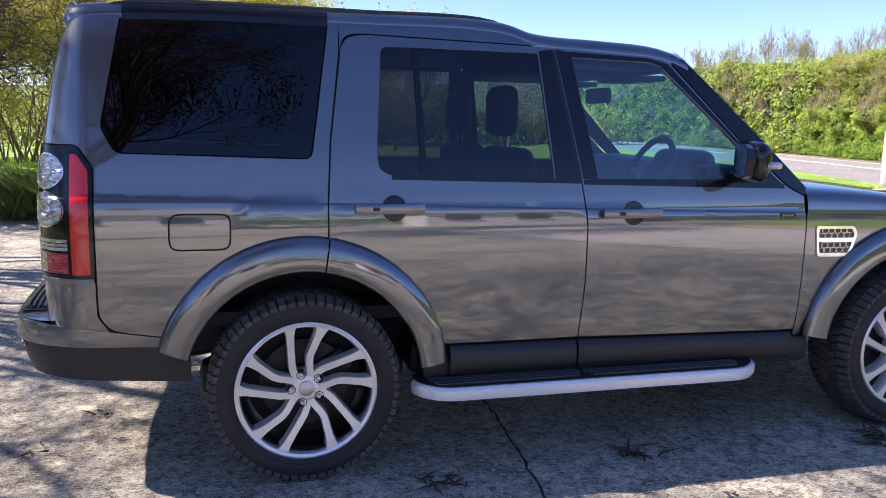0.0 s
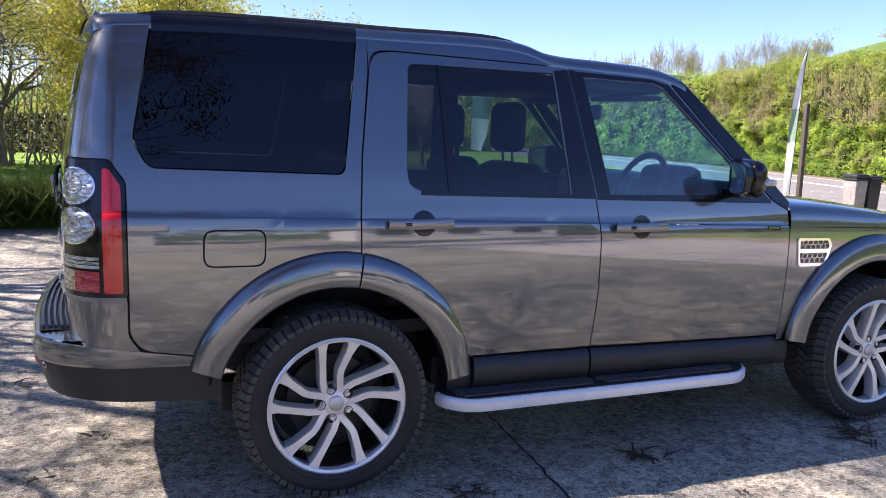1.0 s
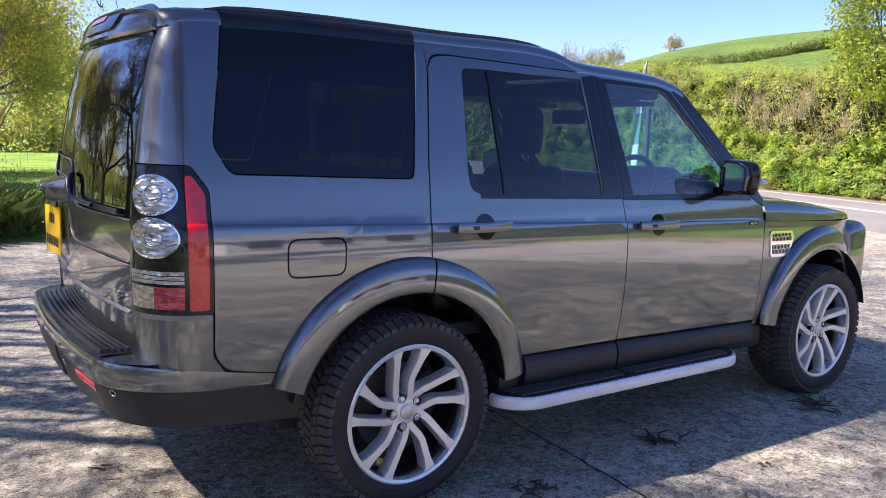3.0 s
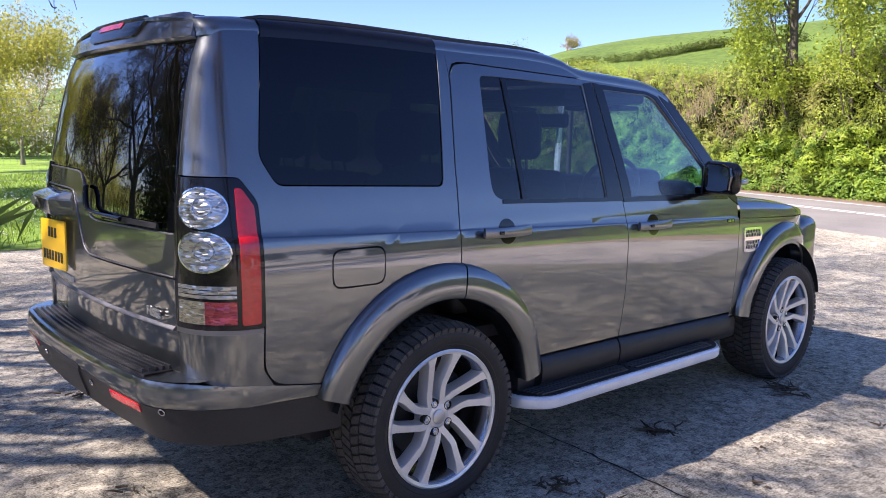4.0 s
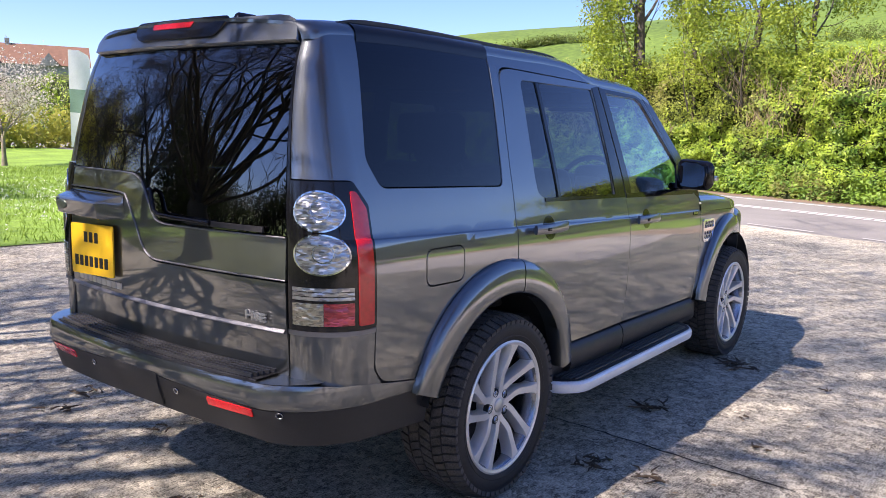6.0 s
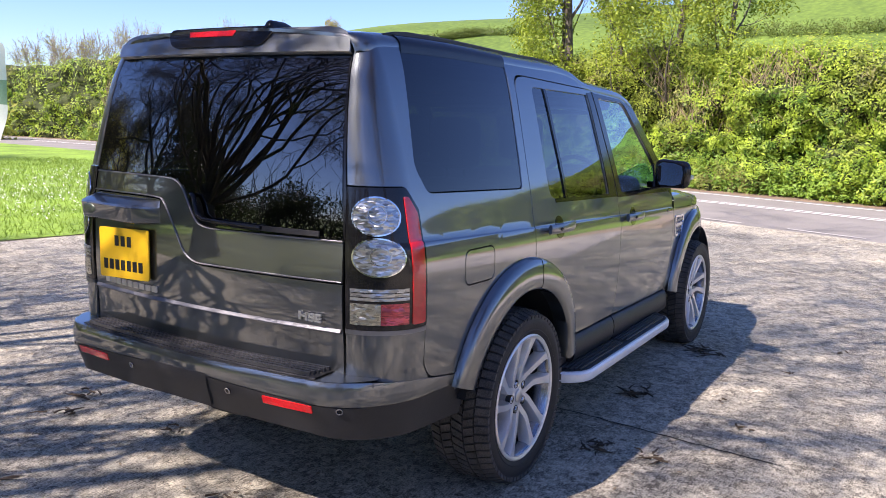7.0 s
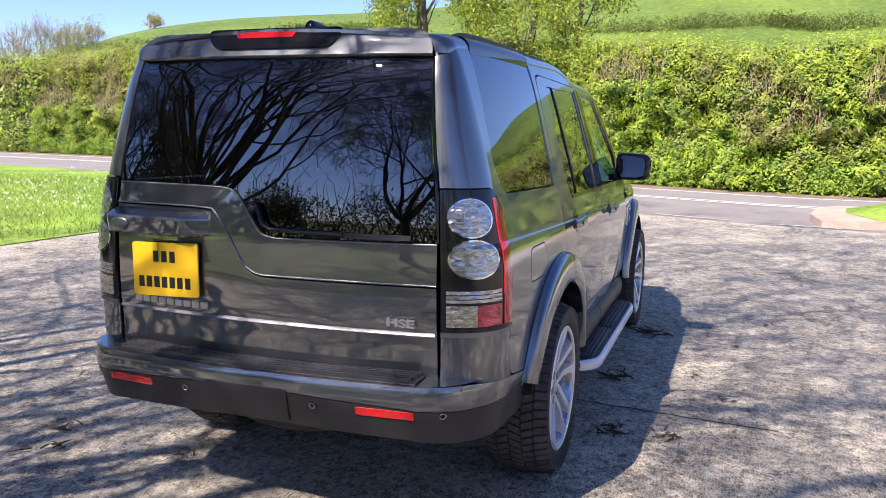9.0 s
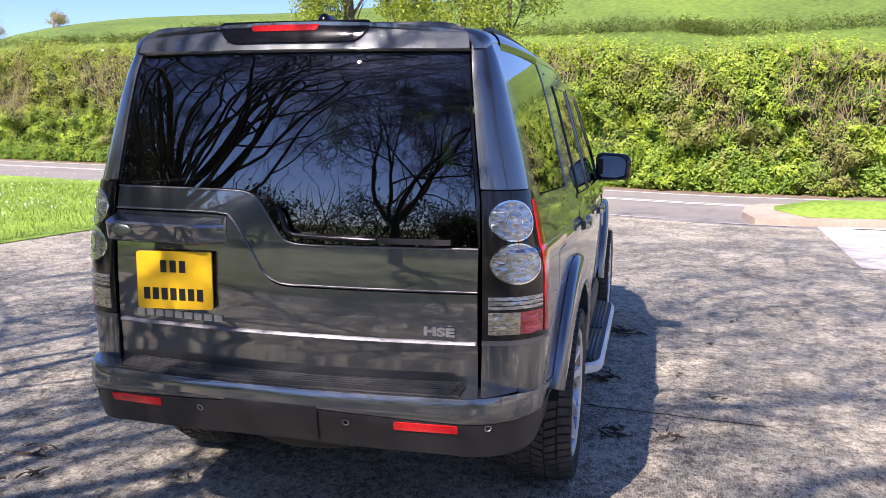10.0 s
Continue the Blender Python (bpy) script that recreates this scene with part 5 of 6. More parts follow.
in_ring = [bm.verts.new((11.9 + (x - 11.9) * 0.55, -6.0 + (y + 6.0) * 0.75, 0.27)) for x, y in turf_edge]
for i in range(len(turf_edge)):
    j = (i + 1) % len(turf_edge)
    bm.faces.new((out_ring[i], out_ring[j], in_ring[j], in_ring[i]))
bm.faces.new(in_ring)
tagged(part("island_grass", bm, TURF), "small domed patch of bright grass inside a kerb", "grass", kind="structure")
PALE_SLAB = material("pale_concrete", (0.62, 0.57, 0.5), 0.85, 0.0, 0.12, 1.5, 60, 0.002, 120)
flat("pale_slab", PALE_SLAB, [(10.38, -3.84), (6.35, -3.56), (3.0, -14.0), (9.3, -14.0), (10.2, -8.0), (10.55, -5.0)], 0.004, "pale newer concrete slab beside the yard", "pavement")
# moss green, darkened in the colour for the shade under the trees
SHADED_MOSS = material("shaded_moss", (0.055, 0.08, 0.022), 0.95, 0.0, 0.5, 1.5, 20, 0.02, 30, tint=(0.10, 0.12, 0.04))
flat("tree_bed", SHADED_MOSS, [(-5.4, -16), (-5.0, -6), (-5.3, -1.5), (-5.0, 2.5), (-4.8, 6.0), (-5.2, 9.1), (-14, 9.7), (-30, 10), (-30, -16)], 0.006, "mossy shaded ground under the trees", "ground")


# ---- plants ----
def tubes(branches, sides=5):
    """Tapered tubes along polylines of (points, radii)."""
    vs, fs = [], []
    for pts, rad in branches:
        n = len(pts)
        sd = sides if rad[0] > 0.03 else 3
        base = len(vs)
        for i in range(n):
            d = (pts[min(i + 1, n - 1)] - pts[max(i - 1, 0)]).normalized()
            s = d.cross(Vector((0.31, 0.17, 0.93)))
            if s.length < 1e-3:
                s = d.cross(Vector((1, 0, 0)))
            s.normalize()
            t = d.cross(s)
            for k in range(sd):
                a = 2 * math.pi * k / sd
                vs.append(tuple(pts[i] + (s * math.cos(a) + t * math.sin(a)) * rad[i]))
        for i in range(n - 1):
            for k in range(sd):
                a, b = base + i * sd + k, base + i * sd + (k + 1) % sd
                fs.append((a, b, b + sd, a + sd))
    return vs, fs


def grow(rnd, p, d, length, r, depth, out, tips, wander=0.35, up=0.05, kids=(2, 4), shrink=0.68, spread=(25, 60), start=0.35, zmin=None, keep=0.62):
    n = max(3, int(4 + 1.4 * length)) if depth > 0 else 2
    pts, rad = [p.copy()], [r]
    q, dd = p.copy(), d.copy()
    for i in range(n):
        dd = (dd + Vector((rnd.uniform(-1, 1), rnd.uniform(-1, 1), rnd.uniform(-1, 1))) * wander / n * 2 + Vector((0, 0, up))).normalized()
        floor_z = None if zmin is None else zmin + 1.3 * min(max((q.x + 3.0) / 3.0, 0.0), 1.0)
        if zmin is not None and q.z < floor_z + 0.6:
            dd = (dd + Vector((0, 0, 0.12))).normalized()
        q = q + dd * (length / n)
        pts.append(q.copy())
        rad.append(r * (1 - 0.55 * (i + 1) / n) if depth > 0 else r * (1 - 0.8 * (i + 1) / n))
    if zmin is not None and q.z < floor_z and depth < 5:
        return
    out.setdefault(depth, []).append((pts, rad))
    if depth <= 0:
        tips.append(q)
        tips.append(pts[len(pts) // 2])
        return
    for _ in range(rnd.randint(*kids) + (1 if depth == 1 else 0)):
        t = rnd.uniform(start, 1.0)
        i = min(int(t * n), n - 1)
        axis = Vector((rnd.uniform(-1, 1), rnd.uniform(-1, 1), rnd.uniform(-1, 1))).cross(dd)
        if axis.length < 1e-3:
            continue
        base_d = (pts[i + 1] - pts[i]).normalized()
        nd = Matrix.Rotation(radians(rnd.uniform(*spread)), 3, axis.normalized()) @ base_d
        grow(rnd, pts[i].lerp(pts[i + 1], 0.5), nd, length * shrink * rnd.uniform(0.75, 1.15), rad[i] * keep, depth - 1, out, tips, wander, up, kids, shrink, spread, start, zmin, keep)
    grow(rnd, pts[-1], dd, length * shrink, rad[-1], depth - 1, out, tips, wander, up, kids, shrink, spread, start, zmin, keep)


def leaves(rng, centres, per, spread, size, up=0.3, face=None, jitter=0.28):
    """Small bent leaves scattered round each centre."""
    c = np.repeat(np.array([tuple(t) for t in centres]), per, axis=0)
    n = len(c)
    c = c + rng.normal(0, spread, (n, 3))
    a = rng.normal(0, 1, (n, 3))
    a /= np.linalg.norm(a, axis=1)[:, None]
    b = np.cross(a, rng.normal(0, 1, (n, 3)) + np.array([0, 0, up]))
    b /= np.linalg.norm(b, axis=1)[:, None] + 1e-9
    nrm = np.cross(a, b)
    if face is not None:
        nrm = rng.normal(0, jitter, (n, 3)) + np.array(face)
        nrm /= np.linalg.norm(nrm, axis=1)[:, None]
        a = np.cross(nrm, a)
        a /= np.linalg.norm(a, axis=1)[:, None] + 1e-9
        b = np.cross(nrm, a)
    s = size * rng.uniform(0.6, 1.3, (n, 1))
    v = np.stack([c - a * s, c + b * s * 0.42 + nrm * s * 0.12, c + a * s, c - b * s * 0.42 + nrm * s * 0.12], axis=1).reshape(-1, 3)
    f = np.arange(4 * n).reshape(-1, 4)
    return v.tolist(), f.tolist()


def tree(name, where, height, r, depth, seed, leaf, per, size, label, bark=BARK, lean=(0, 0, 1), limbs=4, shrink=0.68, spread=(25, 60), up=0.05, trunk=0.35, leaf_spread=0.12, kids=(2, 4), first=None, wander=0.35, zmin=None, thick=0.52, least=0.0, keep=0.62, start=0.35, along=3):
    rnd = random.Random(seed)
    t = tagged(new(name), label, "tree")
    out, tips = {}, []
    p0 = Vector(where)
    d = Vector(lean).normalized()
    h = height * trunk
    n = 6
    pts = [p0 + d * (h * i / n) + Vector((rnd.uniform(-1, 1), rnd.uniform(-1, 1), 0)) * 0.03 * i * r for i in range(n + 1)]
    pts[0] = pts[0] - Vector((0, 0, 0.05))
    rad = [r * (1.35 if i == 0 else 1.08 if i == 1 else 1 - 0.05 * i) for i in range(n + 1)]
    part("trunk", tubes([(pts, rad)], 12), bark, t)
    fine = []
    for i in range(limbs):
        if first:
            dx, dy, dz, ln, thick = first[i]
            nd = Vector((dx, dy, dz)).normalized()
        else:
            a = 2 * math.pi * (i + rnd.uniform(-0.3, 0.3)) / limbs
            nd = (d * rnd.uniform(0.6, 1.2) + Vector((math.cos(a), math.sin(a), 0)) * rnd.uniform(0.5, 1.0)).normalized()
            ln = height * (0.32 if along == 3 else 0.17)
        root = pts[-1 - (i % along)]
        out = {}
        grow(rnd, root, nd, ln, r * thick, depth, out, tips, wander, up, kids, shrink, spread, start, zmin, keep)
        part("limb", tubes([b for k, v in out.items() if k >= 2 for b in v], 7), bark, t)
        fine += [b for k, v in out.items() if k < 2 for b in v]
    tagged(part("twig_mass", tubes([(a, [max(q, least) for q in b]) for a, b in fine], 4), bark, t), kind="stuff")
    if leaf is not None:
        rng = np.random.default_rng(seed)
        tagged(part("crown", leaves(rng, tips, per, leaf_spread, size), leaf, t, smooth=False), kind="stuff")
    return t


# the large old tree that overhangs the yard
limb_ways = []
for az, el, ln, wide in (
        (-54, 26, 6.4, 0.14), (-48, 40, 6.4, 0.17), (-38, 30, 6.6, 0.13), (-27, 40, 5.8, 0.13), (-12, 36, 5.0, 0.12),
        (-44, 34, 6.8, 0.13), (-20, 48, 5.6, 0.13), (-50, 50, 5.4, 0.14), (-30, 58, 5.0, 0.13), (-52, 22, 6.6, 0.11), (-34, 22, 6.8, 0.11), (-42, 46, 6.2, 0.12),
        (-88, 14, 6.6, 0.24), (-98, 24, 6.4, 0.2), (-80, 20, 6.2, 0.22), (-92, 34, 6.0, 0.2), (-74, 44, 6.0, 0.16), (-86, 48, 5.8, 0.15), (-104, 42, 6.2, 0.16), (-78, 34, 6.6, 0.12), (-84, 28, 6.6, 0.12), (-95, 16, 6.6, 0.12), (-110, 32, 6.4, 0.15), (-118, 24, 6.2, 0.14), (-101, 30, 6.6, 0.12)):
    limb_ways.append((math.cos(radians(az)) * math.cos(radians(el)), math.sin(radians(az)) * math.cos(radians(el)), math.sin(radians(el)), ln, wide))
old_tree = tree("bare_tree", (-6.2, 5.4, 0), 12, 0.38, 5, 11, None, 1, 0.03, "large old tree with bare spreading branches and first buds", limbs=len(limb_ways), trunk=0.16, up=0.0, kids=(2, 3), shrink=0.68, spread=(24, 64), wander=1.9, zmin=3.2, first=limb_ways, least=0.0045, keep=0.64, start=0.4)
hang = [Vector(p) for p in ((-5.9, 5.3, 2.6), (-4.4, 4.6, 3.9), (-2.8, 3.8, 4.3), (-1.35, 3.05, 3.6), (-0.6, 2.72, 2.80), (-0.16, 2.44, 2.45))]
rnd = random.Random(17)
twl = [(hang, [0.09, 0.07, 0.045, 0.02, 0.009, 0.003])]
for i in range(26):
    t = rnd.uniform(2.6, 4.8)
    k = int(t)
    p = hang[k].lerp(hang[k + 1], t - k)
    d = (hang[k + 1] - hang[k]).normalized() + Vector((rnd.uniform(-0.8, 0.8), rnd.uniform(-0.8, 0.8), rnd.uniform(-0.5, 0.4)))
    ln = rnd.uniform(0.2, 0.6) * (1.3 if t < 3.6 else 0.8)
    q = p + d.normalized() * ln
    twl.append(([p, p.lerp(q, 0.5) + Vector((rnd.uniform(-1, 1), rnd.uniform(-1, 1), rnd.uniform(-1, 1))) * 0.04, q], [0.006, 0.005, 0.002]))
    for _ in range(4):
        b = p.lerp(q, rnd.uniform(0.3, 1))
        twl.append(([b, b + Vector((rnd.uniform(-1, 1), rnd.uniform(-1, 1), rnd.uniform(-1, 1))) * 0.03, b + Vector((rnd.uniform(-1, 1), rnd.uniform(-1, 1), rnd.uniform(-0.5, 1))) * 0.07], [0.004, 0.006, 0.002]))
part("limb", tubes(twl, 6), BARK, old_tree)
for i, (x, y, h, r) in enumerate(((-10.8, 0.9, 10, 0.18), (-8.4, 12.2, 11, 0.22), (-7.4, 15.2, 7.5, 0.15), (-12.5, -6.0, 8, 0.14))):
    tree("bare_tree", (x, y, 0), h, r, 5 if y > 0 else 4, 12 + i, None, 1, 0.03, "bare spreading tree behind the yard", limbs=5, trunk=0.2, up=0.02, kids=(2, 4), shrink=0.7, spread=(22, 58), leaf_spread=0.1, wander=1.0, least=0.008)
# a copper-leaved tree on the other side of the yard
tree("copper_tree", (-3.6, -11.5, 0), 12.5, 0.24, 4, 5, COPPER_LEAF, 14, 0.056, "copper-leaved tree at the edge of the yard", limbs=5, leaf_spread=0.22, trunk=0.5, up=0.1)
# shrubby trees behind the yard
for i, (x, y, h) in enumerate(((-15.0, -8.0, 4.0), (-17.5, -2.0, 4.2), (-17.5, 9.0, 4.5), (-15.0, 13.5, 4.5))):
    tree("shrub", (x, y, 0), h, 0.14, 4, 50 + i, SHADED_LEAF, 3, 0.08, "dense dark green shrub at the edge of the yard", limbs=4, trunk=0.12, leaf_spread=0.3)
# dense growth that closes the yard behind
wild = tagged(new("wild_hedge"), "dense dark hedge that closes the yard", "hedge")
rng = np.random.default_rng(3)
n = 7000
yy = rng.uniform(-26, 30, n)
cs = np.stack([-17.5 - 0.02 * yy * yy * 0.3 + rng.normal(0, 0.7, n), yy, rng.uniform(0, 1, n) * (3.5 + 0.6 * np.sin(yy * 0.8) + 0.5 * np.sin(yy * 2.1))], 1)
tagged(part("leaf_mass", leaves(rng, cs.tolist(), 4, 0.2, 0.125, 0.5), SHADED_LEAF, wild, smooth=False), kind="stuff")
canes = []
rnd = random.Random(30)
for _ in range(520):
    y = rnd.uniform(-22, 26)
    p = Vector((-16.6 - 0.006 * y * y + rnd.gauss(0, 0.6), y, 0))
    d = Vector((rnd.uniform(-0.3, 0.3), rnd.uniform(-0.6, 0.6), 1)).normalized()
    L = rnd.uniform(2.5, 6.5)
    canes.append(([p, p + d * L * 0.4, p + d * L * 0.75 + Vector((0, rnd.uniform(-0.4, 0.4), 0)), p + d * L + Vector((0, rnd.uniform(-0.9, 0.9), -0.15))], [0.04, 0.03, 0.018, 0.006]))
tagged(part("cane_mass", tubes(canes, 4), BARK, wild), kind="stuff")
tall = tagged(new("ivy_thicket"), "tall dark ivy-grown thicket at the corner of the yard", "shrub")
n = 7000
tt = rng.uniform(0, 1, n)
top = 6.2 + 1.2 * np.sin(tt * 17) + 0.7 * np.sin(tt * 41)
cs = np.stack([-10.5 - 13 * tt + rng.normal(0, 0.6, n), 13.5 + 9 * tt + rng.normal(0, 0.6, n), rng.uniform(0, 1, n) * top], 1)
tagged(part("leaf_mass", leaves(rng, cs.tolist(), 4, 0.25, 0.125, 0.5), SHADED_LEAF, tall, smooth=False), kind="stuff")
side_hedge = tagged(new("garden_hedge"), "dark clipped hedge along the yard's far side", "hedge")
n = 4500
xx = rng.uniform(-30, 40, n)
cs = np.stack([xx, -27 + rng.normal(0, 0.5, n), rng.uniform(0, 1, n) * (3.4 + 0.9 * np.sin(xx * 0.45) + 0.5 * np.sin(xx * 1.3))], 1)
tagged(part("leaf_mass", leaves(rng, cs.tolist(), 4, 0.2, 0.15, 0.5), SHADED_LEAF, side_hedge, smooth=False), kind="stuff")
# orchard trees beyond the lawn
tree("orchard_tree", (-3.9, 21.5, 0), 6.5, 0.16, 4, 21, GOLD_LEAF, 12, 0.050, "old fruit tree in yellow-green spring leaf", PALE_BARK, limbs=5, trunk=0.22, leaf_spread=0.2)
tree("orchard_tree", (-0.4, 17.0, 0), 5.6, 0.15, 4, 22, GOLD_LEAF, 12, 0.048, "old fruit tree in yellow-green spring leaf", PALE_BARK, limbs=5, trunk=0.25, leaf_spread=0.2)
tree("orchard_tree", (-7.5, 19.0, 0), 6.5, 0.17, 4, 23, GOLD_LEAF, 11, 0.048, "old fruit tree in yellow-green spring leaf", PALE_BARK, limbs=5, trunk=0.2, leaf_spread=0.22)
tree("blossom_tree", (9.8, 25.0, 0), 4.2, 0.08, 3, 24, BLOSSOM, 5, 0.05, "young fruit tree covered in pale blossom", PALE_BARK, limbs=5, trunk=0.25, leaf_spread=0.17)
tree("blossom_tree", (4.0, 26.0, 0), 3.6, 0.08, 3, 25, GOLD_LEAF, 9, 0.055, "young fruit tree coming into leaf", PALE_BARK, limbs=5, trunk=0.25, leaf_spread=0.17)
tree("orchard_tree", (10.5, 44.0, 0.1), 7.5, 0.16, 4, 26, GOLD_LEAF, 4, 0.09, "half-bare tree behind the orchard", PALE_BARK, limbs=5, trunk=0.25, leaf_spread=0.25)
tree("orchard_tree", (5.5, 41.0, 0.1), 7.0, 0.16, 4, 27, GOLD_LEAF, 5, 0.09, "half-bare tree behind the orchard", PALE_BARK, limbs=5, trunk=0.25, leaf_spread=0.25)
tree("blossom_tree", (6.6, 31.0, 0), 4.0, 0.08, 3, 28, BLOSSOM, 4, 0.045, "young fruit tree with pale blossom", PALE_BARK, limbs=5, trunk=0.25, leaf_spread=0.17)
for i, (x, y, h, r, lean, label) in enumerate((
        (22.2, 8.2, 11, 0.14, (-0.02, 0.05, 1), "ivy-clad roadside tree with thin spring leaf"),
        (21.0, 4.9, 11, 0.12, (0.03, -0.10, 1), "leaning roadside tree in fresh green leaf"),
        (21.3, 6.2, 9, 0.08, (0, 0.04, 1), "slender roadside tree in fresh green leaf"),
        (21.5, 3.4, 9, 0.09, (0, -0.06, 1), "slender roadside tree in fresh green leaf"),
        (22.6, 8.8, 9, 0.08, (0, 0.0, 1), "slender roadside tree in fresh green leaf"))):
    tree("roadside_tree", (x, y, 0.3), h, r, 3, 31 + i, SPRING_LEAF, 17, 0.058, label, BARK, limbs=10, trunk=0.85, leaf_spread=0.17, lean=lean, up=0.12, kids=(2, 3), thick=0.4, along=6)


# roadside hedge
def hedge_top(y):
    return 3.4 + 0.2 * math.sin(y * 0.35) + 0.1 * math.sin(y * 1.3 + 1) + 0.006 * max(0, min(y, 40)) + 0.03 * max(0, min(y - 3, 26))


hedge = tagged(new("hedge"), "tall overgrown hedge on a bank along the road", "hedge")
rise = [0.0, 0.3, 1.0, 2.0, 2.9, 3.5, 3.75]
setback = [0.15, 0.0, 0.12, 0.35, 0.5, 0.65, 1.1]


def lumps(y, s):
    """How far the hedge bulges towards the road."""
    return (1 - 0.2 * max(0.0, s - 1.5)) * (0.6 * noise.noise((y * 0.8, s * 1.0, 7.0)) + 0.62 * noise.noise((y * 1.9, s * 2.5, 1.0)) + 0.22 * noise.noise((y * 5.0, s * 5.5, 4.0)))


def hedge_face(y, s):
    return hedge_x(y) + 0.35 + float(np.interp(s, rise, setback)) - lumps(y, s)


# inner sheet behind the leaves; its dark colour paints shade into the gaps
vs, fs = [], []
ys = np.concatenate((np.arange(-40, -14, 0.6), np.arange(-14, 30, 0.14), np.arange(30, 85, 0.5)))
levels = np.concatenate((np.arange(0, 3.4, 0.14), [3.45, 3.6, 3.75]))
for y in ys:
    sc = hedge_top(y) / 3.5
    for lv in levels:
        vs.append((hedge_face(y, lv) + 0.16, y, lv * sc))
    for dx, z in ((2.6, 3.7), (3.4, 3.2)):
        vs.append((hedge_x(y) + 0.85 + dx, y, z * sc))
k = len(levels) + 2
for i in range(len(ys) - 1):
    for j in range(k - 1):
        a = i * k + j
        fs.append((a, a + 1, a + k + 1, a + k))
tagged(part("shade_core", (vs, fs), HEDGE_SHADE, hedge), kind="stuff")
rng = np.random.default_rng(7)


def leafless(y, s):
    """Where the hedge is bare twig: one dead shrub, and stretches higher up."""
    return ((y + 5.4) / 1.3) ** 2 + ((s - 2.3) / 0.9) ** 2 < 1 or (1.5 < s < 3.4 and noise.noise((y * 0.45, s * 0.6, 12.0)) > (0.04 if y > 4 else 0.14))


def hedge_scatter(n, y0, y1, z0=0.0, z1=1.12, out=0.07):
    """Places and facings for leaves over the hedge's face and top."""
    pts, ways = [], []
    for yy, tt in zip(rng.uniform(y0, y1, n), rng.uniform(z0, z1, n)):
        sc = hedge_top(yy) / 3.5
        s = min(tt, 1.0) * 3.75
        if leafless(yy, s) and rng.uniform() < 0.6:
            continue
        e = 0.05
        dy, ds = (lumps(yy + e, s) - lumps(yy - e, s)) / (2 * e), (lumps(yy, s + e) - lumps(yy, s - e)) / (2 * e)
        if tt <= 1:
            pts.append((hedge_face(yy, s) - abs(rng.normal(0, out)), yy, s * sc))
            ways.append((-1.0, 0.25 - 0.8 * dy, 0.75 - 0.8 * ds))
        else:
            pts.append((hedge_x(yy) + 0.35 + rng.uniform(0.8, 3.0), yy, 3.75 * sc + rng.uniform(-0.1, 0.3)))
            ways.append((-0.4, 0.2, 1.0))
    return pts, np.array(ways)


def hedge_leaves(n, y0, y1, z0, z1, per, spread, size):
    pts, ways = hedge_scatter(n, y0, y1, z0, z1)
    return leaves(rng, pts, per, spread, size, 0.8, np.repeat(ways / np.linalg.norm(ways, axis=1)[:, None] + rng.normal(0, 0.22, (len(ways), 3)), per, axis=0), 0.12)


tagged(part("leaf_mass", hedge_leaves(15500, -9, 30, 0.0, 0.47, 6, 0.055, 0.052), HEDGE_MIX, hedge, smooth=False), kind="stuff")
tagged(part("green_leaves", hedge_leaves(6200, -9, 4.5, 0.42, 1.12, 6, 0.055, 0.050), HEDGE_MIX, hedge, smooth=False), kind="stuff")
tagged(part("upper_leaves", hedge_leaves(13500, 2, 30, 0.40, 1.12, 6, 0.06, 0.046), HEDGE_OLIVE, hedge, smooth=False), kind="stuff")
tagged(part("far_leaves", hedge_leaves(9000, 30, 80, 0.0, 1.03, 3, 0.1, 0.11), HEDGE_MIX, hedge, smooth=False), kind="stuff")
tagged(part("top_leaves", hedge_leaves(9000, -14, 40, 0.75, 1.12, 3, 0.12, 0.055), SPRING_LEAF, hedge, smooth=False), kind="stuff")
n = 16000
yb = rng.uniform(-14, 42, n)
cs = [(hedge_x(y) + 0.55 - abs(rng.normal(0, 0.28)), y, abs(rng.normal(0, 0.42)) + 0.05) for y in yb]
tagged(part("bank_mass", leaves(rng, cs, 3, 0.07, 0.048, 0.8, (-0.5, 0.2, 0.7)), BANK_LEAF, hedge, smooth=False), kind="stuff")
sticks = []
rnd = random.Random(8)
for _ in range(12000):
    yy, lv = rnd.uniform(-9, 40), rnd.uniform(0.9, 3.7)
    if not leafless(yy, lv) and rnd.random() > 0.06:
        continue
    p = Vector((hedge_face(yy, lv) + rnd.uniform(-0.05, 0.12), yy, lv * hedge_top(yy) / 3.5))
    d = Vector((rnd.uniform(-0.35, 0.1), rnd.uniform(-0.4, 0.4), rnd.uniform(0.2, 1))).normalized()
    L = rnd.uniform(0.2, 0.6)
    sticks.append(([p, p + d * L * 0.5 + Vector((0, 0, 0.02)), p + d * L], [0.012, 0.009, 0.004]))
tagged(part("twig_mass", tubes(sticks, 3), TWIG, hedge), kind="stuff")


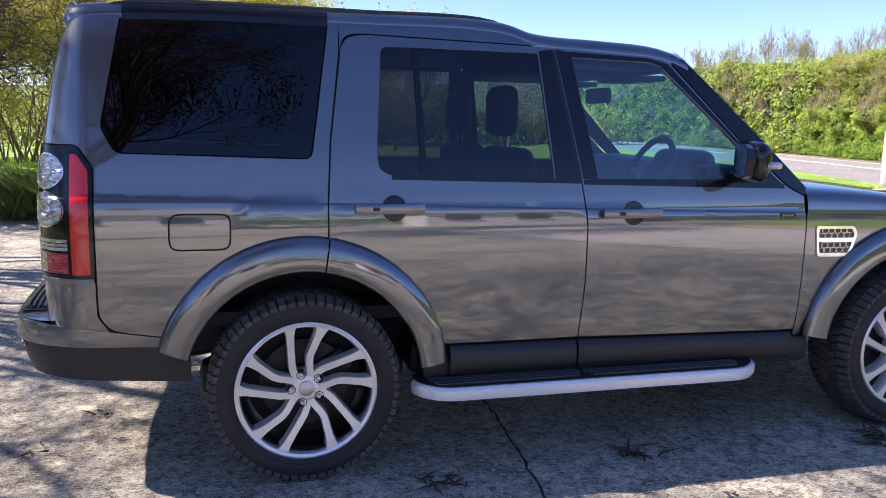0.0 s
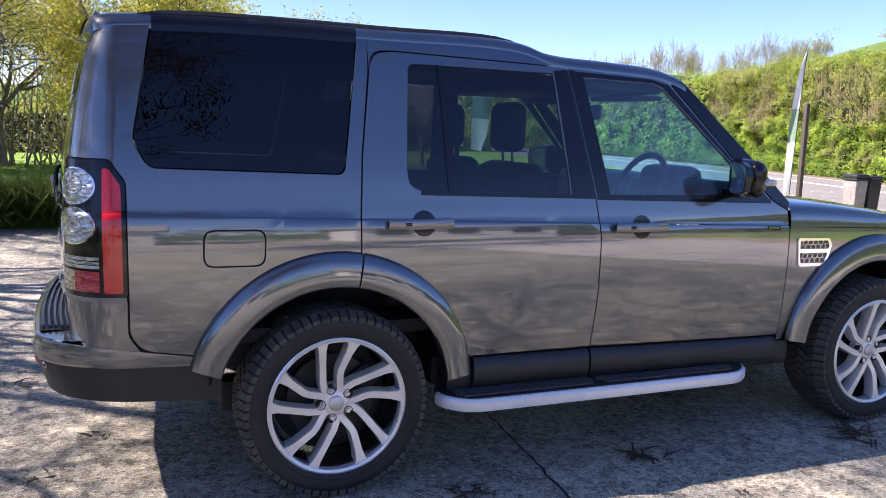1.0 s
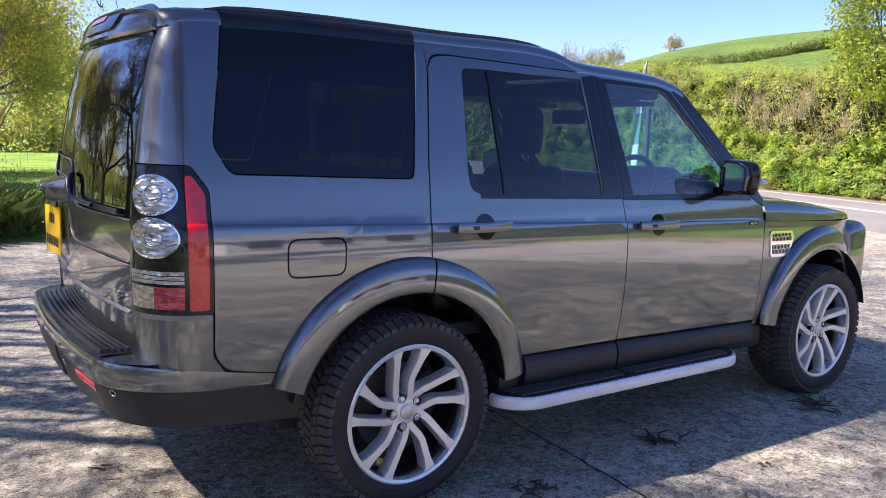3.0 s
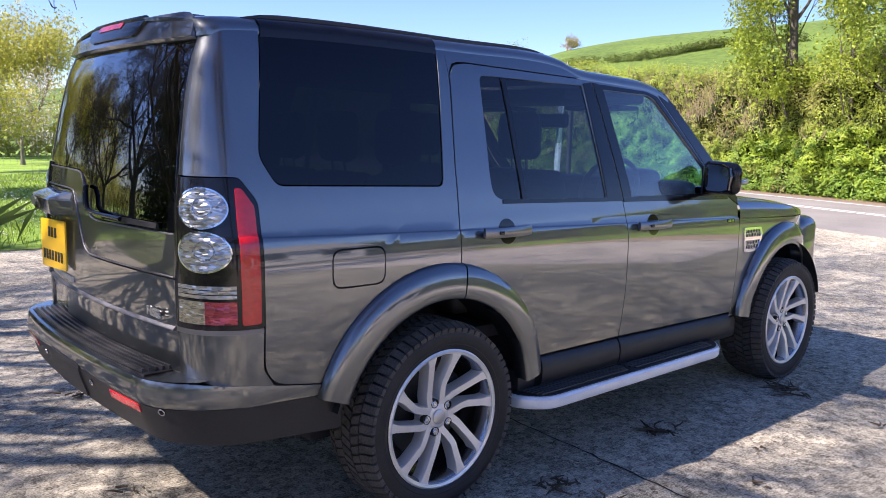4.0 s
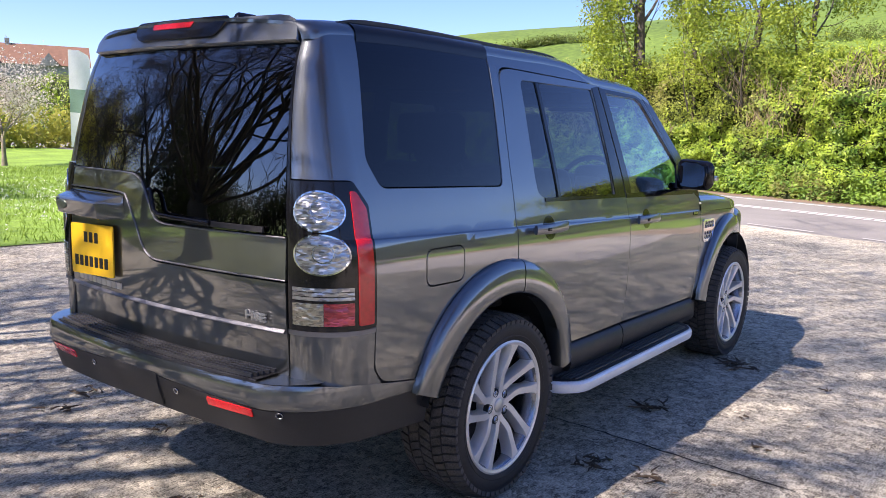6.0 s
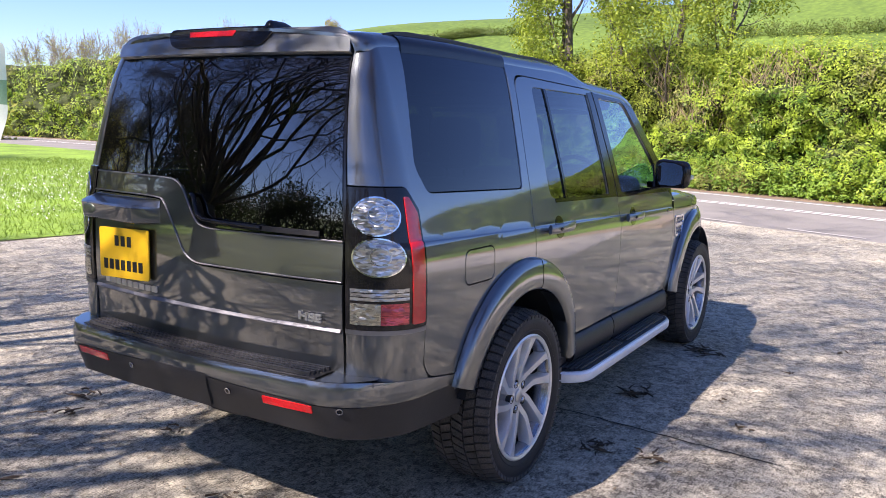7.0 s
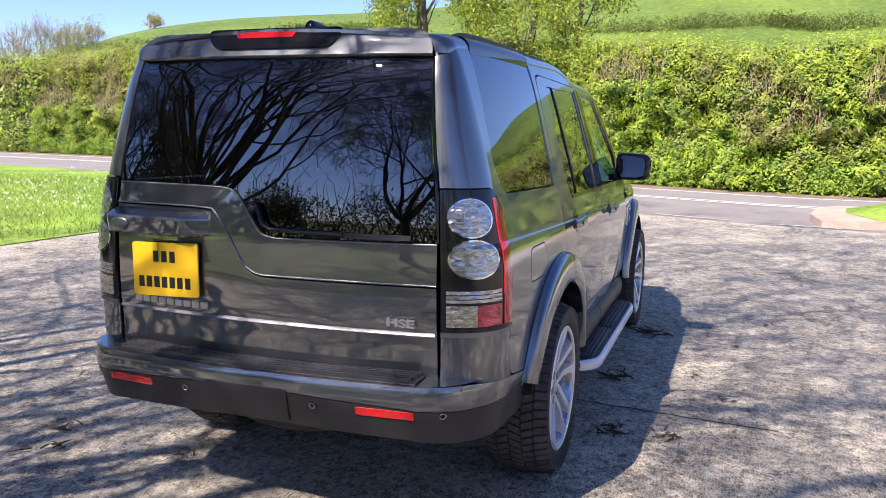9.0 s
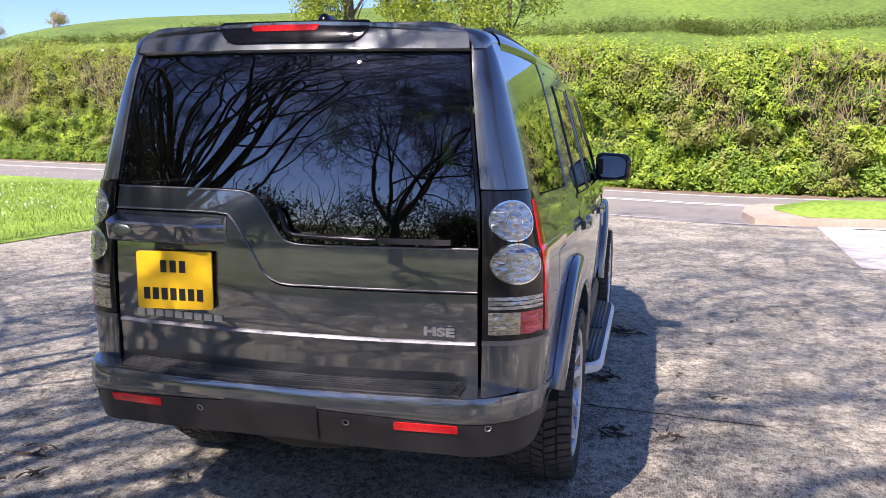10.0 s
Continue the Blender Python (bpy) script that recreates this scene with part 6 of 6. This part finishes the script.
def far_hedge(pts, height, width, seed, n, leaf=FIELD_HEDGE):
    """A field hedge far off along points of bearing and elevation."""
    h = tagged(new("field_hedge"), "dark hedge line across the hillside", "hedge")
    rngf = np.random.default_rng(seed)
    line = []
    for az, el in pts:
        lo, hi = 40.0, 203.0
        for _ in range(30):
            r = (lo + hi) / 2
            x, y = r * math.cos(radians(az)), r * math.sin(radians(az))
            if math.degrees(math.atan2(hill(x, y) - 1.5, r)) < el:
                lo = r
            else:
                hi = r
        line.append((x, y))
    cs = []
    seg = len(line) - 1
    for _ in range(n):
        t = rngf.uniform(0, seg)
        i = min(int(t), seg - 1)
        f = t - i
        x = line[i][0] * (1 - f) + line[i + 1][0] * f + rngf.normal(0, width)
        y = line[i][1] * (1 - f) + line[i + 1][1] * f + rngf.normal(0, width)
        cs.append((x, y, hill(x, y) + rngf.uniform(0, height) * rngf.uniform(0.5, 1)))
    tagged(part("leaf_mass", leaves(rngf, cs, 12, 0.35, 0.17, 0.8), leaf, h, smooth=False), kind="stuff")
    return h


far_hedge([(47, 4.3), (40.4, 4.8), (34.7, 5.35), (31.3, 5.95), (29, 6.3), (24, 6.5)], 1.8, 0.5, 41, 1500)
far_hedge([(12, 6.4), (5.6, 6.4), (-2, 6.6), (-5, 6.2), (-13.5, 6.4), (-22, 6.6)], 2.6, 1.0, 42, 1800)
far_hedge([(54, 2.2), (50, 3.2), (44, 4.7)], 3.2, 1.6, 43, 900, GOLD_LEAF)
far_hedge([(59, 1.7), (55, 2.5), (51.5, 3.1), (48.5, 4.0), (45.5, 4.7), (43.5, 4.9)], 6.6, 2.4, 44, 1900, SPRING_LEAF)

# hedge behind the orchard
back_hedge = tagged(new("orchard_hedge"), "low leafy hedge behind the orchard", "hedge")
n = 5200
t = rng.uniform(0, 1, n)
cs = np.stack([-22 + 46 * t, 36 + 8 * t + rng.normal(0, 0.5, n), rng.uniform(0, 2.5, n) * rng.uniform(0.6, 1, n)], 1)
tagged(part("leaf_mass", leaves(rng, cs.tolist(), 3, 0.18, 0.17, 0.8), GOLD_LEAF, back_hedge, smooth=False), kind="stuff")
thicket = tagged(new("blossom_thicket"), "tangled thicket with pale blossom behind the fence", "shrub")
n = 5200
t = rng.uniform(0, 1, n)
high = 4.4 + 0.8 * np.sin(t * 19) + 0.5 * np.sin(t * 47)
cs = np.stack([-16 + 17 * t, 22.8 + rng.normal(0, 0.7, n), 0.2 + (high - 0.2) * rng.uniform(0, 1, n)], 1)
canes = []
rnd = random.Random(29)
for _ in range(240):
    x, y = rnd.uniform(-15, 0.8), 22.4 + rnd.gauss(0, 0.5)
    d = Vector((rnd.uniform(-0.5, 0.5), rnd.uniform(-0.3, 0.2), 1)).normalized()
    L = rnd.uniform(2.0, 4.6)
    p = Vector((x, y, 0))
    canes.append(([p, p + d * L * 0.5 + Vector((rnd.uniform(-0.2, 0.2), 0, 0)), p + d * L + Vector((rnd.uniform(-0.5, 0.5), 0, -0.1))], [0.03, 0.02, 0.006]))
tagged(part("cane_mass", tubes(canes, 4), PALE_BARK, thicket), kind="stuff")
tagged(part("leaf_mass", leaves(rng, cs.tolist(), 4, 0.2, 0.055, 0.8), GOLD_LEAF, thicket, smooth=False), kind="stuff")
tagged(part("blossom_mass", leaves(rng, cs[::4].tolist(), 5, 0.2, 0.06, 0.8), BLOSSOM, thicket, smooth=False), kind="stuff")

# grass blades
def blades(n, region, h, w, mat, name, label, thing=None, lean=0.4):
    xs, yy = region(n)
    m = len(xs)
    a = rng.uniform(0, 2 * np.pi, m)
    hh = h * rng.uniform(0.5, 1.4, m)
    dx, dy = np.cos(a) * w, np.sin(a) * w
    lx, ly = rng.normal(0, lean, m) * hh, rng.normal(0, lean, m) * hh
    z0 = np.zeros(m) + 0.01
    v = np.stack([np.stack([xs - dx, yy - dy, z0], 1), np.stack([xs + dx, yy + dy, z0], 1), np.stack([xs + lx * 0.4 + dx * 0.5, yy + ly * 0.4 + dy * 0.5, hh * 0.6], 1), np.stack([xs + lx, yy + ly, hh], 1)], 1).reshape(-1, 3)
    f = np.arange(4 * m).reshape(-1, 4)
    return tagged(part(name, (v.tolist(), f.tolist()), mat, thing, smooth=False), label, "grass", kind="stuff")


def lawn_region(n):
    x = rng.uniform(-8, 14, n)
    y = rng.uniform(6.4, 24, n) 
    ex, ey = zip(*lawn_edge)
    keep = y > np.interp(x, ex, ey) + 0.02
    return x[keep], y[keep]


blades(72000, lawn_region, 0.075, 0.006, BLADE, "grass", "short lawn grass")
blades(11000, lambda n: (rng.normal(-1.75, 0.7, n), 7.75 + np.abs(rng.normal(0, 0.4, n))), 0.48, 0.0036, REED, "long_grass", "clump of long unmown grass at the lawn's edge", lean=0.5)
DAISY = material("daisy", (0.8, 0.8, 0.75), 0.8, 0.0, 0.05)
dx = rng.normal(5, 5, 2600)
dy = 12 + rng.normal(0, 3.2, 2600) + 0.15 * dx
keep = dy > 8.4
cs = np.stack([dx[keep], dy[keep], np.full(keep.sum(), 0.085)], 1)
tagged(part("daisies", leaves(rng, cs.tolist(), 2, 0.02, 0.022, 3.0), DAISY, smooth=False), "white daisies scattered in the lawn", "flower", kind="stuff")

# debris on the concrete: twigs and dead grass tufts
def litter(where, r, n, seed):
    rnd = random.Random(seed)
    br = []
    for _ in range(n):
        a = rnd.uniform(0, 6.283)
        p = Vector((where[0] + rnd.gauss(0, r * 0.35), where[1] + rnd.gauss(0, r * 0.35), 0.008 + rnd.uniform(0, 0.012)))
        L = rnd.uniform(0.3, 1.0) * r
        q = p + Vector((math.cos(a) * L, math.sin(a) * L, rnd.uniform(-0.002, 0.012)))
        br.append(([p, p.lerp(q, 0.5) + Vector((rnd.uniform(-1, 1), rnd.uniform(-1, 1), 0.2)) * 0.012, q], [0.006, 0.005, 0.002]))
    return tagged(part("twig_litter", tubes(br, 4), LITTER), "small heap of dry twigs on the concrete", "twigs", "litter on the yard")


for i, (x, y, r, n) in enumerate(((1.43, -0.97, 0.12, 22), (2.64, -1.07, 0.16, 26), (0.50, -1.10, 0.10, 16), (0.55, -1.36, 0.08, 10), (-0.45, 1.54, 0.14, 8), (-0.72, 1.38, 0.12, 7), (1.23, -1.6, 0.06, 4), (-0.54, 0.75, 0.06, 5), (-0.9, 0.0, 0.08, 4), (1.60, -1.43, 0.05, 3), (3.2, -1.9, 0.06, 4), (2.4, -1.68, 0.07, 4), (-1.1, -0.4, 0.07, 4), (-1.35, 0.9, 0.1, 6))):
    litter((x, y), r, n, 60 + i)

# dead leaves and catkins blown over the yard
n = 900
lx = rng.uniform(-3.2, 6.5, n)
ly = rng.uniform(-3.6, 3.2, n)
cs = np.stack([lx, ly, np.full(n, 0.010)], 1)
tagged(part("leaf_litter", leaves(rng, cs.tolist(), 2, 0.0, 0.013, 0.3, (0, 0, 3.0)), TWIG, smooth=False), "dead leaves and catkins scattered over the concrete", "leaf litter", kind="stuff")
# fence of posts and wire round the orchard
fence = tagged(new("fence"), "wire stock fence on thin posts round the orchard", "fence")
fpts = [(-9.0, 17.2), (-6.5, 17.6), (-4.0, 18.0), (-1.5, 18.4), (1.0, 18.7), (3.6, 19.0), (6.4, 19.5), (7.4, 21.8), (8.6, 24.2)]
for x, y in fpts:
    bm = bmesh.new()
    sweep(bm, [(x, y, -0.02), (x, y, 2.35)], ring_section(0.045, 7))
    part("post", bm, DARK_WOOD, fence)
wires = []
for z in np.arange(0.15, 2.2, 0.2):
    wires.append(([Vector((x, y, z)) for x, y in fpts], [0.004] * len(fpts)))
for (x0, y0), (x1, y1) in zip(fpts, fpts[1:]):
    for k in range(16):
        t = k / 16
        p = Vector((x0 + (x1 - x0) * t, y0 + (y1 - y0) * t, 0.15))
        wires.append(([p, p + Vector((0, 0, 2.0))], [0.003, 0.003]))
tagged(part("wire_mesh", tubes(wires, 3), WIRE, fence), kind="stuff")


# hen house behind the orchard
coop = tagged(new("hen_house"), "low dark timber hen house with a wire mesh front", "shed")
bm = bmesh.new()
box(bm, -5.2, -0.6, 31.2, 32.8, 0.0, 1.45, 0.02)
part("wall", bm, TRIM, coop)
bm = bmesh.new()
box(bm, -5.4, -0.4, 31.0, 33.0, 1.45, 1.53, 0.01)
part("roof", bm, WOOD, coop)
for x in (-5.2, -4.05, -2.9, -1.75, -0.6):
    bm = bmesh.new()
    box(bm, x - 0.04, x + 0.04, 31.10, 31.19, 0, 1.44)
    part("post", bm, WOOD, coop, smooth=False)
net = [([Vector((x, 31.14, 0.1)), Vector((x, 31.14, 1.42))], [0.008, 0.008]) for x in np.arange(-5.0, -0.6, 0.18)]
net += [([Vector((-5.2, 31.14, z)), Vector((-0.6, 31.14, z))], [0.008, 0.008]) for z in np.arange(0.15, 1.4, 0.18)]
tagged(part("wire_mesh", tubes(net, 3), WIRE, coop), kind="stuff")


# buildings
def house(where, rz, w, d, h, roof_h, wall, roofm, label, nwin=3, gables=0):
    hs = tagged(new("house"), label, "house")
    bm = bmesh.new()
    box(bm, -w / 2, w / 2, -d / 2, d / 2, 0, h)
    part("wall", bm, wall, hs, smooth=False)
    bm = bmesh.new()
    o = 0.35
    v = [bm.verts.new(p) for p in ((-w / 2 - o, -d / 2 - o, h - 0.1), (w / 2 + o, -d / 2 - o, h - 0.1), (w / 2 + o, d / 2 + o, h - 0.1), (-w / 2 - o, d / 2 + o, h - 0.1), (-w / 2 - o, 0, h + roof_h), (w / 2 + o, 0, h + roof_h))]
    for f in ((0, 1, 5, 4), (2, 3, 4, 5), (0, 4, 3), (1, 2, 5), (0, 3, 2, 1)):
        bm.faces.new([v[i] for i in f])
    roofp = part("roof", bm, roofm, hs, smooth=False)
    bm = bmesh.new()
    box(bm, -w * 0.1, -w * 0.1 + 0.7, -0.35, 0.35, h + roof_h - 0.6, h + roof_h + 0.8)
    part("chimney", bm, STONE_WALL, roofp, smooth=False)
    for i in range(nwin):
        x = -w / 2 + w * (i + 0.5) / nwin
        bm = bmesh.new()
        box(bm, x - 0.6, x + 0.6, -d / 2 - 0.04, -d / 2 + 0.1, 0.9, 2.1)
        wn = part("window", bm, GLOSS_BLACK, hs, smooth=False)
        bm = bmesh.new()
        box(bm, x - 0.7, x + 0.7, -d / 2 - 0.1, -d / 2 - 0.02, 0.8, 0.9)
        part("sill", bm, RENDER_WALL, wn, smooth=False)
    for i in range(gables):
        x = -w / 2 + w * (i + 0.7) / (gables + 0.4)
        bm = bmesh.new()
        a = [bm.verts.new(p) for p in ((x - 1.5, -d / 2 - 0.6, h - 0.2), (x + 1.5, -d / 2 - 0.6, h - 0.2), (x, -d / 2 - 0.6, h + 1.9))]
        b = [bm.verts.new(p) for p in ((x - 1.5, 0, h - 0.2), (x + 1.5, 0, h - 0.2), (x, 0, h + 1.9))]
        bm.faces.new(a)
        bm.faces.new((a[0], a[2], b[2], b[0]))
        bm.faces.new((a[1], b[1], b[2], a[2]))
        part("gable", bm, STONE_WALL, hs, smooth=False)
    hs.matrix_basis = pose(*where, 0, 0, rz)
    return hs


def polar(az, r, dz=0.0):
    x, y = r * math.cos(radians(az)), r * math.sin(radians(az))
    return (x, y, hill(x, y) + dz)


house(polar(65.0, 150, -0.3), -26, 20.5, 8, 4.5, 3.4, STONE_WALL, ROOF_TILE, "distant stone house under a brown clay-tiled roof", 4, 2)
house(polar(70.0, 150, -0.3), -20, 11, 6, 2.6, 1.2, STONE_WALL, STONE_WALL, "distant low grey farm shed", 2)

# buildings across the yard, mirrored in the paint
house((-6, -24, 0), 180, 9, 6, 2.7, 2.2, RENDER_WALL, STONE_WALL, "white rendered house across the yard", 3)
house((9, -25, 0), 180, 8, 6, 2.5, 2.0, RENDER_WALL, STONE_WALL, "white rendered house across the yard", 3)

# trees along the skyline
for i, (az, r, h) in enumerate(((46.5, 150, 12), (48.2, 140, 11.5), (50, 130, 11), (51.5, 135, 12), (53, 130, 13), (44.8, 160, 9), (43.4, 165, 7), (55, 120, 10.5), (56.6, 118, 11), (58.5, 110, 10))):
    tree("skyline_tree", polar(az, r, -0.3), h, 0.16, 3, 80 + i, GOLD_LEAF, 1, 0.11, "thin half-bare tree on the skyline", PALE_BARK, limbs=5, trunk=0.3, leaf_spread=0.35, up=0.12, spread=(15, 45), least=0.02)
tree("skyline_tree", polar(39.9, 203, -0.8), 5.6, 0.2, 3, 90, GOLD_LEAF, 2, 0.11, "half-bare wind-bent tree on the hill's brow", TWIG, limbs=7, trunk=0.14, lean=(0.5, -0.62, 1), spread=(18, 55), least=0.025, shrink=0.72)

# feather flag, post and bins at the mouth of the yard
def feather_flag(x, y, z0, z1, lean, way, widths, label):
    """A flag on a thin pole; way points across the cloth, widths run from its foot to its tip."""
    f = tagged(new("feather_flag"), label, "flag", "flags by the road")
    wx, wy = way
    bm = bmesh.new()
    sweep(bm, [(x, y, 0), (x - wx * lean * 0.4, y - wy * lean * 0.4, z1 * 0.5), (x - wx * lean * 0.8, y - wy * lean * 0.8, z1 * 0.88), (x - wx * lean * 1.05, y - wy * lean * 1.05, z1)], ring_section(0.008, 6))
    part("pole", bm, DARK_METAL, f)
    width = table([0, 0.25, 0.45, 0.8, 0.97, 1.0], widths)
    for name, mat, t0, t1 in (("cloth", FLAGCLOTH, 0.0, 0.36), ("stripe", STRIPE, 0.36, 0.60), ("cloth", FLAGCLOTH, 0.60, 1.0)):
        bm = bmesh.new()
        prev = None
        for t in np.linspace(t0, t1, 9):
            cx, cy, wd = x - wx * lean * t, y - wy * lean * t, width(t)
            row = []
            for s in (0.0, 0.25, 0.5, 0.75, 1.0):
                wave = 0.035 * math.sin(5 * t + 4 * s) * s
                row.append(bm.verts.new((cx + wx * s * wd - wy * wave, cy + wy * s * wd + wx * wave, z0 + (z1 - z0) * t - 0.06 * s * (1 - t))))
            row += [bm.verts.new((v.co.x - wy * 0.005, v.co.y + wx * 0.005, v.co.z)) for v in reversed(row)]
            if prev:
                for j in range(10):
                    bm.faces.new((prev[j], prev[(j + 1) % 10], row[(j + 1) % 10], row[j]))
            prev = row
        part(name, bm, mat, f)
    return f


feather_flag(10.56, 7.50, 0.5, 2.98, 0.09, (-0.71, 0.70), [0.095, 0.12, 0.13, 0.10, 0.035, 0.008], "tall white feather flag on a thin pole by the road")
feather_flag(10.53, 22.07, 0.72, 3.7, 0.0, (0.87, -0.5), [0.35, 0.58, 0.6, 0.6, 0.5, 0.3], "broad white feather flag with a green stripe by the road")
bm = bmesh.new()
box(bm, 10.57, 10.65, 7.265, 7.345, 0, 2.07, 0.012)
tagged(part("wooden_post", bm, DARK_WOOD), "tall dark weathered wooden post by the road", "post")


def bin_at(x, y, mat, label, h):
    b = tagged(new("bin"), label, "bin", "bins by the road")
    bm = bmesh.new()
    box(bm, x - 0.16, x + 0.16, y - 0.16, y + 0.16, 0, h - 0.12, 0.03)
    for v in bm.verts:
        k = 0.82 + 0.18 * min(1, v.co.z / (h - 0.12))
        v.co.x, v.co.y = x + (v.co.x - x) * k, y + (v.co.y - y) * k
    body = part("body", bm, mat, b)
    bm = bmesh.new()
    box(bm, x - 0.18, x + 0.18, y - 0.18, y + 0.18, h - 0.12, h - 0.08, 0.015)
    part("rim", bm, PLASTIC, body)
    bm = bmesh.new()
    box(bm, x - 0.17, x + 0.17, y - 0.17, y + 0.17, h - 0.08, h, 0.03)
    part("lid", bm, PLASTIC, b)


bin_at(12.46, 7.74, STONE_WALL, "grey plastic bin with a dark lid by the road", 0.8)
bin_at(12.80, 7.72, PLASTIC, "black plastic bin with a closed lid by the road", 0.77)
